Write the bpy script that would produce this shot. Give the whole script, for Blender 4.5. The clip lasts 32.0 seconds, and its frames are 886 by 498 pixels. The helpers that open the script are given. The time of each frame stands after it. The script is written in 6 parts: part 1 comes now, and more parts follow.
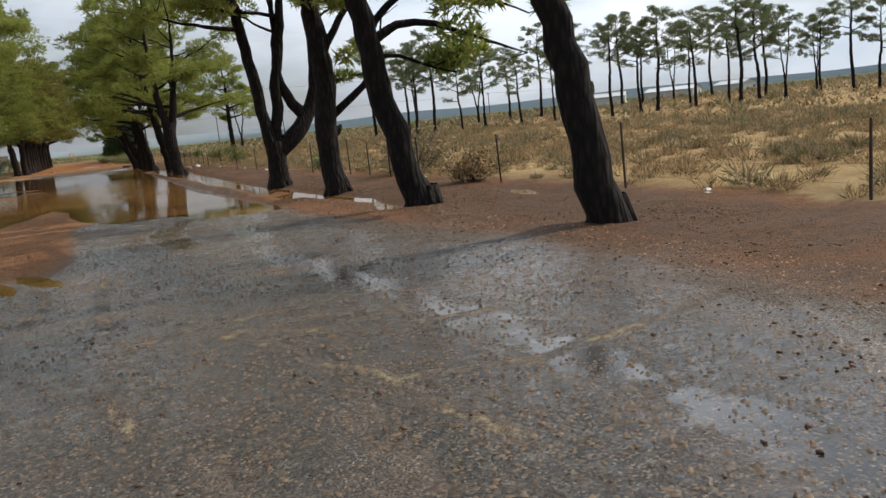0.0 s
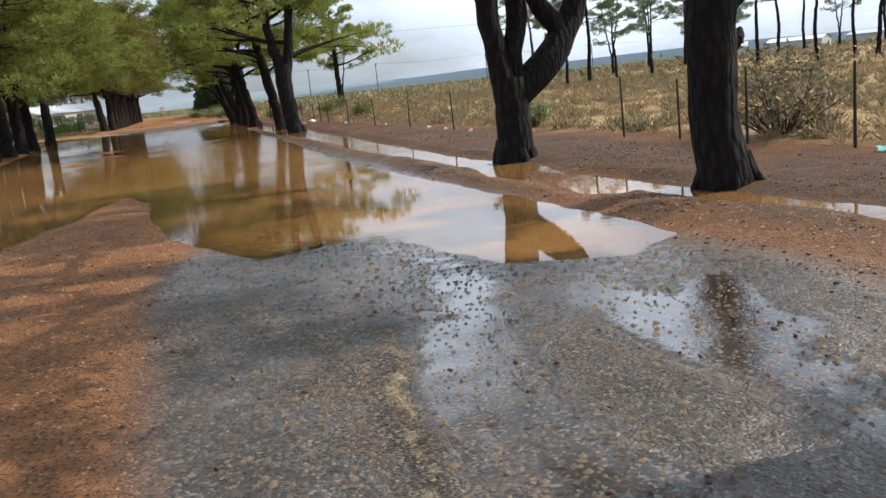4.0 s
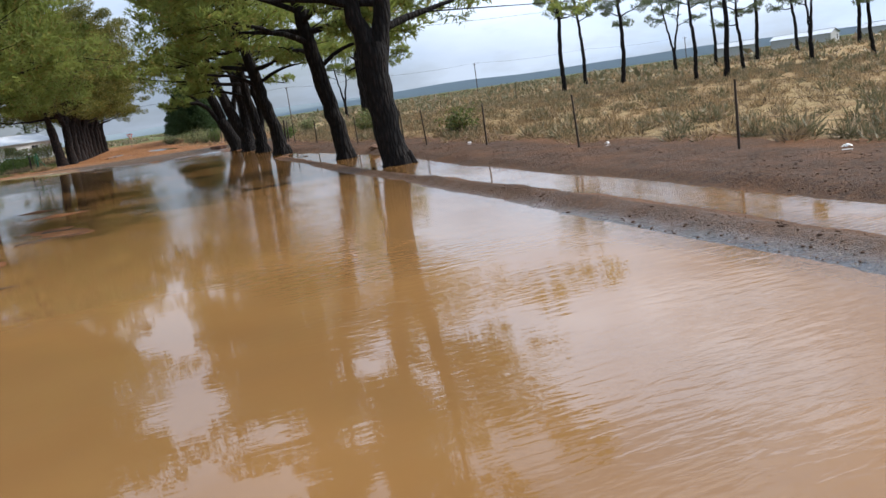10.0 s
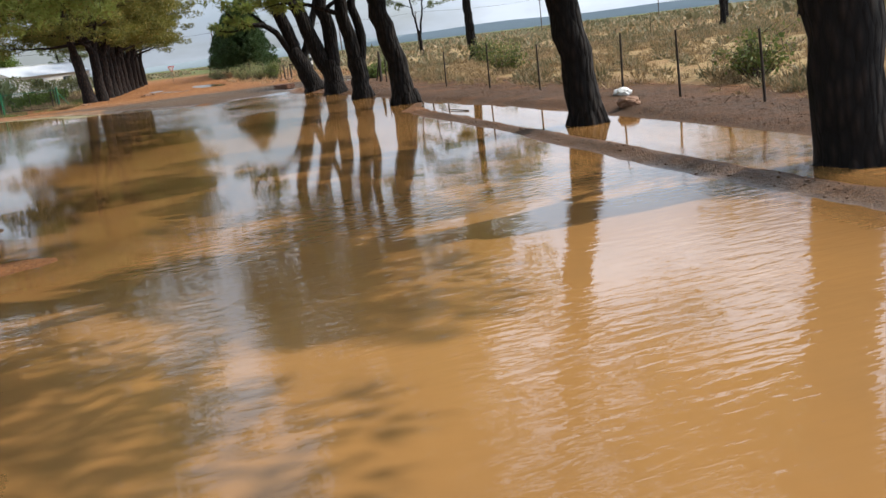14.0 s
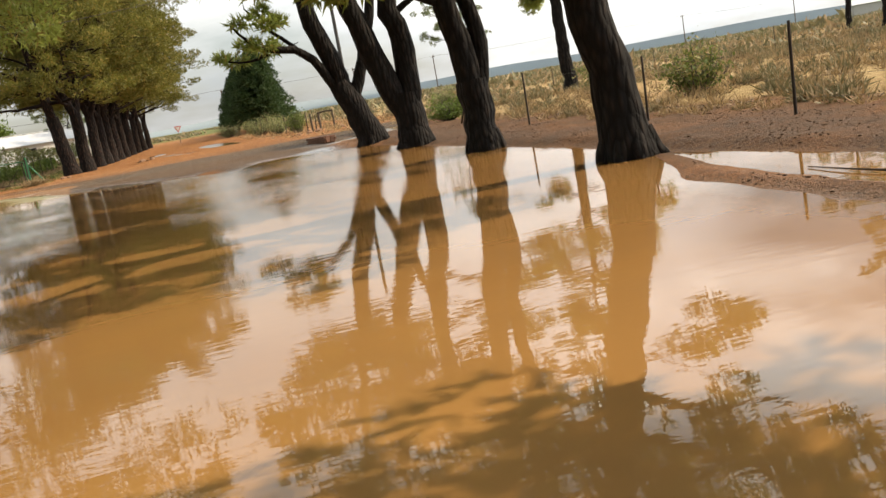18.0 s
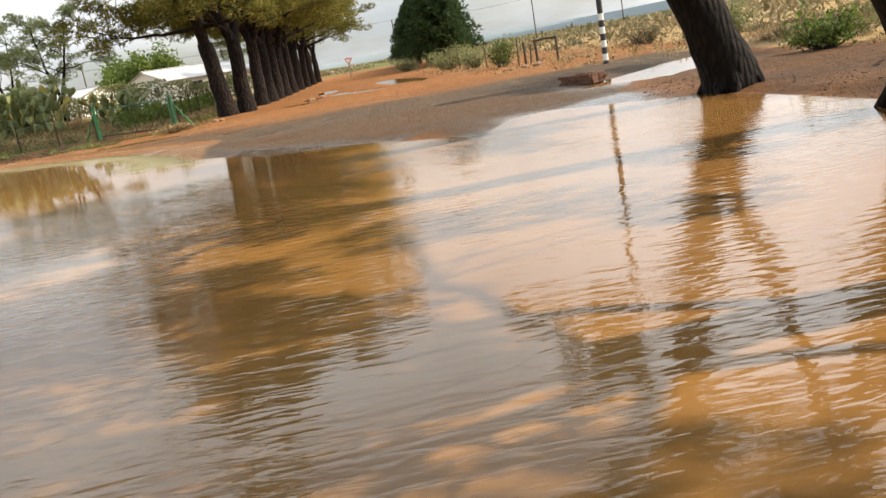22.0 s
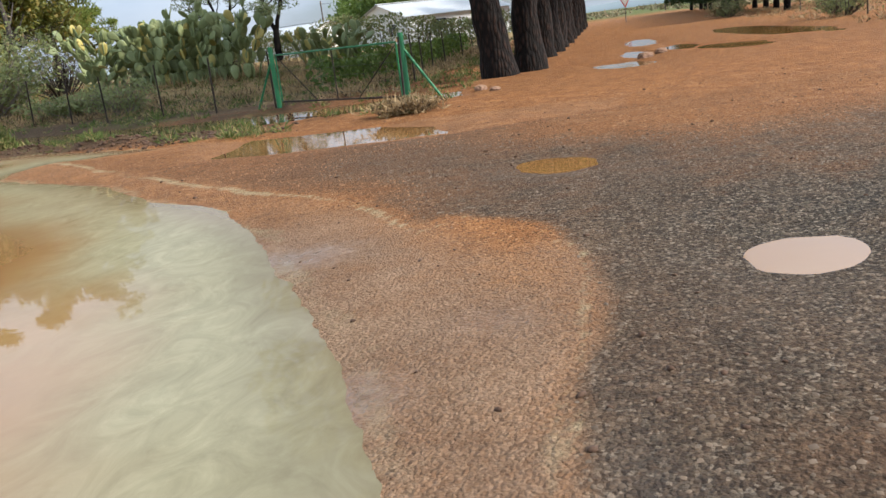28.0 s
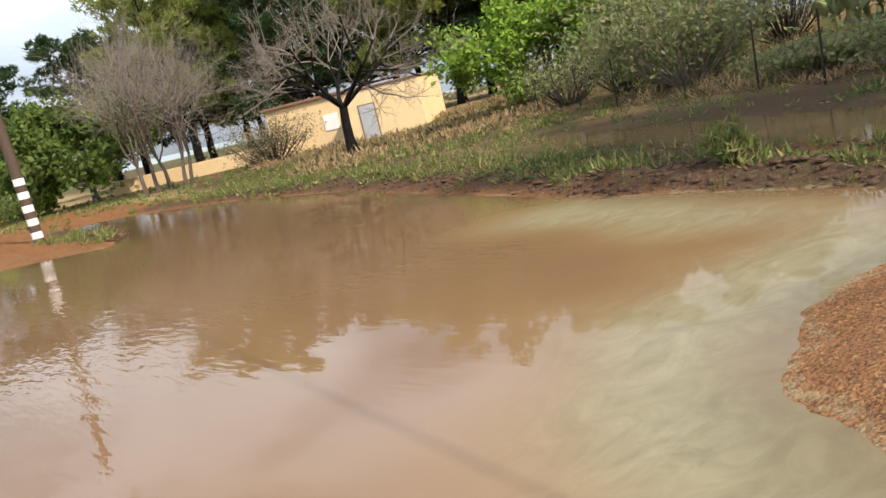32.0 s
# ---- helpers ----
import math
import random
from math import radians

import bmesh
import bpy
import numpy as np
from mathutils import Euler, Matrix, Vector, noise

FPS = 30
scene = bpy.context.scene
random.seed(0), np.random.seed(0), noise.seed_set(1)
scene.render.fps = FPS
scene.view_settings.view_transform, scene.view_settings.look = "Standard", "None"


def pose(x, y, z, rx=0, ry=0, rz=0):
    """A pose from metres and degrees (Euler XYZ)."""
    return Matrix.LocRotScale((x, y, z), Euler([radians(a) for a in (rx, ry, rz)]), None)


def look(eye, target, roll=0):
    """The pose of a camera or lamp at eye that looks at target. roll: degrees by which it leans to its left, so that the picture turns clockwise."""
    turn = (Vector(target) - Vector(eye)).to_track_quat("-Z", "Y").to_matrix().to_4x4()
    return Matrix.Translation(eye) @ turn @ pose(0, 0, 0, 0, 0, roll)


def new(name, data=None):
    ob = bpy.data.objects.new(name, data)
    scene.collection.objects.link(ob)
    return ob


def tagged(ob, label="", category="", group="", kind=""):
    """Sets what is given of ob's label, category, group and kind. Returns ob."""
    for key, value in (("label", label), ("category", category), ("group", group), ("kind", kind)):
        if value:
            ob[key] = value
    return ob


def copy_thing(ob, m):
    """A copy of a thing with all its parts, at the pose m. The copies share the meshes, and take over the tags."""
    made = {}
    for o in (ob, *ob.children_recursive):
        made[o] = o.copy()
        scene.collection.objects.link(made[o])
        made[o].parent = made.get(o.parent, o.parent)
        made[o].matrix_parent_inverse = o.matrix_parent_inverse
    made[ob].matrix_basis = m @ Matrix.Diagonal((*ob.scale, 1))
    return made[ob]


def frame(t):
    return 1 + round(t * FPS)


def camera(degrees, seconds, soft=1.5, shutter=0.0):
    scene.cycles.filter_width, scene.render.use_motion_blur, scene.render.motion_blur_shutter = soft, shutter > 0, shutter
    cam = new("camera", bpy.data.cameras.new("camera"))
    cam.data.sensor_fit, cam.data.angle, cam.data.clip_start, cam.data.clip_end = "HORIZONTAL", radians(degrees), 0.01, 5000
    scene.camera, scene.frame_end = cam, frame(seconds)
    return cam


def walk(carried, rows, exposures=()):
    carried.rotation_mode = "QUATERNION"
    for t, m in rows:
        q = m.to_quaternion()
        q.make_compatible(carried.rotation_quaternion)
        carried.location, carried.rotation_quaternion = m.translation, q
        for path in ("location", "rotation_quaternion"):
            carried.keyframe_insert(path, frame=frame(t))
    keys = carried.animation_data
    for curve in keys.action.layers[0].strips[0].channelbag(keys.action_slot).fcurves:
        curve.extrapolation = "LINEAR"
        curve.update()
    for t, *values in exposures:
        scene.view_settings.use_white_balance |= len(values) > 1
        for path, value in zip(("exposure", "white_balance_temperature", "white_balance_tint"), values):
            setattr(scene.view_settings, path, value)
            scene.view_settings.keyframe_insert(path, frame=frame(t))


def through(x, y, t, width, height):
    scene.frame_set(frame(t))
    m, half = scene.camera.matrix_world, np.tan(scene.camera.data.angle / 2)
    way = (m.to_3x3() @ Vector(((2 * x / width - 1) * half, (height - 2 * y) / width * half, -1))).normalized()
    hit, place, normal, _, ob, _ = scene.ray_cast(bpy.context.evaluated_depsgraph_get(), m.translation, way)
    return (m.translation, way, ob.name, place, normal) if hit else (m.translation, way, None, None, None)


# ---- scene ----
cam = camera(54.4, 32.0)
PATH = [
    (0, (0.919, -1.479, 1.719), (1.663, 0.353, 1.418), -6.0),
    (0.5, (0.959, 0.313, 1.686), (1.7, 2.15, 1.412), -5.0),
    (1, (0.962, 2.0, 1.652), (1.605, 3.872, 1.368), -5.8),
    (1.5, (0.938, 3.656, 1.632), (1.495, 5.547, 1.295), -7.7),
    (2, (0.904, 5.295, 1.576), (1.445, 7.184, 1.206), -7.8),
    (2.5, (0.826, 6.666, 1.548), (1.371, 8.555, 1.178), -8.1),
    (3, (0.851, 8.401, 1.559), (1.401, 10.288, 1.186), -8.4),
    (3.5, (0.9, 10.089, 1.558), (1.452, 11.974, 1.184), -8.6),
    (4, (0.945, 11.8, 1.557), (1.501, 13.683, 1.177), -6.0),
    (4.5, (0.974, 13.373, 1.562), (1.531, 15.26, 1.203), -3.4),
    (6.5, (0.586, 19.436, 1.497), (1.198, 21.309, 1.154), -3.1),
    (7, (0.532, 20.932, 1.487), (1.139, 22.804, 1.13), -4.3),
    (7.5, (0.514, 22.374, 1.495), (1.119, 24.245, 1.13), -5.8),
    (8, (0.436, 23.801, 1.52), (1.044, 25.671, 1.158), -7.0),
    (8.5, (0.37, 25.291, 1.548), (0.983, 27.16, 1.186), -7.4),
    (9, (0.277, 26.767, 1.54), (0.89, 28.637, 1.184), -7.5),
    (9.5, (0.224, 28.318, 1.567), (0.841, 30.187, 1.212), -7.8),
    (10, (0.152, 29.941, 1.592), (0.776, 31.808, 1.238), -8.2),
    (10.5, (0.102, 31.633, 1.617), (0.727, 33.499, 1.261), -8.3),
    (11, (0.031, 33.302, 1.623), (0.662, 35.166, 1.266), -8.4),
    (11.5, (0.003, 35.052, 1.635), (0.617, 36.921, 1.277), -8.3),
    (12, (0.03, 36.908, 1.612), (0.624, 38.782, 1.244), -7.7),
    (12.5, (0.113, 38.837, 1.565), (0.661, 40.723, 1.186), -7.3),
    (13, (0.118, 40.672, 1.55), (0.643, 42.562, 1.159), -7.2),
    (13.5, (0.075, 42.411, 1.577), (0.592, 44.292, 1.137), -7.6),
    (14, (0.188, 43.942, 1.593), (0.709, 45.815, 1.119), -6.9),
    (16.5, (0.782, 52.497, 1.288), (1.274, 54.394, 0.889), -8.0),
    (17, (0.836, 54.086, 1.31), (1.326, 55.989, 0.938), -8.6),
    (17.5, (0.816, 55.482, 1.268), (1.314, 57.386, 0.912), -9.1),
    (18, (0.756, 56.817, 1.277), (1.261, 58.717, 0.91), -10.2),
    (18.5, (0.688, 58.23, 1.346), (1.155, 60.134, 0.945), -10.0),
    (19, (0.645, 59.723, 1.357), (1.131, 61.606, 0.891), -10.9),
    (19.5, (0.59, 61.229, 1.326), (1.112, 63.088, 0.804), -9.8),
    (20, (0.533, 62.828, 1.294), (1.012, 64.698, 0.768), -8.2),
    (20.5, (0.504, 64.336, 1.331), (0.881, 66.241, 0.853), -8.7),
    (21, (0.407, 65.723, 1.322), (0.682, 67.649, 0.86), -11.2),
    (21.5, (0.266, 67.137, 1.319), (0.456, 69.077, 0.873), -12.3),
    (22, (0.191, 68.526, 1.331), (0.321, 70.472, 0.885), -9.9),
    (22.5, (0.065, 70.105, 1.316), (0.144, 72.048, 0.848), -6.7),
    (23, (-0.148, 71.742, 1.332), (-0.1, 73.683, 0.85), -5.7),
    (23.5, (-0.234, 73.193, 1.347), (-0.178, 75.139, 0.889), -6.7),
    (24, (-0.436, 74.589, 1.352), (-0.342, 76.536, 0.905), -7.9),
    (24.5, (-0.712, 75.957, 1.378), (-0.596, 77.902, 0.925), -7.9),
    (26.5, (-2.267, 81.873, 1.375), (-2.092, 83.817, 0.938), -5.1),
    (27, (-2.41, 83.386, 1.338), (-2.348, 85.331, 0.876), -6.4),
    (27.5, (-2.744, 84.744, 1.337), (-2.817, 86.677, 0.827), -7.5),
    (28, (-3.26, 86.08, 1.333), (-3.632, 87.984, 0.847), -7.4),
    (28.5, (-3.768, 87.454, 1.346), (-4.416, 89.298, 0.922), -6.6),
    (29, (-4.38, 88.832, 1.346), (-5.07, 90.648, 0.872), -6.9),
    (29.5, (-4.986, 89.993, 1.319), (-5.807, 91.774, 0.929), -9.1),
    (30, (-5.725, 91.127, 1.326), (-6.626, 92.854, 0.874), -11.1),
    (30.5, (-6.517, 92.111, 1.315), (-7.55, 93.768, 0.88), -12.5),
    (31, (-7.557, 93.105, 1.328), (-8.725, 94.677, 0.921), -11.8),
    (31.5, (-8.841, 94.151, 1.302), (-10.199, 95.571, 0.93), -12.2),
    (32, (-10.07, 94.637, 1.464), (-11.677, 95.777, 1.12), -13.6),
]
EXPOSURES = [(0.0, -0.2, 6400, 10), (2.0, 0.3, 6300, 10), (4.0, 0.25, 6000, 10), (6.0, 0.2, 5700, 10), (9.0, 0.05, 5600, 10), (11.0, 0.05, 5700, 10), (13.0, 0.25, 5900, 10), (15.0, 0.35, 6300, 10), (17.0, 0.52, 7300, 10), (20.0, 0.5, 7200, 10), (21.5, 0.6, 7000, 10),
             (23.0, 0.58, 7000, 10), (24.0, 0.45, 6900, 10), (26.0, 0.3, 6300, 9), (27.2, 0.22, 5500, 7), (28.2, 0.38, 5900, 9), (29.0, 0.38, 5600, 10), (31.0, 0.35, 5800, 10), (32.0, 0.25, 6300, 10)]
walk(cam, [(t, look(eye, target, roll)) for t, eye, target, roll in PATH], EXPOSURES)

# ---- light ----
SUN_EL = radians(41)
world = bpy.data.worlds.new("sky")
scene.world = world
world.use_nodes = True
wn, wl = world.node_tree.nodes, world.node_tree.links
wn.clear()
w_out = wn.new("ShaderNodeOutputWorld")
w_bg = wn.new("ShaderNodeBackground")
w_sky = wn.new("ShaderNodeTexSky")
w_sky.sky_type, w_sky.sun_disc = "NISHITA", False
w_sky.sun_elevation, w_sky.sun_rotation = SUN_EL, radians(90)
w_sky.dust_density, w_sky.air_density = 1.5, 1.0
w_tc, w_map = wn.new("ShaderNodeTexCoord"), wn.new("ShaderNodeMapping")
w_map.inputs["Scale"].default_value = (1.0, 1.0, 3.2)
w_noise, w_ramp = wn.new("ShaderNodeTexNoise"), wn.new("ShaderNodeValToRGB")
w_noise.inputs["Scale"].default_value, w_noise.inputs["Detail"].default_value = 2.3, 9
w_noise.inputs["Roughness"].default_value = 0.55
w_ramp.color_ramp.elements[0].position, w_ramp.color_ramp.elements[1].position = 0.30, 0.52
w_tone, w_toner = wn.new("ShaderNodeTexNoise"), wn.new("ShaderNodeValToRGB")
w_tone.inputs["Scale"].default_value, w_tone.inputs["Detail"].default_value = 4.0, 6
w_toner.color_ramp.elements[0].position, w_toner.color_ramp.elements[1].position = 0.3, 0.7
w_toner.color_ramp.elements[0].color, w_toner.color_ramp.elements[1].color = (8.2, 9.3, 10.7, 1), (12.3, 12.8, 13.3, 1)
w_mix, w_dome = wn.new("ShaderNodeMixRGB"), wn.new("ShaderNodeMixRGB")
w_dome.blend_type = "MULTIPLY"
w_dome.inputs["Fac"].default_value = 1.0
w_sep, w_grad = wn.new("ShaderNodeSeparateXYZ"), wn.new("ShaderNodeValToRGB")
for at, k in ((0.03, 0.62), (0.16, 1.15), (0.34, 1.85), (0.6, 1.1), (1.0, 0.7)):
    stop = w_grad.color_ramp.elements.new(at)
    stop.color = (k, k, k, 1)
w_grad.color_ramp.elements[0].color = (0.6, 0.6, 0.6, 1)
w_grad.color_ramp.elements.remove(w_grad.color_ramp.elements[-1])
wl.new(w_tc.outputs["Generated"], w_map.inputs["Vector"])
wl.new(w_map.outputs["Vector"], w_noise.inputs["Vector"])
wl.new(w_map.outputs["Vector"], w_tone.inputs["Vector"])
wl.new(w_noise.outputs["Fac"], w_ramp.inputs["Fac"])
wl.new(w_tone.outputs["Fac"], w_toner.inputs["Fac"])
wl.new(w_ramp.outputs["Color"], w_mix.inputs["Fac"])
wl.new(w_sky.outputs["Color"], w_mix.inputs["Color1"])
wl.new(w_tc.outputs["Generated"], w_sep.inputs["Vector"])
wl.new(w_sep.outputs["Z"], w_grad.inputs["Fac"])
wl.new(w_toner.outputs["Color"], w_dome.inputs["Color1"])
wl.new(w_grad.outputs["Color"], w_dome.inputs["Color2"])
w_side, w_glow = wn.new("ShaderNodeMapRange"), wn.new("ShaderNodeMixRGB")
w_side.interpolation_type = "SMOOTHSTEP"
w_side.inputs["From Min"].default_value, w_side.inputs["From Max"].default_value = 0.0, 0.75
w_side.inputs["To Min"].default_value, w_side.inputs["To Max"].default_value = 0.85, 1.6
w_glow.blend_type = "MULTIPLY"
w_glow.inputs["Fac"].default_value = 1.0
wl.new(w_sep.outputs["X"], w_side.inputs["Value"])
wl.new(w_dome.outputs["Color"], w_glow.inputs["Color1"])
wl.new(w_side.outputs["Result"], w_glow.inputs["Color2"])
wl.new(w_glow.outputs["Color"], w_mix.inputs["Color2"])
wl.new(w_mix.outputs["Color"], w_bg.inputs["Color"])
w_bg.inputs["Strength"].default_value = 0.085
wl.new(w_bg.outputs["Background"], w_out.inputs["Surface"])

sun_lamp = bpy.data.lights.new("sun", "SUN")
sun_lamp.energy, sun_lamp.angle, sun_lamp.color = 5.0, radians(0.6), (1.0, 0.87, 0.7)
sun = new("sun", sun_lamp)
sun.matrix_world = look((40, 60, 25), (40 - math.cos(SUN_EL), 60, 25 - math.sin(SUN_EL)))

# ---- materials ----


class Mat:
    """A node material with a few short builders."""

    def __init__(self, name, rough=0.8, metal=0.0, spec=0.5):
        self.m = bpy.data.materials.new(name)
        self.m.use_nodes = True
        self.t = self.m.node_tree
        self.p = self.t.nodes["Principled BSDF"]
        self.p.inputs["Roughness"].default_value = rough
        self.p.inputs["Metallic"].default_value = metal
        self.p.inputs["Specular IOR Level"].default_value = spec

    def node(self, kind, **values):
        n = self.t.nodes.new("ShaderNode" + kind)
        for k, v in values.items():
            n.inputs[k.replace("_", " ")].default_value = v
        return n

    def link(self, a, b):
        self.t.links.new(a, b)

    def pos(self, scale=(1, 1, 1)):
        g = self.node("NewGeometry")
        mp = self.node("Mapping", Scale=scale)
        self.link(g.outputs["Position"], mp.inputs["Vector"])
        return mp.outputs["Vector"]

    def obj(self, scale=(1, 1, 1)):
        g = self.node("TexCoord")
        mp = self.node("Mapping", Scale=scale)
        self.link(g.outputs["Object"], mp.inputs["Vector"])
        return mp.outputs["Vector"]

    def noise(self, vec, scale, detail=4.0, rough=0.6, dist=0.0):
        n = self.node("TexNoise", Scale=scale, Detail=detail, Roughness=rough, Distortion=dist)
        self.link(vec, n.inputs["Vector"])
        return n.outputs["Fac"]

    def voronoi(self, vec, scale, feature="F1"):
        n = self.node("TexVoronoi", Scale=scale)
        n.feature = feature
        self.link(vec, n.inputs["Vector"])
        return n

    def ramp(self, fac, *stops):
        n = self.node("ValToRGB")
        el = n.color_ramp.elements
        while len(el) < len(stops):
            el.new(0.5)
        for e, (at, c) in zip(el, stops):
            e.position, e.color = at, ((*c, 1) if isinstance(c, tuple) else (c, c, c, 1))
        self.link(fac, n.inputs["Fac"])
        return n.outputs["Color"]

    def mix(self, fac, a, b, how="MIX"):
        n = self.node("MixRGB")
        n.blend_type = how
        for sock, v in (("Fac", fac), ("Color1", a), ("Color2", b)):
            if isinstance(v, (int, float)):
                n.inputs[sock].default_value = v if sock == "Fac" else (v, v, v, 1)
            elif isinstance(v, tuple):
                n.inputs[sock].default_value = (*v, 1)
            else:
                self.link(v, n.inputs[sock])
        return n.outputs["Color"]

    def calc(self, how, a, b=0.0):
        n = self.node("Math")
        n.operation = how
        for i, v in enumerate((a, b)):
            if isinstance(v, (int, float)):
                n.inputs[i].default_value = v
            else:
                self.link(v, n.inputs[i])
        return n.outputs[0]

    def attr(self, name):
        n = self.node("Attribute")
        n.attribute_name = name
        return n

    def random(self, island=False):
        if island:
            return self.node("NewGeometry").outputs["Random Per Island"]
        return self.node("ObjectInfo").outputs["Random"]

    def colour(self, c):
        if isinstance(c, tuple):
            self.p.inputs["Base Color"].default_value = (*c, 1)
        else:
            self.link(c, self.p.inputs["Base Color"])
        return self

    def rough(self, r):
        self.link(r, self.p.inputs["Roughness"])
        return self

    def bump(self, h, strength=0.5, distance=0.02):
        n = self.node("Bump", Strength=strength, Distance=distance)
        self.link(h, n.inputs["Height"])
        self.link(n.outputs["Normal"], self.p.inputs["Normal"])
        return self


def plain(name, lo, hi, scale=8.0, rough=0.8, metal=0.0, bump=0.3, stretch=(1, 1, 1), dist=0.01):
    m = Mat(name, rough, metal)
    v = m.obj(stretch)
    f = m.noise(v, scale, 6, 0.65)
    g = m.noise(v, scale * 0.17, 3)
    c = m.mix(g, m.ramp(f, (0.3, lo), (0.7, hi)), tuple(0.5 * (a + b) for a, b in zip(lo, hi)))
    m.colour(m.mix(0.35, c, m.mix(m.random(), lo, hi)))
    if bump:
        m.bump(f, bump, dist)
    return m.m


def leafy(name, dark, light, dry=None, dry_part=0.0, through=0.35):
    m = Mat(name, 0.62, spec=0.25)
    r = m.random(True)
    big = m.noise(m.pos(), 0.7, 2)
    c = m.mix(r, dark, light)
    c = m.mix(m.ramp(big, (0.35, 0.0), (0.7, 0.75)), c, light)
    c = m.mix(0.25, c, m.mix(m.random(), dark, light))
    if dry:
        c = m.mix(m.ramp(r, (max(0.0, 1 - dry_part - 0.02), 0.0), (min(1.0, 1 - dry_part + 0.02), 1.0)), c, dry)
    m.colour(c)
    tr = m.node("BsdfTranslucent")
    m.link(c, tr.inputs["Color"])
    mx = m.node("MixShader", Fac=through)
    out = m.t.nodes["Material Output"]
    m.link(m.p.outputs[0], mx.inputs[1])
    m.link(tr.outputs[0], mx.inputs[2])
    m.link(mx.outputs[0], out.inputs["Surface"])
    return m.m


def ground_material():
    m = Mat("earth_and_asphalt", 0.9)
    v = m.pos()
    a, b = m.attr("mask"), m.attr("mask_more")
    sa, sb = m.node("SeparateColor"), m.node("SeparateColor")
    m.link(a.outputs["Color"], sa.inputs["Color"])
    m.link(b.outputs["Color"], sb.inputs["Color"])
    asphalt, field, wet = sa.outputs[0], sa.outputs[1], sa.outputs[2]
    silt, mud, grass = sb.outputs[0], sb.outputs[1], sb.outputs[2]
    big, mid, fine = m.noise(v, 0.35, 4), m.noise(v, 2.6, 6, 0.65), m.noise(v, 38, 4, 0.7)
    grit = m.voronoi(v, 55)
    stone = m.voronoi(v, 17)
    sand = m.ramp(mid, (0.25, (0.15, 0.062, 0.022)), (0.5, (0.28, 0.12, 0.041)), (0.75, (0.43, 0.2, 0.074)))
    sand = m.mix(m.ramp(big, (0.35, 0.0), (0.7, 0.55)), sand, (0.25, 0.115, 0.042))
    sand = m.mix(m.ramp(fine, (0.4, 0.0), (0.7, 0.4)), sand, (0.14, 0.07, 0.04))
    tar = m.ramp(grit.outputs["Color"], (0.1, (0.016, 0.013, 0.01)), (0.5, (0.056, 0.046, 0.034)), (0.9, (0.165, 0.135, 0.1)))
    tar = m.mix(m.ramp(mid, (0.45, 0.0), (0.72, 0.6)), tar, (0.12, 0.08, 0.05))
    lanes = m.noise(m.pos((1.5, 0.16, 1.0)), 1.6, 5, 0.6, 0.4)
    tar = m.mix(m.ramp(lanes, (0.5, 0.0), (0.66, 0.75)), tar, m.ramp(grit.outputs["Color"], (0.2, (0.075, 0.048, 0.03)), (0.8, (0.2, 0.14, 0.09))))
    chips = m.voronoi(v, 58)
    tar = m.mix(m.ramp(chips.outputs["Color"], (0.8, 0.0), (0.84, 0.8)), tar, (0.28, 0.23, 0.175))
    tar = m.mix(m.ramp(chips.outputs["Color"], (0.28, 0.85), (0.34, 0.0)), tar, (0.02, 0.016, 0.013))
    sand = m.mix(m.ramp(chips.outputs["Color"], (0.26, 0.75), (0.34, 0.0)), sand, (0.06, 0.028, 0.014))
    sand = m.mix(m.ramp(chips.outputs["Color"], (0.8, 0.0), (0.86, 0.6)), sand, (0.44, 0.25, 0.12))
    veld = m.ramp(mid, (0.25, (0.20, 0.13, 0.062)), (0.55, (0.34, 0.25, 0.12)), (0.8, (0.46, 0.36, 0.2)))
    veld = m.mix(m.ramp(big, (0.45, 0.0), (0.7, 0.5)), veld, (0.25, 0.12, 0.055))
    sward = m.ramp(mid, (0.3, (0.05, 0.075, 0.02)), (0.7, (0.13, 0.13, 0.045)))
    pale = m.ramp(mid, (0.3, (0.27, 0.22, 0.125)), (0.7, (0.42, 0.36, 0.215)))
    dark = m.ramp(m.noise(v, 24, 5, 0.75), (0.3, (0.03, 0.018, 0.011)), (0.5, (0.092, 0.056, 0.035)), (0.7, (0.19, 0.115, 0.068)))
    edge = m.calc("ADD", asphalt, m.calc("MULTIPLY", m.calc("SUBTRACT", mid, 0.5), 0.9))
    c = m.mix(m.ramp(edge, (0.28, 0.0), (0.72, 1.0)), sand, tar)
    c = m.mix(m.ramp(m.calc("ADD", field, m.calc("MULTIPLY", m.calc("SUBTRACT", mid, 0.5), 0.8)), (0.35, 0.0), (0.65, 1.0)), c, veld)
    c = m.mix(m.ramp(m.calc("ADD", grass, m.calc("MULTIPLY", m.calc("SUBTRACT", mid, 0.5), 1.2)), (0.4, 0.0), (0.7, 1.0)), c, sward)
    c = m.mix(m.calc("MULTIPLY", mud, m.ramp(m.noise(v, 5, 5, 0.7), (0.3, 0.62), (0.56, 1.0))), c, dark)
    c = m.mix(m.ramp(m.calc("ADD", silt, m.calc("MULTIPLY", m.calc("SUBTRACT", m.noise(v, 11, 5, 0.7), 0.5), 1.3)), (0.45, 0.0), (0.75, 0.85)), c, pale)
    c = m.mix(m.calc("MULTIPLY", b.outputs["Alpha"], m.ramp(m.noise(v, 1.6, 5, 0.65), (0.3, 0.5), (0.6, 0.95))), c, m.ramp(grit.outputs["Color"], (0.2, (0.22, 0.135, 0.082)), (0.8, (0.35, 0.23, 0.148))))
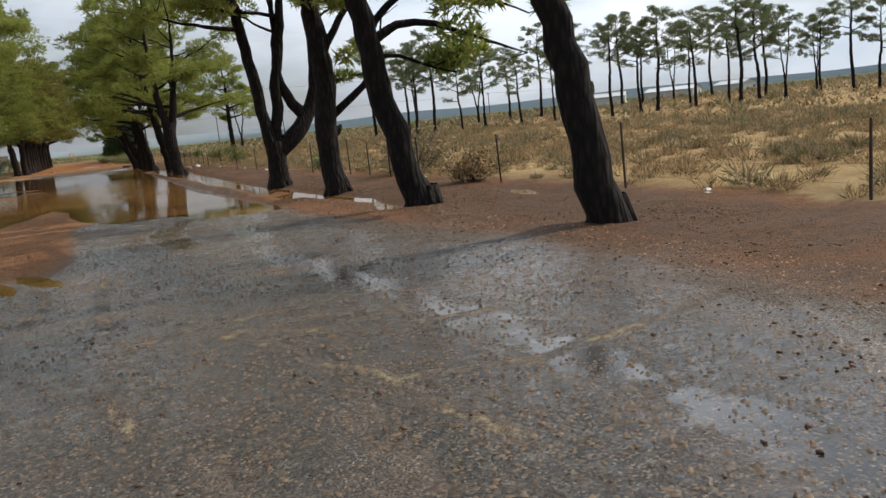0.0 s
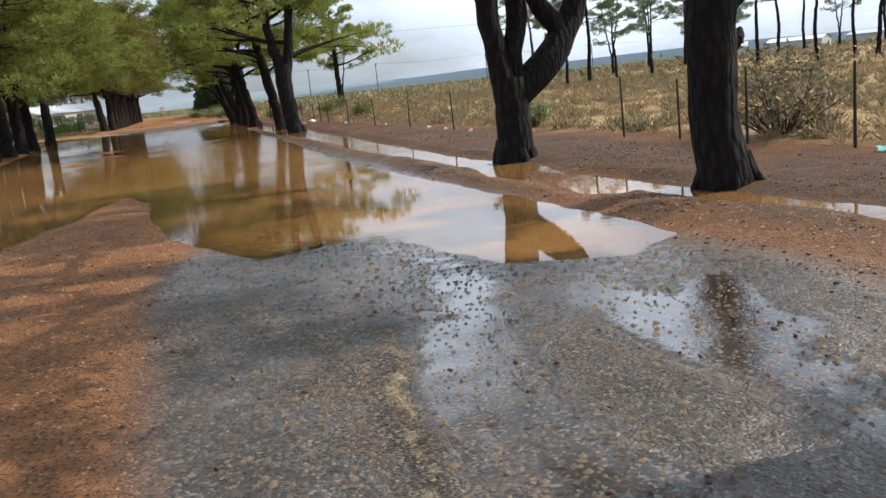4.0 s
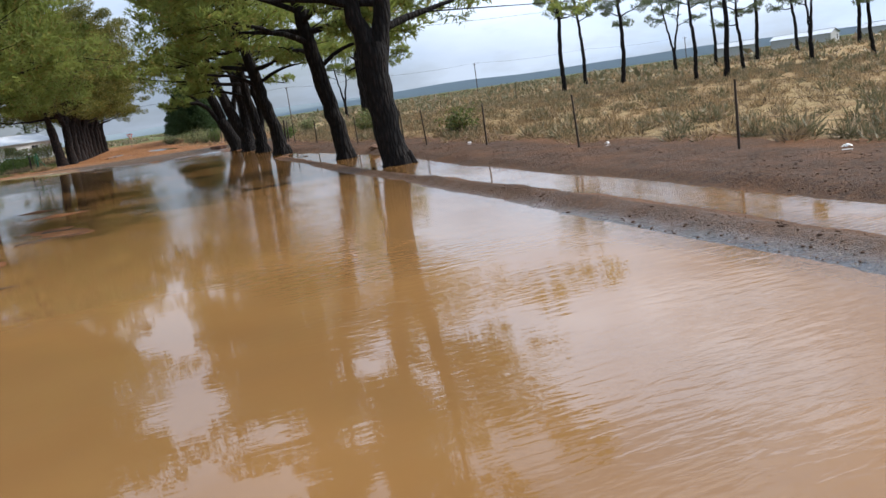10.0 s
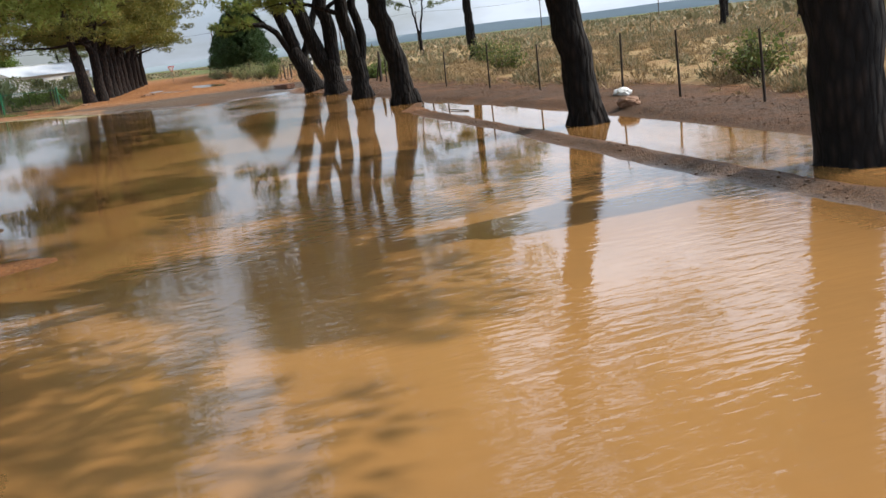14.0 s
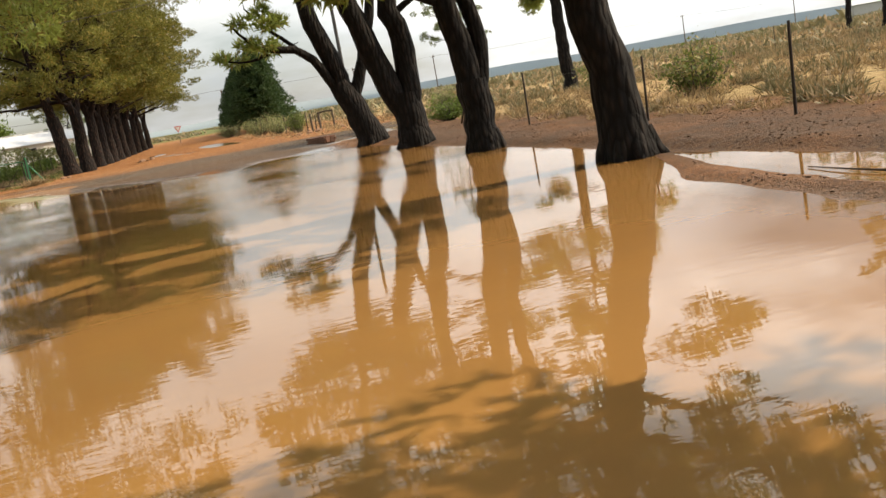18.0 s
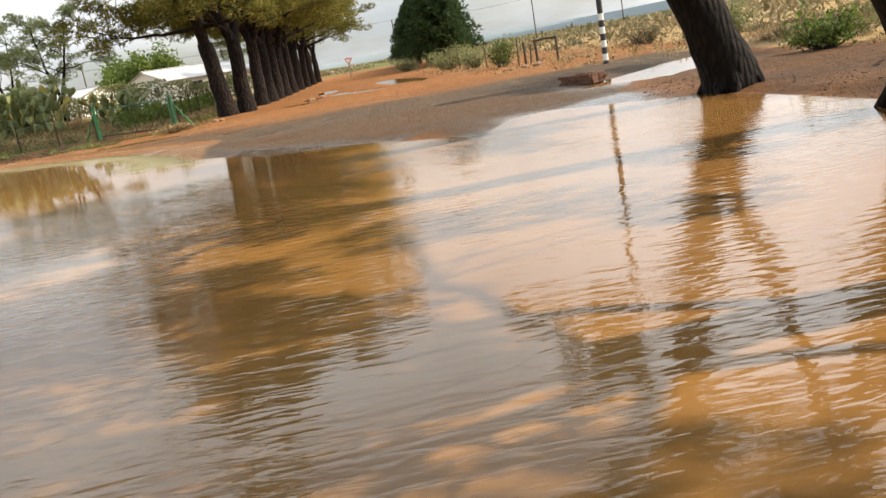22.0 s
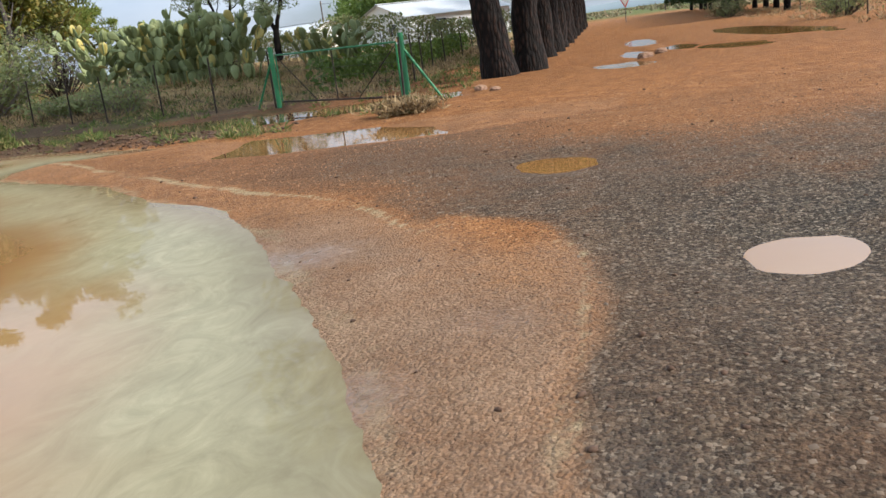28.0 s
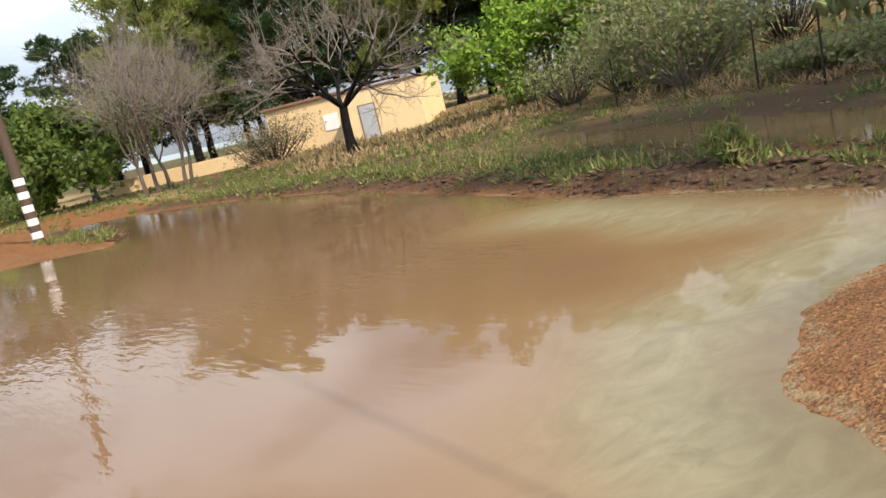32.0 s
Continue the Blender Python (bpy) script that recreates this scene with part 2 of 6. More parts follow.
    # wet earth is darker and glossy
    damp = m.calc("MULTIPLY", wet, m.ramp(m.noise(v, 1.1, 5, 0.65), (0.3, 0.25), (0.62, 1.0)))
    c = m.mix(m.calc("MULTIPLY", wet, 0.75), c, m.mix(1.0, c, (0.36, 0.345, 0.33), "MULTIPLY"))
    m.colour(c)
    sheen = m.ramp(m.calc("ADD", wet, m.calc("MULTIPLY", m.calc("SUBTRACT", m.noise(v, 9, 5, 0.7), 0.5), 0.5)), (0.6, 0.0), (0.95, 1.0))
    m.rough(m.mix(m.calc("MULTIPLY", sheen, 0.85), m.mix(asphalt, m.ramp(damp, (0.0, 0.95), (0.5, 0.75), (0.85, 0.4)), m.ramp(damp, (0.0, 0.95), (0.4, 0.55), (0.75, 0.3))), 0.09))
    m.link(m.ramp(m.calc("MULTIPLY", wet, m.calc("MAXIMUM", m.calc("ADD", m.calc("MULTIPLY", asphalt, 0.7), 0.3), sheen)), (0.1, 0.1), (0.7, 0.5)), m.p.inputs["Specular IOR Level"])
    h = m.calc("ADD", m.calc("MULTIPLY", fine, 0.9), m.calc("MULTIPLY", grit.outputs["Distance"], -0.4))
    h = m.calc("ADD", h, m.calc("MULTIPLY", stone.outputs["Distance"], -0.25))
    h = m.calc("ADD", h, m.calc("MULTIPLY", mid, 0.9))
    n = m.node("Bump", Distance=0.045)
    m.link(m.calc("SUBTRACT", 0.8, m.calc("MULTIPLY", sheen, 0.74)), n.inputs["Strength"])
    m.link(h, n.inputs["Height"])
    m.link(n.outputs["Normal"], m.p.inputs["Normal"])
    return m.m


def water_material():
    m = Mat("muddy_water")
    m.t.nodes.remove(m.p)
    v = m.pos()
    deep = m.attr("depth")
    big, mid = m.noise(v, 0.16, 3), m.noise(v, 0.8, 4)
    mud = m.ramp(big, (0.35, (0.20, 0.102, 0.034)), (0.65, (0.29, 0.152, 0.05)))
    mud = m.mix(m.ramp(mid, (0.35, 0.0), (0.75, 0.35)), mud, (0.17, 0.1, 0.045))
    sep = m.node("SeparateColor")
    m.link(deep.outputs["Color"], sep.inputs["Color"])
    streak = m.noise(m.pos((1.0, 0.55, 1.0)), 3.6, 8, 0.68, 1.8)
    mud = m.mix(sep.outputs[1], mud, m.ramp(streak, (0.3, (0.185, 0.166, 0.106)), (0.5, (0.23, 0.21, 0.134)), (0.7, (0.28, 0.257, 0.168))))
    mud = m.mix(m.calc("MULTIPLY", sep.outputs[2], 0.8), mud, (0.21, 0.13, 0.073))
    # ripples: wind waves with long crests in patches, a faint swell everywhere
    mp = m.node("Mapping", Scale=(1.0, 3.6, 1.0))
    m.link(v, mp.inputs["Vector"])
    short = m.noise(mp.outputs["Vector"], 3.3, 2.5, 0.5, 0.35)
    gusts = m.calc("MULTIPLY", m.attr("wind").outputs["Fac"], m.ramp(m.noise(v, 0.35, 3), (0.36, 0.1), (0.5, 0.5), (0.66, 1.0)))
    patch = m.calc("ADD", m.calc("MULTIPLY", gusts, 0.75), 0.012)
    soft = m.noise(mp.outputs["Vector"], 0.5, 1.0)
    patch = m.calc("MULTIPLY", patch, m.calc("SUBTRACT", 1.0, m.calc("MULTIPLY", sep.outputs[1], 0.9)))
    h = m.calc("ADD", m.calc("MULTIPLY", m.calc("MULTIPLY", short, patch), 0.7), m.calc("MULTIPLY", soft, 0.02))
    bump = m.node("Bump", Strength=1.0, Distance=0.02)
    m.link(h, bump.inputs["Height"])
    diff, clear, gloss = m.node("BsdfDiffuse"), m.node("BsdfTransparent"), m.node("BsdfGlossy", Roughness=0.0)
    clear.inputs["Color"].default_value = (0.86, 0.76, 0.6, 1)
    m.link(mud, diff.inputs["Color"])
    m.link(bump.outputs["Normal"], gloss.inputs["Normal"])
    body, top = m.node("MixShader"), m.node("MixShader")
    m.link(sep.outputs[0], body.inputs[0])
    m.link(clear.outputs[0], body.inputs[1])
    m.link(diff.outputs[0], body.inputs[2])
    fres = m.node("Fresnel", IOR=1.36)
    m.link(bump.outputs["Normal"], fres.inputs["Normal"])
    # settled silt breaks up the mirror of the shallows
    m.link(m.calc("MULTIPLY", fres.outputs[0], m.calc("SUBTRACT", 1.0, m.calc("MULTIPLY", sep.outputs[1], 0.72))), top.inputs[0])
    m.link(body.outputs[0], top.inputs[1])
    m.link(gloss.outputs[0], top.inputs[2])
    m.link(top.outputs[0], m.t.nodes["Material Output"].inputs["Surface"])
    return m.m


def bark_material(name, lo, hi):
    m = Mat(name, 0.9, spec=0.2)
    v = m.obj((1, 1, 0.28))
    plates = m.voronoi(v, 13)
    f = m.noise(v, 24, 6, 0.7)
    c = m.ramp(plates.outputs["Distance"], (0.15, hi), (0.55, lo))
    m.colour(m.mix(m.ramp(f, (0.35, 0.0), (0.7, 0.7)), c, lo))
    h = m.calc("ADD", m.calc("MULTIPLY", plates.outputs["Distance"], -1.0), m.calc("MULTIPLY", f, 0.35))
    m.bump(h, 1.0, 0.05)
    return m.m


M_GROUND, M_WATER = ground_material(), water_material()
M_BARK = bark_material("wet_pine_bark", (0.006, 0.005, 0.0045), (0.022, 0.015, 0.012))
M_BARK_RED = bark_material("red_brown_pine_bark", (0.008, 0.006, 0.005), (0.045, 0.023, 0.016))
M_BARK_GREY = bark_material("grey_bark", (0.09, 0.07, 0.055), (0.2, 0.17, 0.14))
M_NEEDLE = leafy("pine_needles", (0.075, 0.12, 0.026), (0.3, 0.34, 0.08), (0.27, 0.21, 0.06), 0.10, 0.55)
# golden version of the needles, with the tone of sunlight put into the colour
M_NEEDLE_GOLD = leafy("sunlit_pine_needles", (0.035, 0.05, 0.012), (0.2, 0.19, 0.034), (0.3, 0.23, 0.06), 0.12)
M_NEEDLE_DARK = leafy("dark_conifer_needles", (0.014, 0.034, 0.014), (0.05, 0.085, 0.024))
M_NEEDLE_GREY = leafy("grey_green_pine_needles", (0.07, 0.1, 0.05), (0.19, 0.23, 0.11), (0.15, 0.12, 0.06), 0.08)
M_LEAF = leafy("broad_leaves", (0.045, 0.085, 0.018), (0.15, 0.2, 0.04))
M_LEAF_LIME = leafy("lime_green_leaves", (0.1, 0.2, 0.02), (0.26, 0.38, 0.05))
M_LEAF_OLIVE = leafy("olive_grey_leaves", (0.11, 0.135, 0.05), (0.29, 0.31, 0.13), (0.25, 0.2, 0.1), 0.1)
M_DRY = leafy("dry_grass", (0.17, 0.11, 0.055), (0.43, 0.31, 0.16), (0.1, 0.07, 0.04), 0.2, 0.25)
M_SCRUB = leafy("veld_scrub", (0.075, 0.072, 0.038), (0.2, 0.175, 0.09), (0.32, 0.23, 0.13), 0.3, 0.2)
M_GRASS = leafy("green_grass", (0.05, 0.085, 0.018), (0.16, 0.19, 0.05), (0.3, 0.25, 0.1), 0.25, 0.3)
M_TWIG = plain("bare_twigs", (0.12, 0.095, 0.075), (0.28, 0.24, 0.2), 10, 0.9, bump=0)
M_TWIG_DARK = plain("dark_bare_twigs", (0.03, 0.022, 0.018), (0.09, 0.07, 0.055), 10, 0.9, bump=0)
M_STEEL = plain("rusted_dark_steel", (0.012, 0.01, 0.009), (0.06, 0.038, 0.026), 30, 0.75, 0.3)
M_WIRE = plain("fence_wire", (0.06, 0.055, 0.05), (0.14, 0.12, 0.11), 30, 0.55, 0.7, 0)
M_GREEN = plain("green_gate_paint", (0.012, 0.11, 0.04), (0.03, 0.2, 0.07), 14, 0.5)
M_TIMBER = plain("weathered_dark_timber", (0.025, 0.018, 0.013), (0.09, 0.065, 0.045), 9, 0.85, stretch=(6, 6, 1))
M_POLE = plain("creosoted_pole", (0.03, 0.02, 0.014), (0.11, 0.065, 0.04), 9, 0.8, stretch=(6, 6, 0.8))
M_WHITE = plain("white_paint", (0.62, 0.61, 0.57), (0.82, 0.81, 0.78), 12, 0.6)
M_RED = plain("red_paint", (0.4, 0.03, 0.02), (0.55, 0.06, 0.04), 12, 0.5)
M_BLACK = plain("black_paint", (0.012, 0.012, 0.012), (0.045, 0.042, 0.04), 12, 0.6)
M_WALL_WHITE = plain("whitewashed_wall", (0.58, 0.58, 0.56), (0.78, 0.78, 0.76), 3, 0.85)
M_WALL_GREY = plain("weathered_grey_wall", (0.3, 0.29, 0.27), (0.44, 0.43, 0.4), 3, 0.85)
M_WALL_OCHRE = plain("ochre_plaster", (0.62, 0.43, 0.22), (0.8, 0.6, 0.34), 2.5, 0.88)
M_ROOF = plain("galvanised_sheet", (0.42, 0.43, 0.44), (0.66, 0.67, 0.68), 2, 0.45, 0.4)
M_GLASS = plain("dark_window_glass", (0.02, 0.025, 0.03), (0.05, 0.055, 0.06), 2, 0.08, bump=0)
M_BRICK = plain("muddy_brick", (0.07, 0.035, 0.022), (0.2, 0.09, 0.05), 16, 0.85)
M_ROCK = plain("red_brown_stone", (0.12, 0.06, 0.035), (0.32, 0.19, 0.12), 12, 0.9, bump=0.6)
M_GRIT = leafy("road_grit", (0.025, 0.018, 0.013), (0.2, 0.145, 0.1), None, 0, 0.0)
M_SANDGRIT = leafy("orange_sand_grit", (0.075, 0.034, 0.016), (0.4, 0.21, 0.1), None, 0, 0.0)
M_CLOD = plain("wet_mud_clod", (0.03, 0.017, 0.01), (0.12, 0.058, 0.028), 14, 0.85, bump=0.9)
M_CACTUS = plain("cactus_pad_skin", (0.09, 0.125, 0.045), (0.28, 0.31, 0.13), 6, 0.6)
M_CACTUS_DRY = plain("yellow_cactus_pad_skin", (0.36, 0.30, 0.08), (0.5, 0.42, 0.14), 6, 0.6)
M_BAG = plain("turquoise_plastic", (0.05, 0.32, 0.28), (0.2, 0.5, 0.45), 12, 0.35)
M_PAPER = plain("white_litter", (0.6, 0.6, 0.58), (0.8, 0.8, 0.78), 12, 0.6)
# far hills: the haze of distance is mixed into their grey-blue base colour
M_HILL = plain("haze_tinted_hill", (0.24, 0.29, 0.32), (0.29, 0.34, 0.37), 0.01, 0.95, bump=0)

# ---- mesh helpers ----


def from_arrays(name, verts, faces, material, parent=None, label="", smooth=False):
    """One mesh object; faces is a list of arrays, each of one polygon size."""
    verts = np.asarray(verts, dtype=np.float32).reshape(-1, 3)
    faces = [np.asarray(f, dtype=np.int32) for f in (faces if isinstance(faces, list) else [faces]) if len(f)]
    me = bpy.data.meshes.new(name)
    me.vertices.add(len(verts))
    me.vertices.foreach_set("co", verts.ravel())
    loops = np.concatenate([f.ravel() for f in faces])
    sizes = np.concatenate([np.full(len(f), f.shape[1], dtype=np.int32) for f in faces])
    starts = np.concatenate([[0], np.cumsum(sizes)[:-1]]).astype(np.int32)
    me.loops.add(len(loops))
    me.loops.foreach_set("vertex_index", loops)
    me.polygons.add(len(sizes))
    me.polygons.foreach_set("loop_start", starts)
    me.polygons.foreach_set("loop_total", sizes)
    if smooth:
        me.polygons.foreach_set("use_smooth", np.ones(len(sizes), dtype=bool))
    me.update()
    me.validate()
    me.materials.append(material)
    ob = new(name, me)
    ob.parent = parent
    if label:
        tagged(ob, label)
    return ob


def part(name, bm, material, parent, label=""):
    me = bpy.data.meshes.new(name)
    bm.to_mesh(me)
    bm.free()
    me.materials.append(material)
    ob = new(name, me)
    ob.parent = parent
    if label:
        tagged(ob, label)
    return ob


def thing(name, x, y, z=0.0, turn=0.0, label="", category="", group="", kind=""):
    ob = new(name)
    ob.empty_display_size = 0.3
    ob.matrix_basis = pose(x, y, z, 0, 0, turn)
    return tagged(ob, label, category, group, kind)


def box(bm, size, at, turn=0.0, bevel=0.0, tilt=(0, 0)):
    m = pose(*at, tilt[0], tilt[1], turn) @ Matrix.Diagonal((*size, 1))
    made = bmesh.ops.create_cube(bm, size=1.0, matrix=m)
    if bevel:
        edges = list({e for v in made["verts"] for e in v.link_edges})
        bmesh.ops.bevel(bm, geom=edges, offset=bevel, segments=1, affect="EDGES")
    return bm


class Tubes:
    """Gathers tapered tubes along paths into one mesh."""

    def __init__(self, rng):
        self.v, self.f, self.n, self.rng = [], [], 0, rng

    def add(self, pts, radii, sides=8, rough=0.0):
        pts, radii = np.asarray(pts, float), np.asarray(radii, float)
        k = len(pts)
        tan = np.gradient(pts, axis=0)
        tan /= np.linalg.norm(tan, axis=1)[:, None] + 1e-9
        ref = np.array([0.0, 1.0, 0.0]) if abs(tan[0][1]) < 0.8 else np.array([1.0, 0.0, 0.0])
        u = np.cross(tan, ref)
        u /= np.linalg.norm(u, axis=1)[:, None] + 1e-9
        w = np.cross(tan, u)
        ang = np.linspace(0, 2 * np.pi, sides, endpoint=False)
        r = np.repeat(radii[:, None], sides, 1)
        if rough:
            lobes = np.zeros(sides)
            for q in (2, 3, 5):
                lobes += self.rng.normal() * np.cos(q * ang + self.rng.uniform(0, 6.28)) / q
            r = r * (1 + rough * lobes[None, :] + rough * 0.6 * self.rng.normal(size=(k, sides)))
        ring = pts[:, None, :] + r[:, :, None] * (np.cos(ang)[None, :, None] * u[:, None, :] + np.sin(ang)[None, :, None] * w[:, None, :])
        self.v.append(ring.reshape(-1, 3))
        i = np.arange(k - 1)[:, None] * sides + np.arange(sides)[None, :]
        j = np.arange(k - 1)[:, None] * sides + (np.arange(sides)[None, :] + 1) % sides
        quads = np.stack([i, j, j + sides, i + sides], -1).reshape(-1, 4) + self.n
        self.f.append(quads)
        self.n += k * sides

    def build(self, name, material, parent, label=""):
        if not self.v:
            return None
        return from_arrays(name, np.concatenate(self.v), [np.concatenate(self.f)], material, parent, label, True)


def blades(rng, centres, heading, length, width, per, spread=0.9):
    """Thin triangles that fan out from each centre about its heading."""
    n = len(centres)
    c = np.repeat(centres, per, 0)
    d = np.repeat(heading, per, 0) + rng.normal(size=(n * per, 3)) * spread
    d /= np.linalg.norm(d, axis=1)[:, None] + 1e-9
    s = np.cross(d, rng.normal(size=(n * per, 3)))
    s /= np.linalg.norm(s, axis=1)[:, None] + 1e-9
    ln = length * rng.uniform(0.6, 1.25, (n * per, 1))
    wd = width * rng.uniform(0.6, 1.3, (n * per, 1))
    tri = np.stack([c - s * wd, c + s * wd, c + d * ln], 1)
    return tri.reshape(-1, 3)


def blade_mesh(name, tri, material, parent=None, label=""):
    return from_arrays(name, tri, [np.arange(len(tri)).reshape(-1, 3)], material, parent, label)


def leaf_quads(rng, centres, size):
    """Small diamond leaves at random turns."""
    n = len(centres)
    a = rng.normal(size=(n, 3))
    a /= np.linalg.norm(a, axis=1)[:, None]
    b = np.cross(a, rng.normal(size=(n, 3)))
    b /= np.linalg.norm(b, axis=1)[:, None]
    s = size * rng.uniform(0.6, 1.3, (n, 1))
    q = np.stack([centres - a * s, centres + b * s * 0.5, centres + a * s, centres - b * s * 0.5], 1)
    return q.reshape(-1, 3)


def bezier(p0, p1, p2, n):
    t = np.linspace(0, 1, n)[:, None]
    return (1 - t) ** 2 * np.asarray(p0) + 2 * t * (1 - t) * np.asarray(p1) + t ** 2 * np.asarray(p2)


# smooth value noise for the lie of the land
_table = np.random.RandomState(7).rand(512 * 512).astype(np.float32)


def vnoise(x, y, scale):
    x, y = np.asarray(x * scale + 91.7, np.float64), np.asarray(y * scale + 37.3, np.float64)
    xi, yi = np.floor(x), np.floor(y)
    fx, fy = (x - xi).astype(np.float32), (y - yi).astype(np.float32)
    fx, fy = fx * fx * (3 - 2 * fx), fy * fy * (3 - 2 * fy)
    xi, yi = xi.astype(np.int64) & 511, yi.astype(np.int64) & 511
    r0, r1, y1 = xi << 9, ((xi + 1) & 511) << 9, (yi + 1) & 511
    a, b = np.take(_table, r0 + yi), np.take(_table, r0 + y1)
    a = a + (np.take(_table, r1 + yi) - a) * fx
    b = b + (np.take(_table, r1 + y1) - b) * fx
    return a + (b - a) * fy - 0.5


def inside(x, y, poly):
    """Signed distance to a polygon, positive inside."""
    p = np.asarray(poly, float)
    d = np.full(x.shape, 1e9)
    odd = np.zeros(x.shape, bool)
    for (ax, ay), (bx, by) in zip(p, np.roll(p, -1, 0)):
        ex, ey = bx - ax, by - ay
        t = np.clip(((x - ax) * ex + (y - ay) * ey) / (ex * ex + ey * ey + 1e-12), 0, 1)
        d = np.minimum(d, np.hypot(x - ax - t * ex, y - ay - t * ey))
        cross = ((ay > y) != (by > y)) & (x < (bx - ax) * (y - ay) / (by - ay + 1e-12) + ax)
        odd ^= cross
    return np.where(odd, d, -d)


def smooth01(a, lo, hi):
    t = np.clip((a - lo) / (hi - lo), 0, 1)
    return t * t * (3 - 2 * t)


# ---- the lie of the water, the road and the verges ----
POND = [(-4.6, 24), (-3, 22.5), (-1.5, 23.6), (-0.75, 26.4), (-0.05, 29.7), (0.42, 27.5), (0.42, 24.7), (0.75, 22.6), (1.6, 20.4), (2.5, 20.7),
        (3.0, 20.2), (3.5, 18.5), (4.4, 18.0), (5.2, 18.5), (5.05, 22.4), (4.75, 25.8), (4.6, 31), (4.65, 36), (4.8, 41), (4.95, 46),
        (4.9, 52), (5.1, 58), (5.15, 64), (6.4, 66.8), (6.2, 72), (5.9, 77), (5.5, 81.4), (4.6, 82.2), (3.4, 83.4), (2.7, 83.2),
        (1.9, 81.2), (0.2, 83.4), (-1.7, 84.5), (-2.7, 86.0), (-3.75, 87.2), (-3.9, 88.1), (-4.7, 89.9), (-5.85, 92.1), (-6.6, 93.4),
        (-8.0, 94.4)]
POND_WEST = [(-6.6, 93.3), (-8.0, 94.4), (-9.2, 95.7), (-10.6, 96.65), (-12.05, 97.45), (-12.5, 98.4), (-12.45, 99.3), (-11.4, 99.4), (-10.6, 99.75), (-13.6, 101.2), (-17.2, 101.5),
             (-25, 103.6), (-32, 104.0), (-40, 103.3), (-41, 101.6), (-31, 100.8), (-28.8, 99.6), (-30.5, 97.6), (-46, 95.5), (-40, 90),
             (-20, 86.5), (-9, 84.0), (-5.6, 76), (-5.3, 60), (-5.3, 40), (-4.6, 24), (0, 40), (0, 80)]
SMEARS = [[(1.84, 5.91), (2.13, 4.9), (2.48, 4.11), (2.74, 2.39)], [(0.76, 4.81), (0.96, 3.8), (1.19, 3.11), (1.25, 1.5)], [(2.59, 3.71), (3.56, 3.48), (3.84, 3.58), (4.7, 3.75), (5.68, 4.03)],
          [(5.15, 5.33), (5.69, 5.46)], [(2.52, 5.48), (2.9, 5.56), (3.25, 5.53)], [(1.12, 6.11), (1.67, 6.37), (2.31, 6.48), (3.15, 6.59), (3.84, 6.41)], [(2.0, 17.0), (1.75, 15.2), (1.55, 13.4)],
          [(1.96, 5.96), (2.35, 5.47), (3.29, 5.08), (4.04, 4.98)], [(2.35, 6.04), (3.42, 5.74)], [(1.0, 7.2), (0.9, 9.2), (1.0, 10.9)], [(0.2, 8.0), (0.25, 9.8), (0.1, 11.2)]]
SHEENS = [([(3.37, 9.3), (3.6, 6.7), (3.78, 3.6), (3.83, 1.9), (3.87, 0.6)], 0.38), ([(3.57, 17.3), (3.56, 15.8), (3.55, 14.3), (3.3, 12), (3.26, 9)], 0.41),
          ([(3.1, 19.5), (2.6, 17.3), (2.2, 15.6), (2.3, 13)], 0.41), ([(4.2, 16.6), (3.75, 15.5), (3.55, 14.7)], 0.43)]
RUT = [(5.75, 23.5), (6.5, 25.2), (6.5, 30), (6.6, 36), (6.9, 41), (6.7, 47), (7.0, 52), (7.1, 58), (6.9, 62), (6.3, 66.5), (5.7, 64),
       (5.6, 58), (5.45, 52), (5.5, 46), (5.7, 40), (5.55, 35), (5.75, 30), (5.6, 26)]
RILL = [(6.6, 14.9), (6.9, 17.3), (6.85, 18.6), (6.6, 20.3), (6.55, 22.5), (6.4, 27.8), (6.1, 33)]
TIDE = [(-12.05, 98.9), (-10.92, 97.64), (-10.15, 97.0), (-9.05, 96.2), (-8.3, 95.5), (-7.41, 94.64), (-6.25, 93.68), (-5.34, 93.05), (-5.0, 92.3), (-4.5, 91.6), (-4.24, 92.0), (-3.66, 91.54),
        (-3.43, 90.78), (-3.42, 89.75), (-3.5, 88.97), (-3.3, 87.8)]
SIDE_POOL = [(4.9, 86.9), (6.2, 85.7), (7.6, 87.2), (10, 90.8), (9.4, 92), (6.9, 89.4), (5.75, 88.3)]
GATE_POOL = [(-8.6, 97.5), (-7.4, 97.3), (-5.3, 97.6), (-5.6, 98.6), (-6.6, 99.4), (-8.9, 99.5)]
DITCH = [(-5.9, 104.0), (-7.4, 102.9), (-10, 102.2), (-13.2, 102.9), (-18, 104.6), (-24, 107.2), (-23.5, 108.3), (-17.4, 106.6), (-13.6, 105.3), (-10.5, 104.9),
         (-7.6, 105.3), (-6.2, 105.4)]
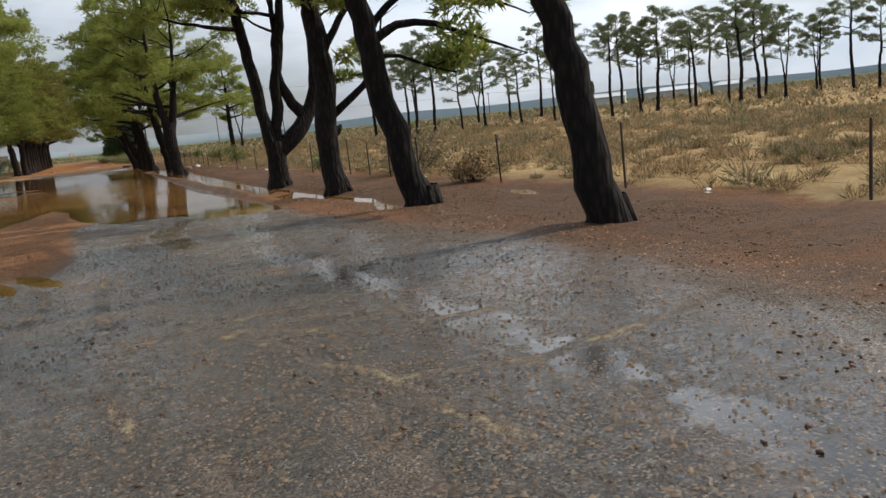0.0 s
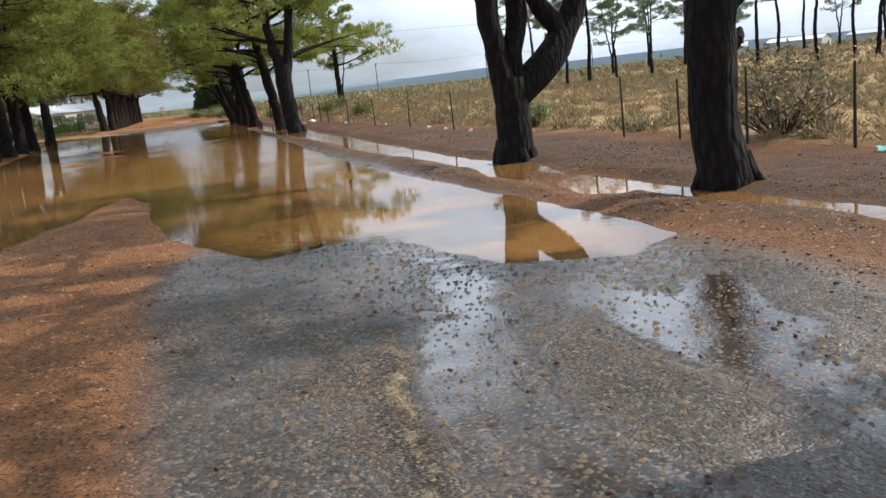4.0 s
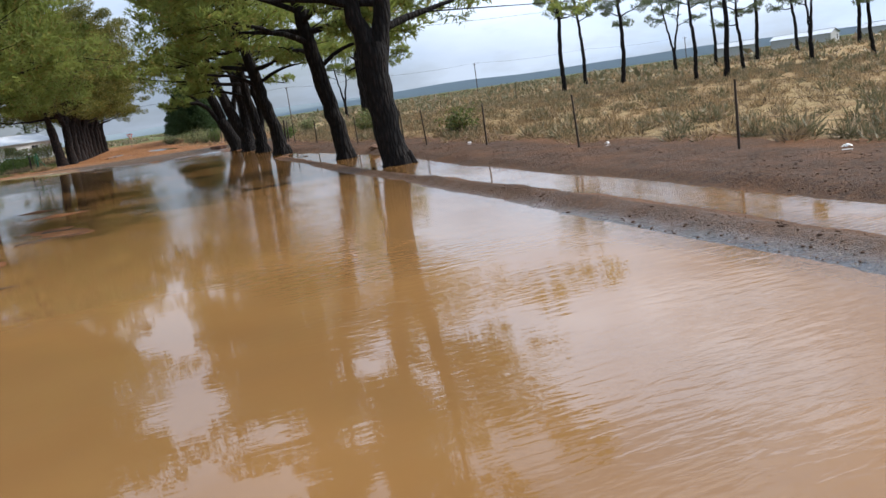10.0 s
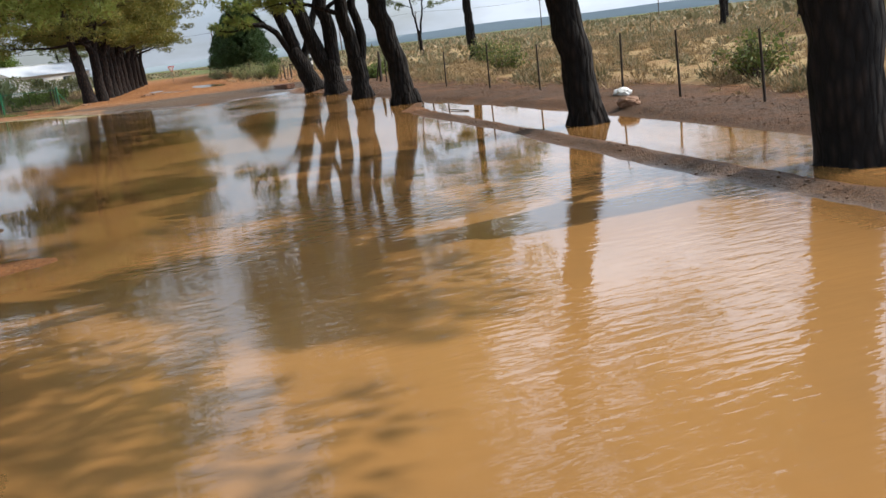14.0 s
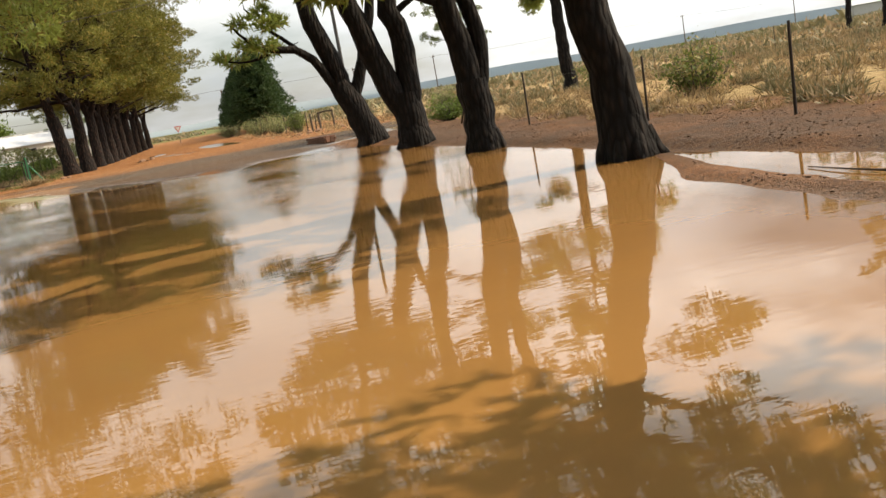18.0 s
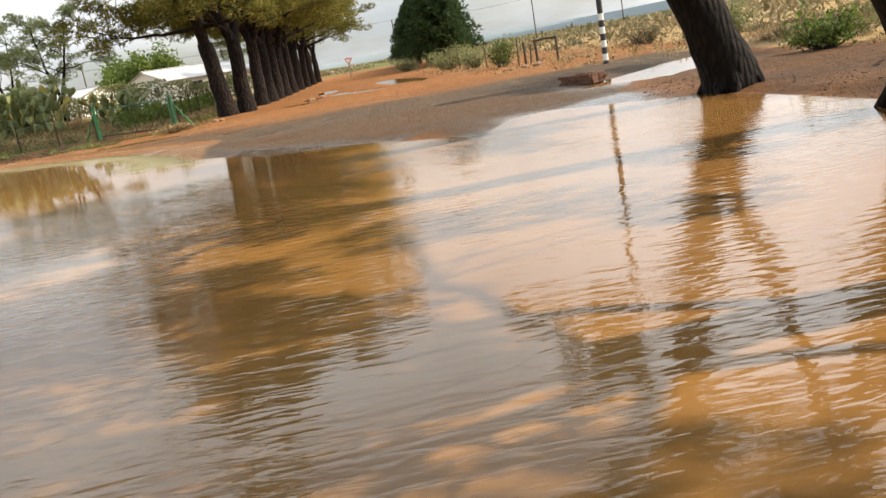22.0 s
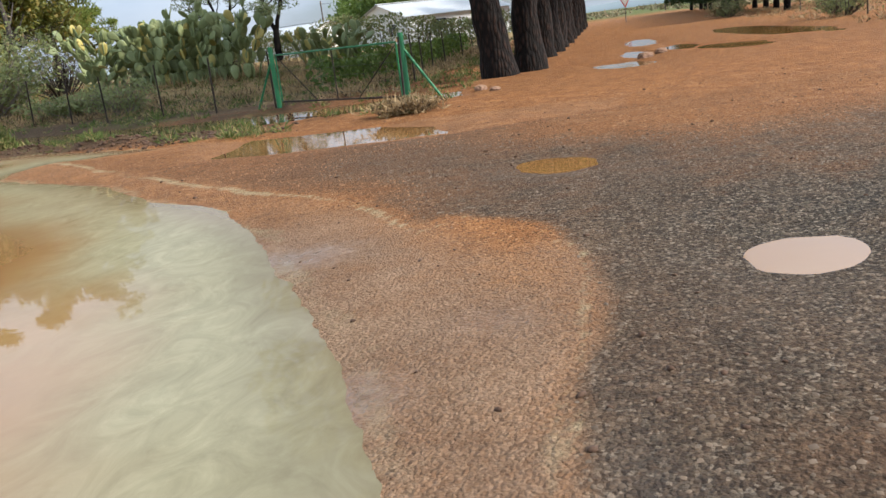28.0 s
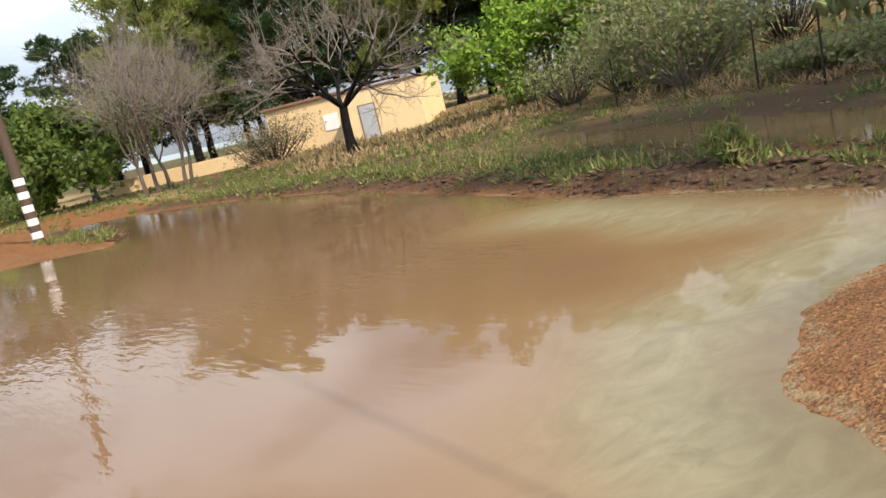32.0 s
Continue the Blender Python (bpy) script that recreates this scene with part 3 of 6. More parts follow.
POOLS = [(-3.65, 94.1, 0.38, 0.45, 25), (-2.22, 90.6, 0.3, 0.34, -20), (-1.55, 87.4, 0.24, 0.2, 0), (-2.5, 107.8, 0.7, 1.2, 20), (0.6, 111, 0.9, 1.6, 10),
         (2.6, 119, 1.1, 6.5, 5), (-0.6, 113.5, 0.5, 1.4, 0), (2.3, 97.6, 0.5, 0.16, 10), (-11, 100.6, 0.1, 0.1, 0), (9.4, 14.6, 0.8, 0.22, 80),
         (-15.5, 103.1, 3.0, 0.16, -22), (6.2, 22.1, 0.5, 0.9, 0), (9.3, 7.2, 0.5, 0.12, 8), (-0.31, 11.64, 0.16, 0.75, 12), (0.13, 11.97, 0.2, 0.85, 18), (0.56, 11.21, 0.2, 0.1, 10),
         (-2.05, 112, 0.35, 1.8, 0), (-1.4, 120, 0.6, 3.0, 0), (3.4, 100.5, 0.4, 0.15, 0)]


ISLES = [(-1.4, 47.8, 0.42, 0.95, 25), (-1.75, 48.7, 0.5, 0.3, 0), (-2.4, 44.2, 0.5, 0.5, 0), (4.75, 83.0, 0.28, 0.55, -15), (-1.9, 52.5, 0.7, 0.35, 10), (-2.6, 55.0, 0.5, 0.4, 0)]


def water_field(x, y, pools=True):
    wob = 0.34 * vnoise(x, y, 0.9) + 0.22 * vnoise(x + 50, y, 2.3) + 0.12 * vnoise(x, y + 80, 6.0)
    d = np.maximum(inside(x, y, POND), inside(x, y, POND_WEST))
    d = np.maximum(d, np.maximum(inside(x, y, SIDE_POOL), inside(x, y, DITCH)))
    d = np.maximum(d, inside(x, y, GATE_POOL))
    d = np.maximum(d, inside(x, y, RUT) - 0.22 * np.maximum(0, vnoise(x, y, 0.45)) * (y < 46) * 2)
    d = np.maximum(d, 0.17 + 0.32 * vnoise(x, y, 0.7) - near_line(x, y, RILL))
    d = d + wob * np.clip(0.4 + 0.5 * smooth01(np.abs(d), 0.2, 1.2), 0, 1)
    for px, py, rx, ry, turn in ISLES:
        c, s = math.cos(radians(turn)), math.sin(radians(turn))
        ux, uy = (x - px) * c + (y - py) * s, -(x - px) * s + (y - py) * c
        d = np.minimum(d, (np.hypot(ux / rx, uy / ry) - 1) * min(rx, ry) + 0.5 * min(rx, ry) * vnoise(x, y, 2.5))
    for px, py, rx, ry, turn in (POOLS if pools else ()):
        c, s = math.cos(radians(turn)), math.sin(radians(turn))
        ux, uy = (x - px) * c + (y - py) * s, -(x - px) * s + (y - py) * c
        r = np.sqrt((ux / rx) ** 2 + (uy / ry) ** 2)
        d = np.maximum(d, (1 - r) * min(rx, ry) + 0.34 * min(rx, ry) * (vnoise(x, y, 0.9 / min(rx, ry)) + 0.35 * vnoise(x, y, 2.2 / min(rx, ry))))
    return d


def lie(x, y):
    """Height of the ground and its make-up: asphalt, field, wet; silt, mud, grass."""
    d = water_field(x, y)
    flat = 0.022 * vnoise(x, y, 0.5) + 0.012 * vnoise(x, y, 1.7) + 0.008 * vnoise(x, y, 5.0)
    z = 0.03 + flat + 0.03 * smooth01(-d, 0.0, 1.2)
    verge = smooth01(x, 4.7, 6.6) * (1 - smooth01(y, 84, 92))
    z += verge * (0.03 + 0.06 * vnoise(x, y, 0.8) + 0.05 * np.maximum(0, vnoise(x, y, 3.0)))
    ridge = np.exp(-((x - 5.25) / 0.28) ** 2) * smooth01(y, 20, 26) * (1 - smooth01(y, 60, 65))
    z += 0.07 * ridge * (0.7 + 1.2 * vnoise(x, y, 1.5))
    west_shore = inside(x, y, POND_WEST)
    heap = np.exp(-((-west_shore - 0.6) / 0.38) ** 2) * smooth01(y, 99.9, 101) * smooth01(-x, 9.5, 12)
    z += heap * (0.05 + 0.24 * np.maximum(0, vnoise(x, y, 2.6)))
    clod = smooth01(x, 4.9, 5.4) * (1 - smooth01(x, 8.5, 9.6)) * (1 - smooth01(y, 70, 90))
    z += clod * (0.03 * np.abs(vnoise(x, y, 7.0)))
    z = np.maximum(z, 0.013)
    shore = smooth01(-d, 0.0, 0.45)
    z = np.where(d < 0, z * shore, -0.16 * smooth01(d, 0.0, 1.3)) - 0.025 * np.clip(d, -0.3, 0.3)
    # the land far off swells a little
    z = z + 0.0075 * np.clip(x - 11, 0, 110) * (1 - smooth01(y, 95, 140)) + 0.25 * vnoise(x, y, 0.05) * smooth01(x, 13, 40)
    bank = smooth01(y + 0.36 * x, 102.6, 109) * smooth01(-x, 9, 20)
    z = z + np.where(d < 0, 0.55 * bank, 0)
    road = smooth01(x, -1.7, -0.3) * (1 - smooth01(x - 1.1 * (1 - smooth01(y, 7, 17)), 4.0, 6.0)) * (1 - smooth01(y, 88, 94))
    road = road * (1 - 0.95 * smooth01(y, 10.5, 14) * (1 - smooth01(x - 0.9 * smooth01(y, 19, 24), 0.1, 1.1)))
    east = smooth01(inside(x, y, TIDE[::-1] + [(-9.3, 98.6), (-8.8, 97.2), (-5.5, 96.9), (-1, 99), (4, 100.5), (60, 108), (60, 97), (8, 89.5), (4.2, 83), (0, 82.5), (-2.3, 84.5), (-3.25, 86.4)]) + 0.25 * vnoise(x, y, 1.2) + 0.1 * vnoise(x, y, 4.0), -0.12, 0.2)
    dust = smooth01(y - 0.12 * x + 1.2 * vnoise(x, y, 0.4), 92.8, 97.0) * smooth01(x, -6.5, -2.0)
    asphalt = np.maximum(road, (1 - 0.72 * dust) * east * (0.12 + 0.68 * smooth01(x, -8.0, -2.5) + 0.4 * vnoise(x, y, 0.45)))
    ragged = 1.6 * vnoise(x, y, 0.25) + 0.8 * vnoise(x, y, 0.9)
    field = smooth01(x + 0.5 * ragged, 9.0, 11.5) * np.where(y > 97, smooth01(x, 10, 16), 1.0)
    west = smooth01(y + 0.36 * x, 103.5, 106) * smooth01(-x, 7.5, 10)
    far_left = smooth01(-x + 2 * ragged, 8.5, 13) * (1 - smooth01(y + 5 * ragged, 66, 82))
    field = np.maximum(np.maximum(field, far_left), west * 0.7)
    field = np.maximum(field, smooth01(-x, 9, 12) * smooth01(y, 104, 108))
    wet = np.clip(smooth01(-d, 2.6, 0.0) * (d < 0.4) + 0.35 * (y < 60) * (np.abs(x) < 9) + 0.15, 0, 1)
    wet = np.maximum(wet, road * (1 - smooth01(y, 24, 30)) * (0.58 + 0.24 * smooth01(x, 1.6, 2.6) + 0.7 * vnoise(x * 2.0, y * 0.4, 0.6) + 0.4 * vnoise(x, y, 2.4)))
    wet = np.maximum(wet, 0.5 * smooth01(y, 9, 13) * (1 - smooth01(y, 29, 33)) * (np.abs(x) < 5))
    wet = np.clip(wet * (1 - 0.7 * field) * (1 - 0.85 * smooth01(y, 84, 90)), 0, 0.5 + 0.36 * smooth01(asphalt, 0.3, 0.8))
    film = (1 - east) * smooth01(-d + 0.35 * vnoise(x, y, 1.1), 1.6, 0.5) * (y > 85.5) * (y < 99.4) * (x < -2.8) * (d < 0.3) * (1 - 0.72 * smooth01(y, 91.3, 93.3))
    wet = np.maximum(wet * (1 - film), film * (0.6 + 0.7 * vnoise(x, y, 1.3)))
    for pts, w in SHEENS:
        wet = np.maximum(wet, np.exp(-(near_line(x, y, pts) / (1.25 * w)) ** 2) * (1.12 + 0.55 * vnoise(x, y, 1.4) + 0.35 * vnoise(x, y, 5.0)))
    wet = np.clip(wet, 0, 1) * (1 - 0.12 * np.maximum(verge, 1.2 * np.minimum(ridge, 0.8))) * (1 - 0.8 * smooth01(y + 0.2 * x, 98.6, 99.6) * smooth01(-x, 7, 11))
    tracks = np.zeros(x.shape)
    for pts in SMEARS:
        smear = np.exp(-(near_line(x + 0.15 * vnoise(x, y, 1.5), y, pts) / 0.07) ** 2)
        smear = smear * np.clip(0.75 + 1.1 * vnoise(x, y, 3.0), 0, 1)
        asphalt, tracks = asphalt * (1 - 0.4 * smear), np.maximum(tracks, 0.75 * smear)
        wet = wet * (1 - 0.5 * smear)
        z = z + 0.014 * smear * (0.6 + vnoise(x, y, 4.0))
    flood = np.maximum(inside(x, y, POND), inside(x, y, POND_WEST)) + 0.3 * vnoise(x, y, 0.9) + 0.2 * vnoise(x, y, 2.3)
    line = near_line(x + 0.42 * vnoise(x, y, 1.1) + 0.1 * vnoise(x, y, 4.0), y + 0.2 * vnoise(x + 9, y, 1.4), TIDE)
    edge = np.exp(-(line / 0.065) ** 2) * (1.0 + 0.6 * vnoise(x, y, 0.9) + 0.6 * vnoise(x, y, 3.1)) * (0.45 + 0.55 * smooth01(-x, 3.8, 5.6)) + 0.4 * np.exp(-((line - 0.22) / 0.2) ** 2) * east * (0.3 + vnoise(x, y, 1.3))
    silt = np.clip(tracks + edge + 0.6 * np.exp(-((-flood - 0.02) / 0.12) ** 2) * (y > 86) * (x < -3) + film * (0.08 + 0.5 * vnoise(x, y, 1.7)) + 0.75 * smooth01(flood, 0.0, 0.4) * (y > 85) * (x < -2.5), 0, 1)
    trench = smooth01(y + 0.2 * x, 98.0, 98.8) * (1 - smooth01(y + 0.36 * x, 104, 108)) * smooth01(-x, 7, 11)
    mud = np.clip(0.8 * ridge + verge * (1 - field) * (1.0 + 0.8 * vnoise(x, y, 1.1)) + heap * 1.6 + trench * (0.8 + 0.8 * vnoise(x, y, 0.8)) + (1 - 0.6 * dust) * east * (0.5 * smooth01(x, -11.0, -6.0) - 0.28 * smooth01(x, -4.0, -1.5) + 0.12 + 0.6 * vnoise(x, y, 0.5)), 0, 1)
    tongue = smooth01(inside(x, y, [(-3.0, 88.6), (-2.2, 85.6), (0.6, 83.2), (1.9, 81.3), (2.7, 83.2), (4.6, 83.6), (4.7, 87.6), (1.5, 89.4)]) + 0.5 * vnoise(x, y, 0.8), -0.2, 0.5)
    mud = np.maximum(mud, 0.95 * tongue * (d < 0))
    wet = wet * (1 - 0.75 * tongue)
    grass = np.clip(trench * (0.5 + 0.9 * vnoise(x, y, 0.6)) + 0.8 * smooth01(np.hypot(x, y - 50), 90, 220) + 0.25 * west + 0.35 * smooth01(x, 9, 14) * smooth01(y, 92, 120), 0, 1)
    return z, d, (asphalt, field, wet), (silt, mud, grass, np.clip(film, 0, 1))


def near_line(x, y, pts):
    d = np.full(x.shape, 1e9)
    for (ax, ay), (bx, by) in zip(pts[:-1], pts[1:]):
        ex, ey = bx - ax, by - ay
        t = np.clip(((x - ax) * ex + (y - ay) * ey) / (ex * ex + ey * ey), 0, 1)
        d = np.minimum(d, np.hypot(x - ax - t * ex, y - ay - t * ey))
    return d


def spread_lines(core_lo, core_hi, step, lo, hi, grow=1.16):
    out = list(np.arange(core_lo, core_hi + step * 0.5, step))
    s, at = step, core_hi
    while at < hi:
        s *= grow
        at += s
        out.append(min(at, hi))
    s, at = step, core_lo
    while at > lo:
        s *= grow
        at -= s
        out.insert(0, max(at, lo))
    return np.array(out)


def build_ground():
    ys = np.concatenate([np.arange(-6, 1, 0.14), np.arange(1, 21, 0.075), np.arange(21, 84, 0.16), np.arange(84, 101, 0.075), np.arange(101, 113, 0.14)])
    far = spread_lines(-6, 112.9, 0.16, -4500, 4500)
    ys = np.concatenate([far[far < -6.05], ys, far[far > 113.05]])
    xs = spread_lines(-13.5, 8.6, 0.085, -4500, 4500)
    gx, gy = np.meshgrid(xs, ys)
    z, d, a, b = lie(gx, gy)
    nx, ny = len(xs), len(ys)
    i = (np.arange(ny - 1)[:, None] * nx + np.arange(nx - 1)[None, :]).ravel()
    quads = np.stack([i, i + 1, i + nx + 1, i + nx], 1)
    ob = from_arrays("ground", np.stack([gx, gy, z], -1), [quads], M_GROUND, None, "", True)
    tagged(ob, "wet orange earth, worn asphalt and dry veld", "ground", kind="structure")
    for name, chans in (("mask", a), ("mask_more", b)):
        at = ob.data.color_attributes.new(name, "FLOAT_COLOR", "POINT")
        at.data.foreach_set("color", np.stack([np.broadcast_to(c, gx.shape) for c in (*chans, np.ones(gx.shape))[:4]], -1).astype(np.float32).ravel())
    # the water lies level and shows wherever the ground dips under it
    wx, wy = spread_lines(-14, 9, 0.2, -48, 12.2, 1.05), np.arange(8, 132, 0.25)
    gx, gy = np.meshgrid(wx, wy)
    d = water_field(gx, gy)
    cut = (vnoise(gx, gy, 0.25) + 0.5)
    deep = np.clip(0.7 + 0.3 * smooth01(d, 0.02, 0.55), 0, 1)
    deep = np.where(d > water_field(gx, gy, False) + 0.005, 0.97, deep)
    shallow_tar = smooth01(gy, 33, 24) * smooth01(gx, -1.5, 0.2) * smooth01(gx, 3.2, 1.6)
    deep = np.clip(deep - 0.45 * shallow_tar, 0, 1)
    arm = smooth01(inside(gx, gy, [(-3, 85.5), (-3, 88), (-5.5, 92.5), (-10, 97), (-12, 98), (-11, 100.2), (-17, 102), (-18, 99.5), (-13.5, 97), (-9.5, 93.2), (-7.5, 89), (-5.5, 86)]), -0.7, 0.9)
    arm = arm * np.clip(0.8 + 0.4 * cut, 0, 1) * smooth01(d + 0.7 * vnoise(gx, gy, 0.8), 2.0, 0.8)
    calm = smooth01(-gx, 6, 12) * smooth01(gy, 84, 92) * (1 - arm)
    nx, ny = len(wx), len(wy)
    i = (np.arange(ny - 1)[:, None] * nx + np.arange(nx - 1)[None, :]).ravel()
    keep = d.ravel()[i] > -0.9
    quads = np.stack([i, i + 1, i + nx + 1, i + nx], 1)[keep]
    ob = from_arrays("water", np.stack([gx, gy, np.zeros(gx.shape)], -1), [quads], M_WATER, None, "", True)
    tagged(ob, "brown muddy flood water standing on the road", "water", kind="structure")
    wind = 0.5 * smooth01(gx, 0.3, 2.2) * smooth01(gy, 28, 33) * (1 - smooth01(gy, 50, 55)) + 0.35 * smooth01(gy, 40, 46) * (1 - smooth01(gy, 52, 56))
    wind = np.clip(wind + 0.85 * smooth01(gy, 67, 72) * (1 - smooth01(gy, 80, 83)) + 0.5 * smooth01(-gx, 13, 18) * smooth01(gy, 80, 90) + 0.08, 0, 1)
    ob.data.attributes.new("wind", "FLOAT", "POINT").data.foreach_set("value", wind.astype(np.float32).ravel())
    at = ob.data.color_attributes.new("depth", "FLOAT_COLOR", "POINT")
    at.data.foreach_set("color", np.stack([deep, arm, calm, np.ones(gx.shape)], -1).astype(np.float32).ravel())


build_ground()


def ground_z(x, y):
    return float(lie(np.array([float(x)]), np.array([float(y)]))[0][0])


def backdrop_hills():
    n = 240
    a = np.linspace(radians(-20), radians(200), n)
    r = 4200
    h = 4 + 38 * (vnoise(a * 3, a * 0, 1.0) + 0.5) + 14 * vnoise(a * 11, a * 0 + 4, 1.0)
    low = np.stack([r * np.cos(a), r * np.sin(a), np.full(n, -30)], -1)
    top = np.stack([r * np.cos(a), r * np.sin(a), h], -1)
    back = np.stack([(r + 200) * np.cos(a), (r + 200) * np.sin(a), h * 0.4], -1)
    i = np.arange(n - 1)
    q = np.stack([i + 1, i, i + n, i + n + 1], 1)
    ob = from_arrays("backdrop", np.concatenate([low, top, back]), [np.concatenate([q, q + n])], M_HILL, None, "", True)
    tagged(ob, "low hills on the horizon tinted blue with painted haze", "hills", kind="structure")


backdrop_hills()

# ---- trees ----


def clump_blades(rng, cen, rad, n, blade, flat, up=0.35):
    """Needle blades bristling out of the skin of flattened clumps."""
    k = len(cen)
    off = rng.normal(size=(k * n, 3))
    off /= np.linalg.norm(off, axis=1)[:, None] + 1e-9
    off *= rng.uniform(0.35, 1.0, (k * n, 1)) ** 0.5
    lop = np.repeat(rng.uniform(0.65, 1.35, (k, 3)), n, 0)
    base = np.repeat(cen, n, 0) + off * lop * np.repeat(rad, n)[:, None] * np.array([1.0, 1.0, flat])
    return blades(rng, base, off * 0.8 + np.array([0, 0, up]), blade[0], blade[1], 3, 0.5)


def pine(name, x, y, height, r0, seed, label, lean=(0.0, 0.0), stems=1, fork=0.3, bare=0.33, spread=2.6, limbs=9, tufts=60, needles=None, bark=None,
         group="", flat=0.5, knobs=(), extra=(), blade=(0.22, 0.026), category="tree", lines=(), droop=0.0, full=1.0):
    """A pine: trunk and stems, limbs, and a crown of needle clumps round the twig ends.
    lines: stems of their own, each a list of (dx, z, radius); extra: low limbs, likewise."""
    rng = np.random.RandomState(seed)
    top = thing(name, x, y, ground_z(x, y) - 0.05, 0, label, category, group)
    needles, bark = needles or M_NEEDLE, bark or M_BARK
    trunk = Tubes(rng)
    lean = np.array([lean[0], lean[1], 0.0])
    cen, rad, tips = [], [], []
    clump = spread * 0.16

    def flesh(pts, radii, sides, rough=0.05, sway=0.025):
        """A smooth tapered tube through a few points."""
        pts, radii = np.asarray(pts, float), np.asarray(radii, float)
        d = np.concatenate([[0], np.cumsum(np.linalg.norm(np.diff(pts, axis=0), axis=1))])
        s = np.linspace(0, d[-1], max(8, int(d[-1] / 0.3)))
        fine = np.stack([np.interp(s, d, pts[:, i]) for i in range(3)], 1)
        for _ in range(2):
            fine[1:-1] = 0.25 * fine[:-2] + 0.5 * fine[1:-1] + 0.25 * fine[2:]
        fine[1:-1, :2] += rng.normal(size=(len(fine) - 2, 2)) * sway
        rr = np.interp(s, d, radii)
        trunk.add(fine, rr, sides, rough)
        return fine, rr

    if lines:
        for line in lines:
            drift = rng.normal() * (0.0 if line[0][1] <= 0 else 0.03)
            pts, rr = flesh([(dx, drift * (z - line[0][1]), z) for dx, z, r in line], [r for dx, z, r in line], 14)
            tips.append((pts, rr))
            if line[0][1] <= 0:
                for q in range(7):
                    a = q * 0.9 + rng.uniform(-0.3, 0.3)
                    o = np.array([math.cos(a), math.sin(a), 0.0])
                    r = line[0][2]
                    trunk.add([o * r * 0.5 + (line[0][0], 0, 0.4), o * r * 0.8 + (line[0][0], 0, 0.14), o * r * rng.uniform(0.95, 1.3) + (line[0][0], 0, 0.0)], [r * 0.3, r * 0.26, r * 0.1], 7, 0.08)
    elif stems == 1:
        g = lean * height
        pts = [(0, 0, 0), (g[0] * 0.1, g[1] * 0.1, 0.5), *((g[0] * f + rng.normal() * 0.12, g[1] * f + rng.normal() * 0.12, height * f) for f in (0.3, 0.5, 0.75, 0.96))]
        tips.append(flesh(pts, [r0 * 1.35, r0 * 1.05, r0 * 0.9, r0 * 0.75, r0 * 0.45, 0.03], 12))
    else:
        f = lean * height * fork * 0.8 + np.array([0, 0, height * fork])
        flesh([(0, 0, 0), f * 0.25, f], [r0 * 1.35, r0 * 1.04, r0 * 0.9], 12)
        base = rng.uniform(0, 6.28)
        for s in range(stems):
            a = base + s * 6.283 / stems + rng.normal() * 0.3
            out = np.array([math.cos(a), math.sin(a), 0]) * spread * 0.45
            goal = lean * height + out + np.array([0, 0, height * rng.uniform(0.82, 0.97)])
            mid = f * 0.55 + goal * 0.45 + out * 0.18
            tips.append(flesh([f - np.array([0, 0, 0.15]), mid, goal], [r0 * (0.66 if stems == 2 else 0.54), r0 * 0.4, 0.03], 10))
    for kz, ka, kr in knobs:
        at = np.array([np.interp(kz, [z for _, z, _ in lines[0]], [dx for dx, _, _ in lines[0]]) if lines else lean[0] * kz, lean[1] * kz, kz])
        at = at + np.array([math.cos(ka) * r0 * 0.75, math.sin(ka) * r0 * 0.75, 0])
        trunk.add(bezier(at, at + np.array([math.cos(ka), math.sin(ka), 0.25]) * kr, at + np.array([math.cos(ka) * kr * 1.4, math.sin(ka) * kr * 1.4, kr * 1.4]), 5), [kr, kr * 0.9, kr * 0.75, kr * 0.55, 0.02], 8, 0.15)

    def bough(p0, out, reach, rise, rr):
        """A limb with side twigs; clumps of needles sit along its outer half."""
        side = np.array([-out[1], out[0], 0.0])
        bend = rng.normal() * 0.22
        p2 = p0 + out * reach + side * bend * reach + np.array([0, 0, rise * reach])
        p1 = p0 + out * reach * 0.5 + np.array([0, 0, reach * (rise * 0.5 - 0.12 + 0.2 * rng.uniform())])
        lp = bezier(p0, p1, p2, 9)
        lp[2:] += rng.normal(size=(7, 3)) * 0.035
        boughs = Tubes(rng)
        boughs.add(lp, np.linspace(max(0.03, rr * 0.5), 0.012, 9), 6, 0.05)
        cen.append(p2)
        rad.append(clump * rng.uniform(0.7, 1.15))
        for q in range(6):
            b0 = lp[rng.randint(3, 9)]
            o2 = out + side * rng.normal() * 0.9 + np.array([0, 0, rng.uniform(-0.25, 0.7) - droop * 0.5])
            b2 = b0 + o2 * reach * rng.uniform(0.2, 0.42)
            boughs.add(bezier(b0, (b0 + b2) / 2 + rng.normal(size=3) * 0.06, b2, 5), np.linspace(0.02, 0.006, 5), 4)
            if rng.uniform() < full:
                cen.append(b2)
                rad.append(clump * rng.uniform(0.55, 1.1))
        boughs.build("limb", bark, top)

    for line in extra:
        pts, rr = flesh([(dx, -0.12 * i, z) for i, (dx, z, r) in enumerate(line)], [r for dx, z, r in line], 8)
        for q in range(5):
            j = rng.randint(len(pts) // 2, len(pts))
            o = np.array([rng.normal(), rng.normal(), rng.uniform(-0.2, 0.8)])
            b2 = pts[j] + o * 0.35
            trunk.add(bezier(pts[j], (pts[j] + b2) / 2, b2, 4), np.linspace(max(0.012, rr[j] * 0.5), 0.006, 4), 4)
            if q < 3:
                cen.append(b2 + o * 0.1)
                rad.append(clump * rng.uniform(0.45, 0.75))
    per = max(3, limbs // len(tips))
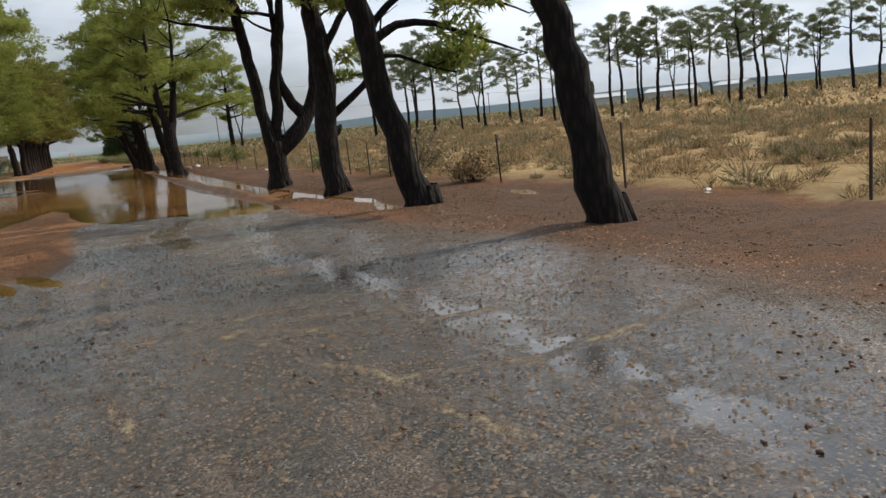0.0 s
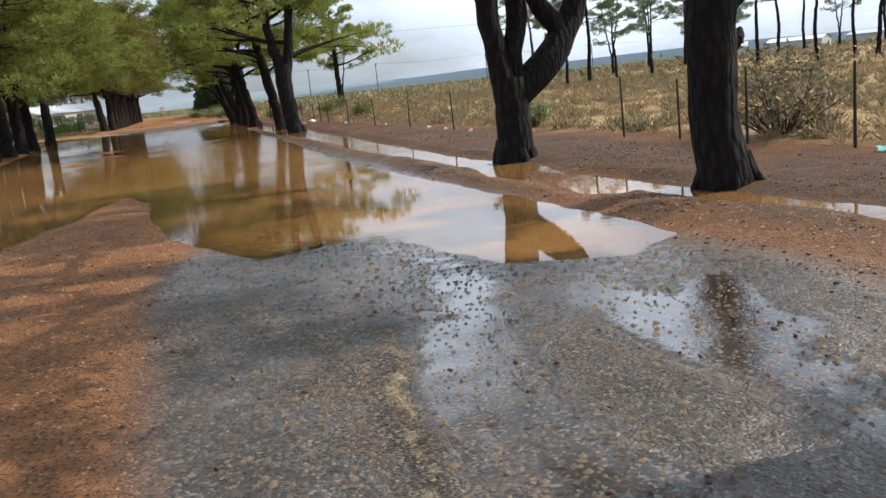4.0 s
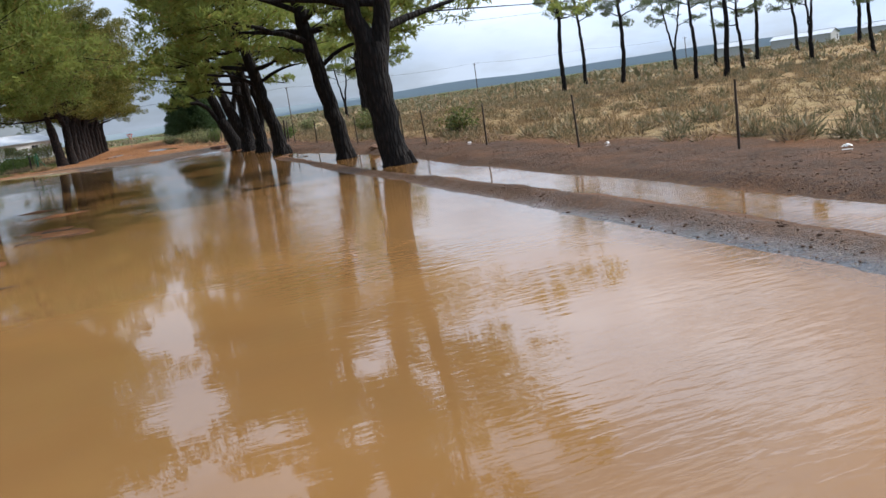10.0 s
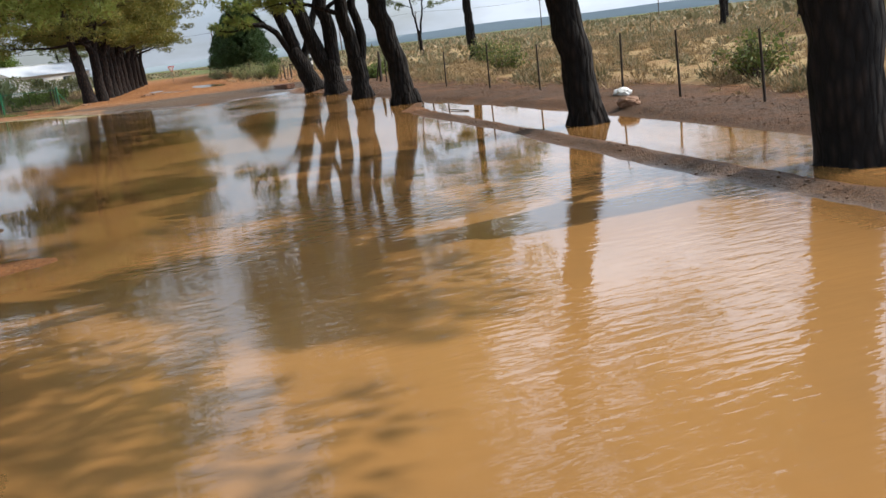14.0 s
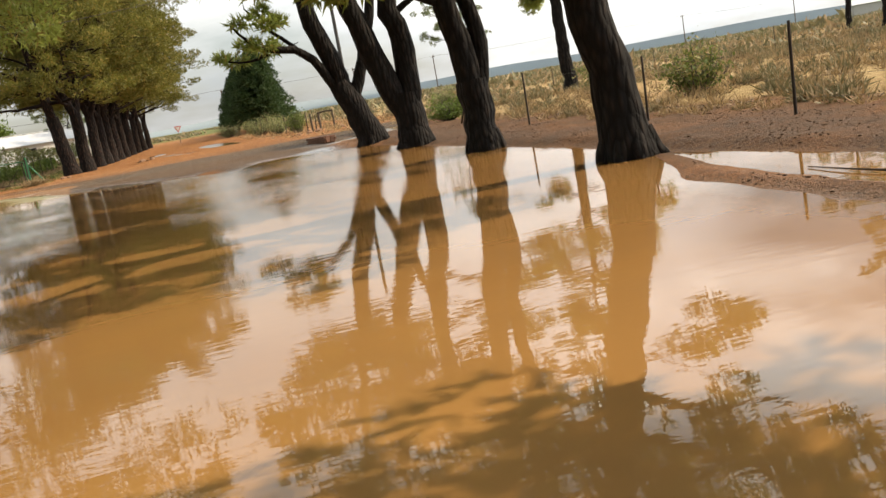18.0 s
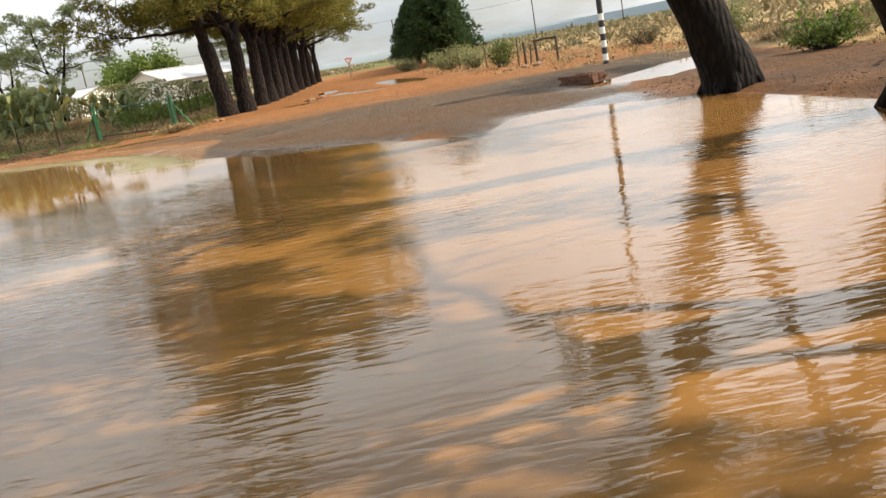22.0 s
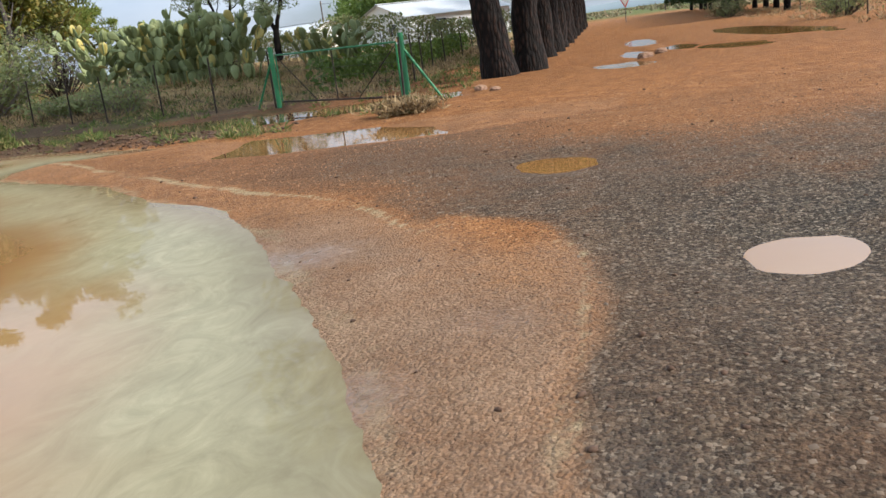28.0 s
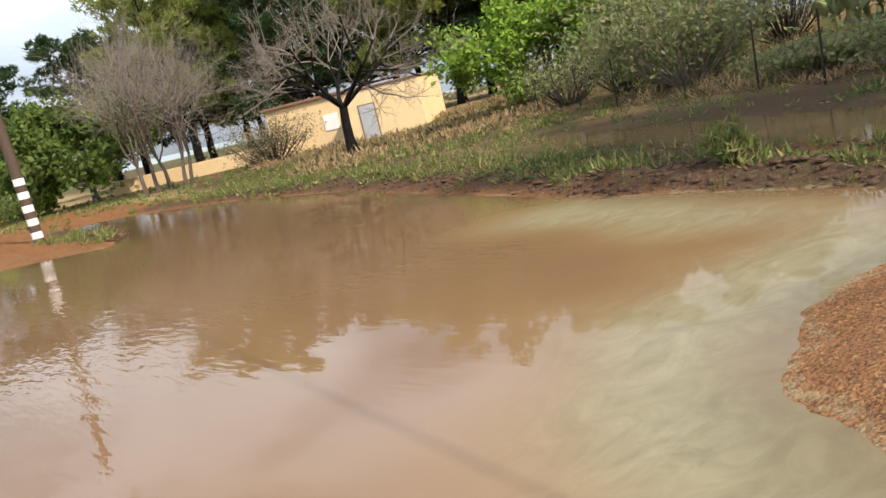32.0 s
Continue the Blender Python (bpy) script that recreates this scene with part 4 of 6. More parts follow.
    for pts, rr in tips:
        lo = max(height * bare, pts[0, 2] + 0.4)
        hi = pts[-1, 2]
        if hi < lo + 0.8:
            continue
        a = rng.uniform(0, 6.283)
        for k in range(per):
            zb = lo + (hi - lo) * (k + rng.uniform(0, 0.8)) / per
            j = int(np.clip(np.searchsorted(pts[:, 2], zb), 1, len(pts) - 1))
            a += 2.4 + rng.normal() * 0.35
            u = (zb - lo) / (hi - lo + 1e-6)
            reach = spread * rng.uniform(0.6, 1.1) * (1.0 - 0.55 * u ** 1.6)
            bough(pts[j], np.array([math.cos(a), math.sin(a), 0.0]), reach, rng.uniform(0.05, 0.55) + 0.5 * u - droop * (1 - u), rr[j])
        cen.append(pts[-1])
        rad.append(clump)
    trunk.build("trunk", bark, top)
    tri = clump_blades(rng, np.array(cen), np.array(rad), tufts, blade, flat)
    blade_mesh("crown", tri, needles, top)
    return top


ROW = "pines along the road"
WET_PINE = "tall leaning pine with wet black bark beside the flooded road"
FORKED = "forked pine with wet black bark standing in the flood"
pine("pine_tree", 7.35, 8.35, 10, 0.25, 11, "leaning pine with a knobbly black trunk on the muddy verge", (0, 0.06), spread=3.8, limbs=18, tufts=85, bare=0.42, knobs=((1.75, 0.2, 0.13), (1.95, 0.1, 0.1), (2.35, 0.3, 0.06)), group=ROW,
     lines=([(0.04, 0, 0.31), (-0.08, 0.4, 0.27), (-0.25, 1.2, 0.25), (-0.37, 1.95, 0.24), (-0.55, 2.6, 0.21), (-0.9, 4.2, 0.19), (-1.3, 7, 0.12), (-1.5, 9.5, 0.04)],))
pine("pine_tree", 6.95, 14.1, 10.5, 0.26, 12, "leaning pine with wide roots and a long side limb", (0, 0.05), spread=3.8, limbs=18, tufts=85, bare=0.4, group=ROW, full=0.8,
     lines=([(0.04, 0, 0.38), (-0.1, 0.35, 0.29), (-0.27, 0.84, 0.25), (-0.5, 1.7, 0.24), (-0.68, 2.55, 0.235), (-0.8, 3.4, 0.22), (-1.1, 5.5, 0.17), (-1.5, 8, 0.1), (-1.7, 9.8, 0.04)],),
     extra=([(-0.72, 3.2, 0.1), (-0.29, 3.55, 0.08), (0.5, 3.47, 0.06), (1.53, 3.03, 0.03), (2.3, 2.75, 0.015)], [(-0.66, 2.9, 0.05), (-0.36, 3.0, 0.04), (0.18, 2.69, 0.03), (0.8, 2.5, 0.012)],
            [(-0.75, 3.3, 0.08), (-0.3, 4.0, 0.06), (0.4, 4.2, 0.05), (1.4, 3.9, 0.03), (2.4, 3.5, 0.015)]))
pine("pine_tree", 7.07, 20.5, 10.5, 0.29, 13, "thick straight pine with a burl on its black trunk", (0, 0.03), spread=3.8, limbs=18, tufts=85, bare=0.44, group=ROW, knobs=((1.65, -0.1, 0.13),),
     lines=([(0.02, 0, 0.36), (-0.1, 0.4, 0.3), (-0.15, 0.9, 0.28), (-0.12, 1.5, 0.285), (-0.08, 2.2, 0.28), (-0.02, 2.9, 0.28), (-0.1, 4.3, 0.26), (-0.2, 5.2, 0.22), (-0.35, 8, 0.12), (-0.4, 10, 0.04)],),
     extra=([(0.12, 2.1, 0.11), (0.45, 2.35, 0.1), (0.8, 2.6, 0.09), (1.06, 2.84, 0.08), (1.35, 3.5, 0.05), (1.5, 4.4, 0.02)], [(0, 3.6, 0.12), (0.11, 3.85, 0.11), (0.75, 4.74, 0.08), (1.1, 5.8, 0.04)]))
pine("pine_tree", 6.75, 26.4, 9.5, 0.31, 14, "forked pine with a low curved limb and black bark", (0, 0.02), spread=3.6, limbs=20, tufts=85, bare=0.5, group=ROW,
     lines=([(0.06, 0, 0.4), (0.06, 0.4, 0.33), (0.05, 0.9, 0.31), (0.04, 1.5, 0.31)],
            [(0, 1.25, 0.22), (-0.08, 1.8, 0.2), (-0.22, 2.3, 0.19), (-0.3, 3.3, 0.19), (-0.4, 4.0, 0.18), (-0.62, 5.45, 0.16), (-1.0, 8, 0.05)],
            [(0.1, 1.35, 0.2), (0.2, 1.9, 0.19), (0.32, 2.8, 0.18), (0.38, 3.6, 0.17), (0.75, 5.4, 0.14), (0.9, 8, 0.04)],
            [(0.08, 1.15, 0.27), (0.42, 1.4, 0.28), (0.9, 1.75, 0.27), (1.2, 2.2, 0.25), (1.5, 2.7, 0.21), (1.66, 3.75, 0.15), (1.7, 5.0, 0.1), (1.6, 7, 0.03)],
            [(1.2, 2.2, 0.19), (0.95, 2.4, 0.19), (0.66, 2.8, 0.17), (0.35, 3.7, 0.14), (0.55, 4.9, 0.11), (0.6, 7, 0.03)]))
BIG = dict(spread=3.65, tufts=84, group=ROW)
SLIM = dict(spread=3.3, tufts=80, group=ROW, bare=0.4, droop=0.05)
LOW, HIGH = dict(bare=0.3, droop=0.22), dict(bare=0.31, droop=0.14)
pine("pine_tree", 6.25, 50.6, 10.5, 0.34, 31, WET_PINE, (0, 0.03), limbs=30, **BIG, **LOW,
     lines=([(0.02, 0, 0.44), (-0.08, 0.4, 0.36), (-0.2, 1.0, 0.33), (-0.27, 1.95, 0.35), (-0.25, 3.1, 0.38)], [(-0.32, 2.8, 0.27), (-0.6, 4, 0.2), (-0.8, 7, 0.11), (-0.9, 9.6, 0.03)], [(-0.14, 2.8, 0.26), (0.2, 4.2, 0.19), (0.5, 7, 0.1), (0.6, 9.2, 0.03)]))
pine("pine_tree", 6.3, 56.5, 10.5, 0.26, 32, WET_PINE, (0, 0.03), limbs=28, **BIG, **LOW,
     lines=([(0.02, 0, 0.34), (-0.02, 0.4, 0.27), (-0.1, 1.05, 0.25), (-0.37, 2.4, 0.24), (-0.55, 3.7, 0.22), (-1, 6.5, 0.14), (-1.4, 9.7, 0.03)],),
     extra=([(-0.5, 2.9, 0.07), (0.3, 3.5, 0.06), (1.2, 3.7, 0.04), (2.2, 3.5, 0.015)],))
pine("pine_tree", 5.95, 66.6, 10.5, 0.27, 33, WET_PINE, (0, 0.03), limbs=30, **BIG, **HIGH,
     lines=([(0.02, 0, 0.42), (0.0, 0.3, 0.31), (-0.03, 0.7, 0.27), (-0.18, 1.4, 0.25), (-0.32, 2.0, 0.25), (-0.7, 4, 0.22), (-1.2, 7, 0.13), (-1.5, 9.8, 0.03)],),
     extra=([(-0.5, 2.9, 0.09), (-1.2, 3.5, 0.07), (-2.2, 3.6, 0.05), (-3.4, 3.9, 0.02)], [(-0.5, 3.1, 0.08), (0.5, 3.6, 0.06), (1.6, 3.7, 0.02)]))
pine("pine_tree", 5.9, 71.9, 10, 0.29, 34, FORKED, (0, 0.02), limbs=28, **BIG, **HIGH,
     lines=([(0.02, 0, 0.38), (0, 0.35, 0.3), (0, 0.7, 0.28), (-0.05, 1.35, 0.29)], [(-0.08, 1.15, 0.24), (-0.14, 1.9, 0.23), (-0.26, 2.75, 0.21), (-0.5, 5, 0.15), (-0.8, 9, 0.03)],
            [(0.02, 1.1, 0.17), (0.24, 1.66, 0.15), (0.19, 2.27, 0.15), (0.02, 2.9, 0.14), (0.15, 5, 0.1), (0.4, 8.6, 0.03)]),
     extra=([(-0.26, 2.7, 0.08), (-1.0, 3.0, 0.07), (-1.7, 3.3, 0.05), (-2.6, 3.2, 0.02)], [(-0.2, 2.9, 0.08), (-0.7, 3.8, 0.06), (-1.6, 4.3, 0.02)]))
pine("pine_tree", 5.9, 76.8, 10.5, 0.36, 35, FORKED, (0, 0.02), limbs=20, **SLIM,
     lines=([(0.02, 0, 0.46), (-0.02, 0.35, 0.39), (-0.06, 0.7, 0.37), (-0.12, 1.3, 0.37)], [(-0.18, 1.0, 0.28), (-0.5, 1.7, 0.27), (-0.83, 2.75, 0.25), (-1.14, 3.6, 0.22), (-1.6, 6, 0.14), (-2, 9, 0.03)],
            [(0, 1.0, 0.27), (0.1, 1.6, 0.27), (0.11, 2.35, 0.26), (-0.16, 3.4, 0.23), (-0.3, 6, 0.14), (-0.4, 9.2, 0.03)]),
     extra=([(-0.05, 3.1, 0.09), (0.5, 3.5, 0.07), (1.3, 3.6, 0.05), (2.4, 3.3, 0.02)], [(-1.1, 3.5, 0.08), (-1.9, 3.9, 0.06), (-2.8, 3.9, 0.02)]))
pine("pine_tree", 5.75, 81.3, 10.5, 0.36, 36, "leaning forked pine with a bare crooked low limb", (0, 0.02), limbs=20, **SLIM,
     lines=([(0.06, 0, 0.46), (-0.06, 0.4, 0.4), (-0.26, 1.1, 0.36), (-0.62, 1.85, 0.3)], [(-0.56, 1.7, 0.27), (-0.68, 2.45, 0.27), (-1.04, 3.3, 0.25), (-1.17, 4.2, 0.23), (-1.6, 6.5, 0.14), (-2, 9.3, 0.03)],
            [(-0.35, 1.25, 0.19), (-0.14, 1.73, 0.18), (0.17, 2.48, 0.17), (0.65, 3.66, 0.14), (1.1, 6, 0.09), (1.3, 8.5, 0.03)]),
     extra=([(-0.55, 1.5, 0.15), (-0.85, 1.95, 0.13), (-1.25, 2.7, 0.12), (-1.66, 3.0, 0.11), (-2.45, 2.97, 0.08), (-2.9, 3.2, 0.05), (-3.3, 3.8, 0.02)],
            [(-1.6, 3.0, 0.06), (-2.2, 3.5, 0.05), (-2.8, 4.2, 0.02)], [(-2.4, 2.95, 0.05), (-2.9, 2.8, 0.03), (-3.5, 2.9, 0.015)]))
L_ROW = [(-7.0, 50.5), (-6.95, 55.3), (-6.95, 59.6), (-6.9, 63.6), (-6.85, 67.4), (-6.9, 75.6)]
left = [pine("pine_tree", *L_ROW[k], 12.5, 0.32, 51 + k, "dense pine with dark trunk and hanging green crown", (0.05 if k % 2 else -0.02, 0.02), 2, 0.22, 0.27, 5.3, 34, 105, M_NEEDLE, None, ROW, droop=0.3) for k in range(3)]
for k, (px, py) in enumerate(L_ROW[3:]):
    copy_thing(left[k], pose(px, py, ground_z(px, py) - 0.05, 0, 0, 100 + 75 * k))
AVENUE = [(-5.5, 107.9), (-4.8, 109.0), (-4.75, 115.5), (-4.6, 119.0), (-4.5, 123.2), (-4.4, 127.5), (-4.3, 133.5), (-4.2, 140), (-4.0, 148), (-3.9, 157), (-3.7, 168)]
first = [pine("pine_tree", *AVENUE[k], 13.0, 0.36 if k < 2 else 0.32, 61 + k, "old pine with red-brown furrowed bark and golden green crown",
              ((-0.14, 0.0), (0.0, 0.02), (0.02, 0.0))[k], 2, 0.25, 0.25, 5.2, 36, 95, M_NEEDLE_GOLD, M_BARK_RED, "avenue of old pines", droop=0.15) for k in range(3)]
for k, (px, py) in enumerate(AVENUE[3:]):
    copy_thing(first[1 + k % 2], pose(px, py, ground_z(px, py) - 0.05, 0, 0, 70 * k))

FAR = [(31.2, 88.9, 0), (39.6, 100.6, 1), (35.4, 87.4, 2), (49.2, 100.5, 3), (53.8, 100.5, 1), (58.2, 100, 0), (63.1, 100, 2), (71, 100, 0), (73, 98, 1), (79, 99, 3), (84, 97, 0), (90, 98, 2),
       (28.1, 68.4, 1), (29.4, 67.6, 0), (33.5, 66.1, 3), (36.5, 65, 2), (42.8, 60.7, 1), (44.8, 59.4, 0), (45.9, 58.6, 2), (48.3, 56.7, 1), (50.5, 55.3, 0), (52.5, 54, 2), (55, 53.7, 3), (56.5, 51.5, 1),
       (58.8, 50.3, 0), (60.2, 49.1, 2), (62, 48, 3), (63, 46, 1), (23, 125, 3), (47, 50, 0), (39.5, 62.5, 1), (66, 43, 2), (70, 40, 0), (41.5, 68, 3), (52, 62, 0), (57, 58, 1), (66, 61, 3), (34, 72, 2)]
far_kinds = [pine("pine_tree", FAR[k][0], FAR[k][1], (10.6, 10.0, 9.6, 9.8)[k], 0.17, 81 + k, "slender open-crowned pine standing in the dry veld", ((0.02, 0), (-0.03, 0.01), (0.04, 0), (0, 0))[k],
                  1 if k < 3 else 2, 0.2, (0.5, 0.56, 0.45, 0.42)[k], 2.3, 16, 36, M_NEEDLE_GREY, None, "pines in the veld", 0.5, full=0.8) for k in range(4)]
for k, (px, py, kind) in enumerate(FAR[4:]):
    size = (0.92 if py > 80 else 0.62) + 0.26 * ((k * 7) % 11) / 11
    copy_thing(far_kinds[kind], pose(px, py, ground_z(px, py) - 0.05, 0, 0, 47 * k) @ Matrix.Scale(size, 4))
pine("pine_tree", 15.9, 89.4, 9.6, 0.24, 95, "spreading pine with hanging pale foliage behind the fence", (-0.03, 0), 1, 0.3, 0.36, 3.1, 18, 80, M_NEEDLE, None, "pines in the veld", droop=0.2)

# ---- bushes, hedges and broad trees ----


def shrub(name, x, y, w, h, seed, label, leaf, twig, n_twigs=26, leaves=900, size=0.07, category="bush", z_low=0.1, group="", blade=False):
    rng = np.random.RandomState(seed)
    top = thing(name, x, y, ground_z(x, y) - 0.03, rng.uniform(0, 360), label, category, group)
    tw, ends = Tubes(rng), []
    for k in range(n_twigs):
        a, r = rng.uniform(0, 6.283), w * 0.5 * math.sqrt(rng.uniform(0.03, 1))
        p2 = np.array([math.cos(a) * r, math.sin(a) * r, h * rng.uniform(0.55, 1.0) * (1 - 0.35 * (2 * r / w) ** 2)])
        p0 = np.array([math.cos(a) * r * 0.15, math.sin(a) * r * 0.15, 0.0])
        p1 = (p0 + p2) / 2 + np.array([math.cos(a), math.sin(a), 0]) * r * 0.12 + rng.normal(size=3) * 0.06 * w
        pts = bezier(p0, p1, p2, 7)
        tw.add(pts, np.linspace(0.012 + 0.006 * h, 0.004, 7), 4)
        ends.append(pts[2:])
        for q in range(3):
            b0 = pts[rng.randint(2, 7)]
            b2 = b0 + rng.normal(size=3) * np.array([0.16 * w, 0.16 * w, 0.12 * h]) + np.array([0, 0, 0.08 * h])
            tw.add(bezier(b0, (b0 + b2) / 2, b2, 4), np.linspace(0.008, 0.003, 4), 3)
            ends.append(bezier(b0, (b0 + b2) / 2, b2, 4))
    tagged(tw.build("branch_tangle", twig, top), kind="stuff")
    e = np.concatenate(ends)
    e = e[e[:, 2] > z_low * h]
    c = e[rng.randint(0, len(e), leaves)] + rng.normal(size=(leaves, 3)) * np.array([0.07 * w, 0.07 * w, 0.05 * h])
    c[:, 2] = np.maximum(c[:, 2], 0.03)
    if blade:
        blade_mesh("foliage", blades(rng, c, np.tile([0, 0, 0.8], (leaves, 1)), size * 2.6, size * 0.3, 3, 0.7), leaf, top)
    else:
        q = leaf_quads(rng, c, size)
        from_arrays("foliage", q, [np.arange(len(q)).reshape(-1, 4)], leaf, top)
    return top


def broad_tree(name, x, y, height, r0, w, seed, label, leaf, bark, leaves=9000, size=0.13, trunk_h=0.25, depth=4, twig_mat=None, category="tree", up=0.55):
    """A branching tree; with no leaves it stands bare."""
    rng = np.random.RandomState(seed)
    top = thing(name, x, y, ground_z(x, y) - 0.05, 0, label, category)
    trunk, twigs, ends, limb = Tubes(rng), Tubes(rng), [], []
    th = height * trunk_h
    tp = bezier((0, 0, 0), rng.normal(size=3) * 0.06 + np.array([0, 0, th / 2]), (rng.normal() * 0.1, rng.normal() * 0.1, th), 8)
    trunk.add(tp, r0 * (1 + 0.5 * np.exp(-np.linspace(0, 6, 8))) * np.linspace(1, 0.82, 8), 10, 0.05)

    def grow(p, d, ln, r, level):
        p2 = p + d * ln
        mid = (p + p2) / 2 + rng.normal(size=3) * ln * 0.09
        pts = bezier(p, mid, p2, 5)
        (limb[-1] if level < 2 else twigs).add(pts, np.linspace(r, r * 0.62, 5), 7 if level < 2 else 4, 0.03)
        if level >= 2:
            ends.append(pts)
        if level == depth:
            return
        for k in range(3 if level else 4):
            nd = d * 0.8 + rng.normal(size=3) * 0.55 + np.array([0, 0, 0.22])
            nd /= np.linalg.norm(nd)
            grow(pts[rng.randint(2, 5)], nd, ln * rng.uniform(0.58, 0.85), r * 0.55, level + 1)

    for k in range(5):
        a = k * 6.283 / 5 + rng.normal() * 0.3
        d = np.array([math.cos(a) * (1 - up), math.sin(a) * (1 - up), up])
        d[:2] *= w / height * 1.6
        d /= np.linalg.norm(d)
        limb.append(Tubes(rng))
        grow(tp[-1], d, (height - th) * 0.42, r0 * 0.5, 0)
        limb[-1].build("limb", bark, top)
    trunk.build("trunk", bark, top)
    tagged(twigs.build("twig_tangle", twig_mat or bark, top), kind="stuff")
    if leaves:
        e = np.concatenate(ends)
        c = e[rng.randint(0, len(e), leaves)] + rng.normal(size=(leaves, 3)) * np.array([w, w, height]) * 0.045
        q = leaf_quads(rng, c, size)
        from_arrays("crown", q, [np.arange(len(q)).reshape(-1, 4)], leaf, top)
    return top


# ---- right-hand stock fence ----
FENCE = [(10.45, 1.5), (10.35, 6.75), (10.1, 11.9), (9.9, 16.6), (9.72, 21.35), (9.6, 23.5), (9.53, 25.3), (9.42, 27.1), (9.3, 31.8), (8.95, 36.4), (8.85, 41), (8.75, 45.9),
         (8.6, 50.5), (8.5, 55.0), (8.5, 57.3), (8.42, 59.2), (8.4, 63.2), (8.3, 66.4), (8.15, 69.9), (8.0, 74.8), (8.3, 78.5), (8.9, 81.9)]


def fence_run(name, line, height, heights_of_wire, material, label, seed, thick=0.021, group=""):
    rng = np.random.RandomState(seed)
    x0, y0 = line[0]
    top = thing(name, x0, y0, 0, 0, label, "fence", group)
    tips = []
    for x, y in line:
        z = ground_z(x, y)
        lean = rng.normal(size=2) * 0.03
        hh = height * rng.uniform(0.93, 1.07)
        tb = Tubes(rng)
        tb.add(bezier((x - x0, y - y0, z - 0.2), (x - x0 + lean[0] * 0.5, y - y0 + lean[1] * 0.5, z + hh * 0.5), (x - x0 + lean[0], y - y0 + lean[1], z + hh), 5), [thick, thick, thick * 0.95, thick * 0.9, thick * 0.8], 6, 0.08)
        tb.build("post", material, top)
        tips.append((x - x0, y - y0, z, lean))
    for wz in heights_of_wire:
        tb = Tubes(rng)
        pts = []
        for (ax, ay, az, al), (bx, by, bz, bl) in zip(tips[:-1], tips[1:]):
            f0, f1 = wz / height, wz / height
            pts.append((ax + al[0] * f0, ay + al[1] * f0, az + wz))
            pts.append(((ax + bx) / 2, (ay + by) / 2, (az + bz) / 2 + wz - 0.02))
        pts.append((tips[-1][0], tips[-1][1], tips[-1][2] + wz))
        tb.add(pts, np.full(len(pts), 0.0022), 3)
        tb.build("wire", M_WIRE, top)
    return top


fence_run("stock_fence", FENCE, 1.14, (0.22, 0.48, 0.74, 1.0), M_STEEL, "wire stock fence on thin dark steel posts", 5, 0.024)
brace = thing("fence_brace", 8.5, 80.2, ground_z(8.5, 80.2), 0, "dark diagonal strut at the end of the stock fence", "fence strut")
tb = Tubes(np.random.RandomState(3))
tb.add([(0.1, 1.4, 0), (0.05, 0.7, 0.5), (-0.05, -0.2, 1.05)], [0.03, 0.03, 0.028], 6)
tb.build("strut", M_STEEL, brace)
tb = Tubes(np.random.RandomState(4))
tb.add([(-0.1, -0.25, -0.1), (-0.08, -0.25, 0.6), (-0.06, -0.24, 1.25)], [0.05, 0.05, 0.045], 7)
tb.build("post", M_STEEL, brace)

LEFT_FENCE = [(-10.75, 106.0), (-12.5, 106.5), (-14.5, 107.6), (-16.3, 107.9), (-18.2, 109.2), (-20.2, 110.3), (-22.5, 111.0), (-25.4, 112.0), (-27.8, 113.2), (-31, 114.6), (-34, 116)]
fence_run("garden_fence", LEFT_FENCE, 1.3, (0.3, 0.65, 1.0, 1.25), M_STEEL, "wire fence on dark posts along the garden", 6, 0.026)
fence_run("paddock_fence", [(-7.0, 103.2), (-7.8, 107.2), (-8.2, 110.5), (-8.6, 114), (-8.9, 117.5), (-9, 121), (-9, 126), (-9, 132), (-9, 138)], 1.25, (0.3, 0.65, 1.0), M_STEEL, "wire fence on dark posts behind the old pines", 7, 0.026)


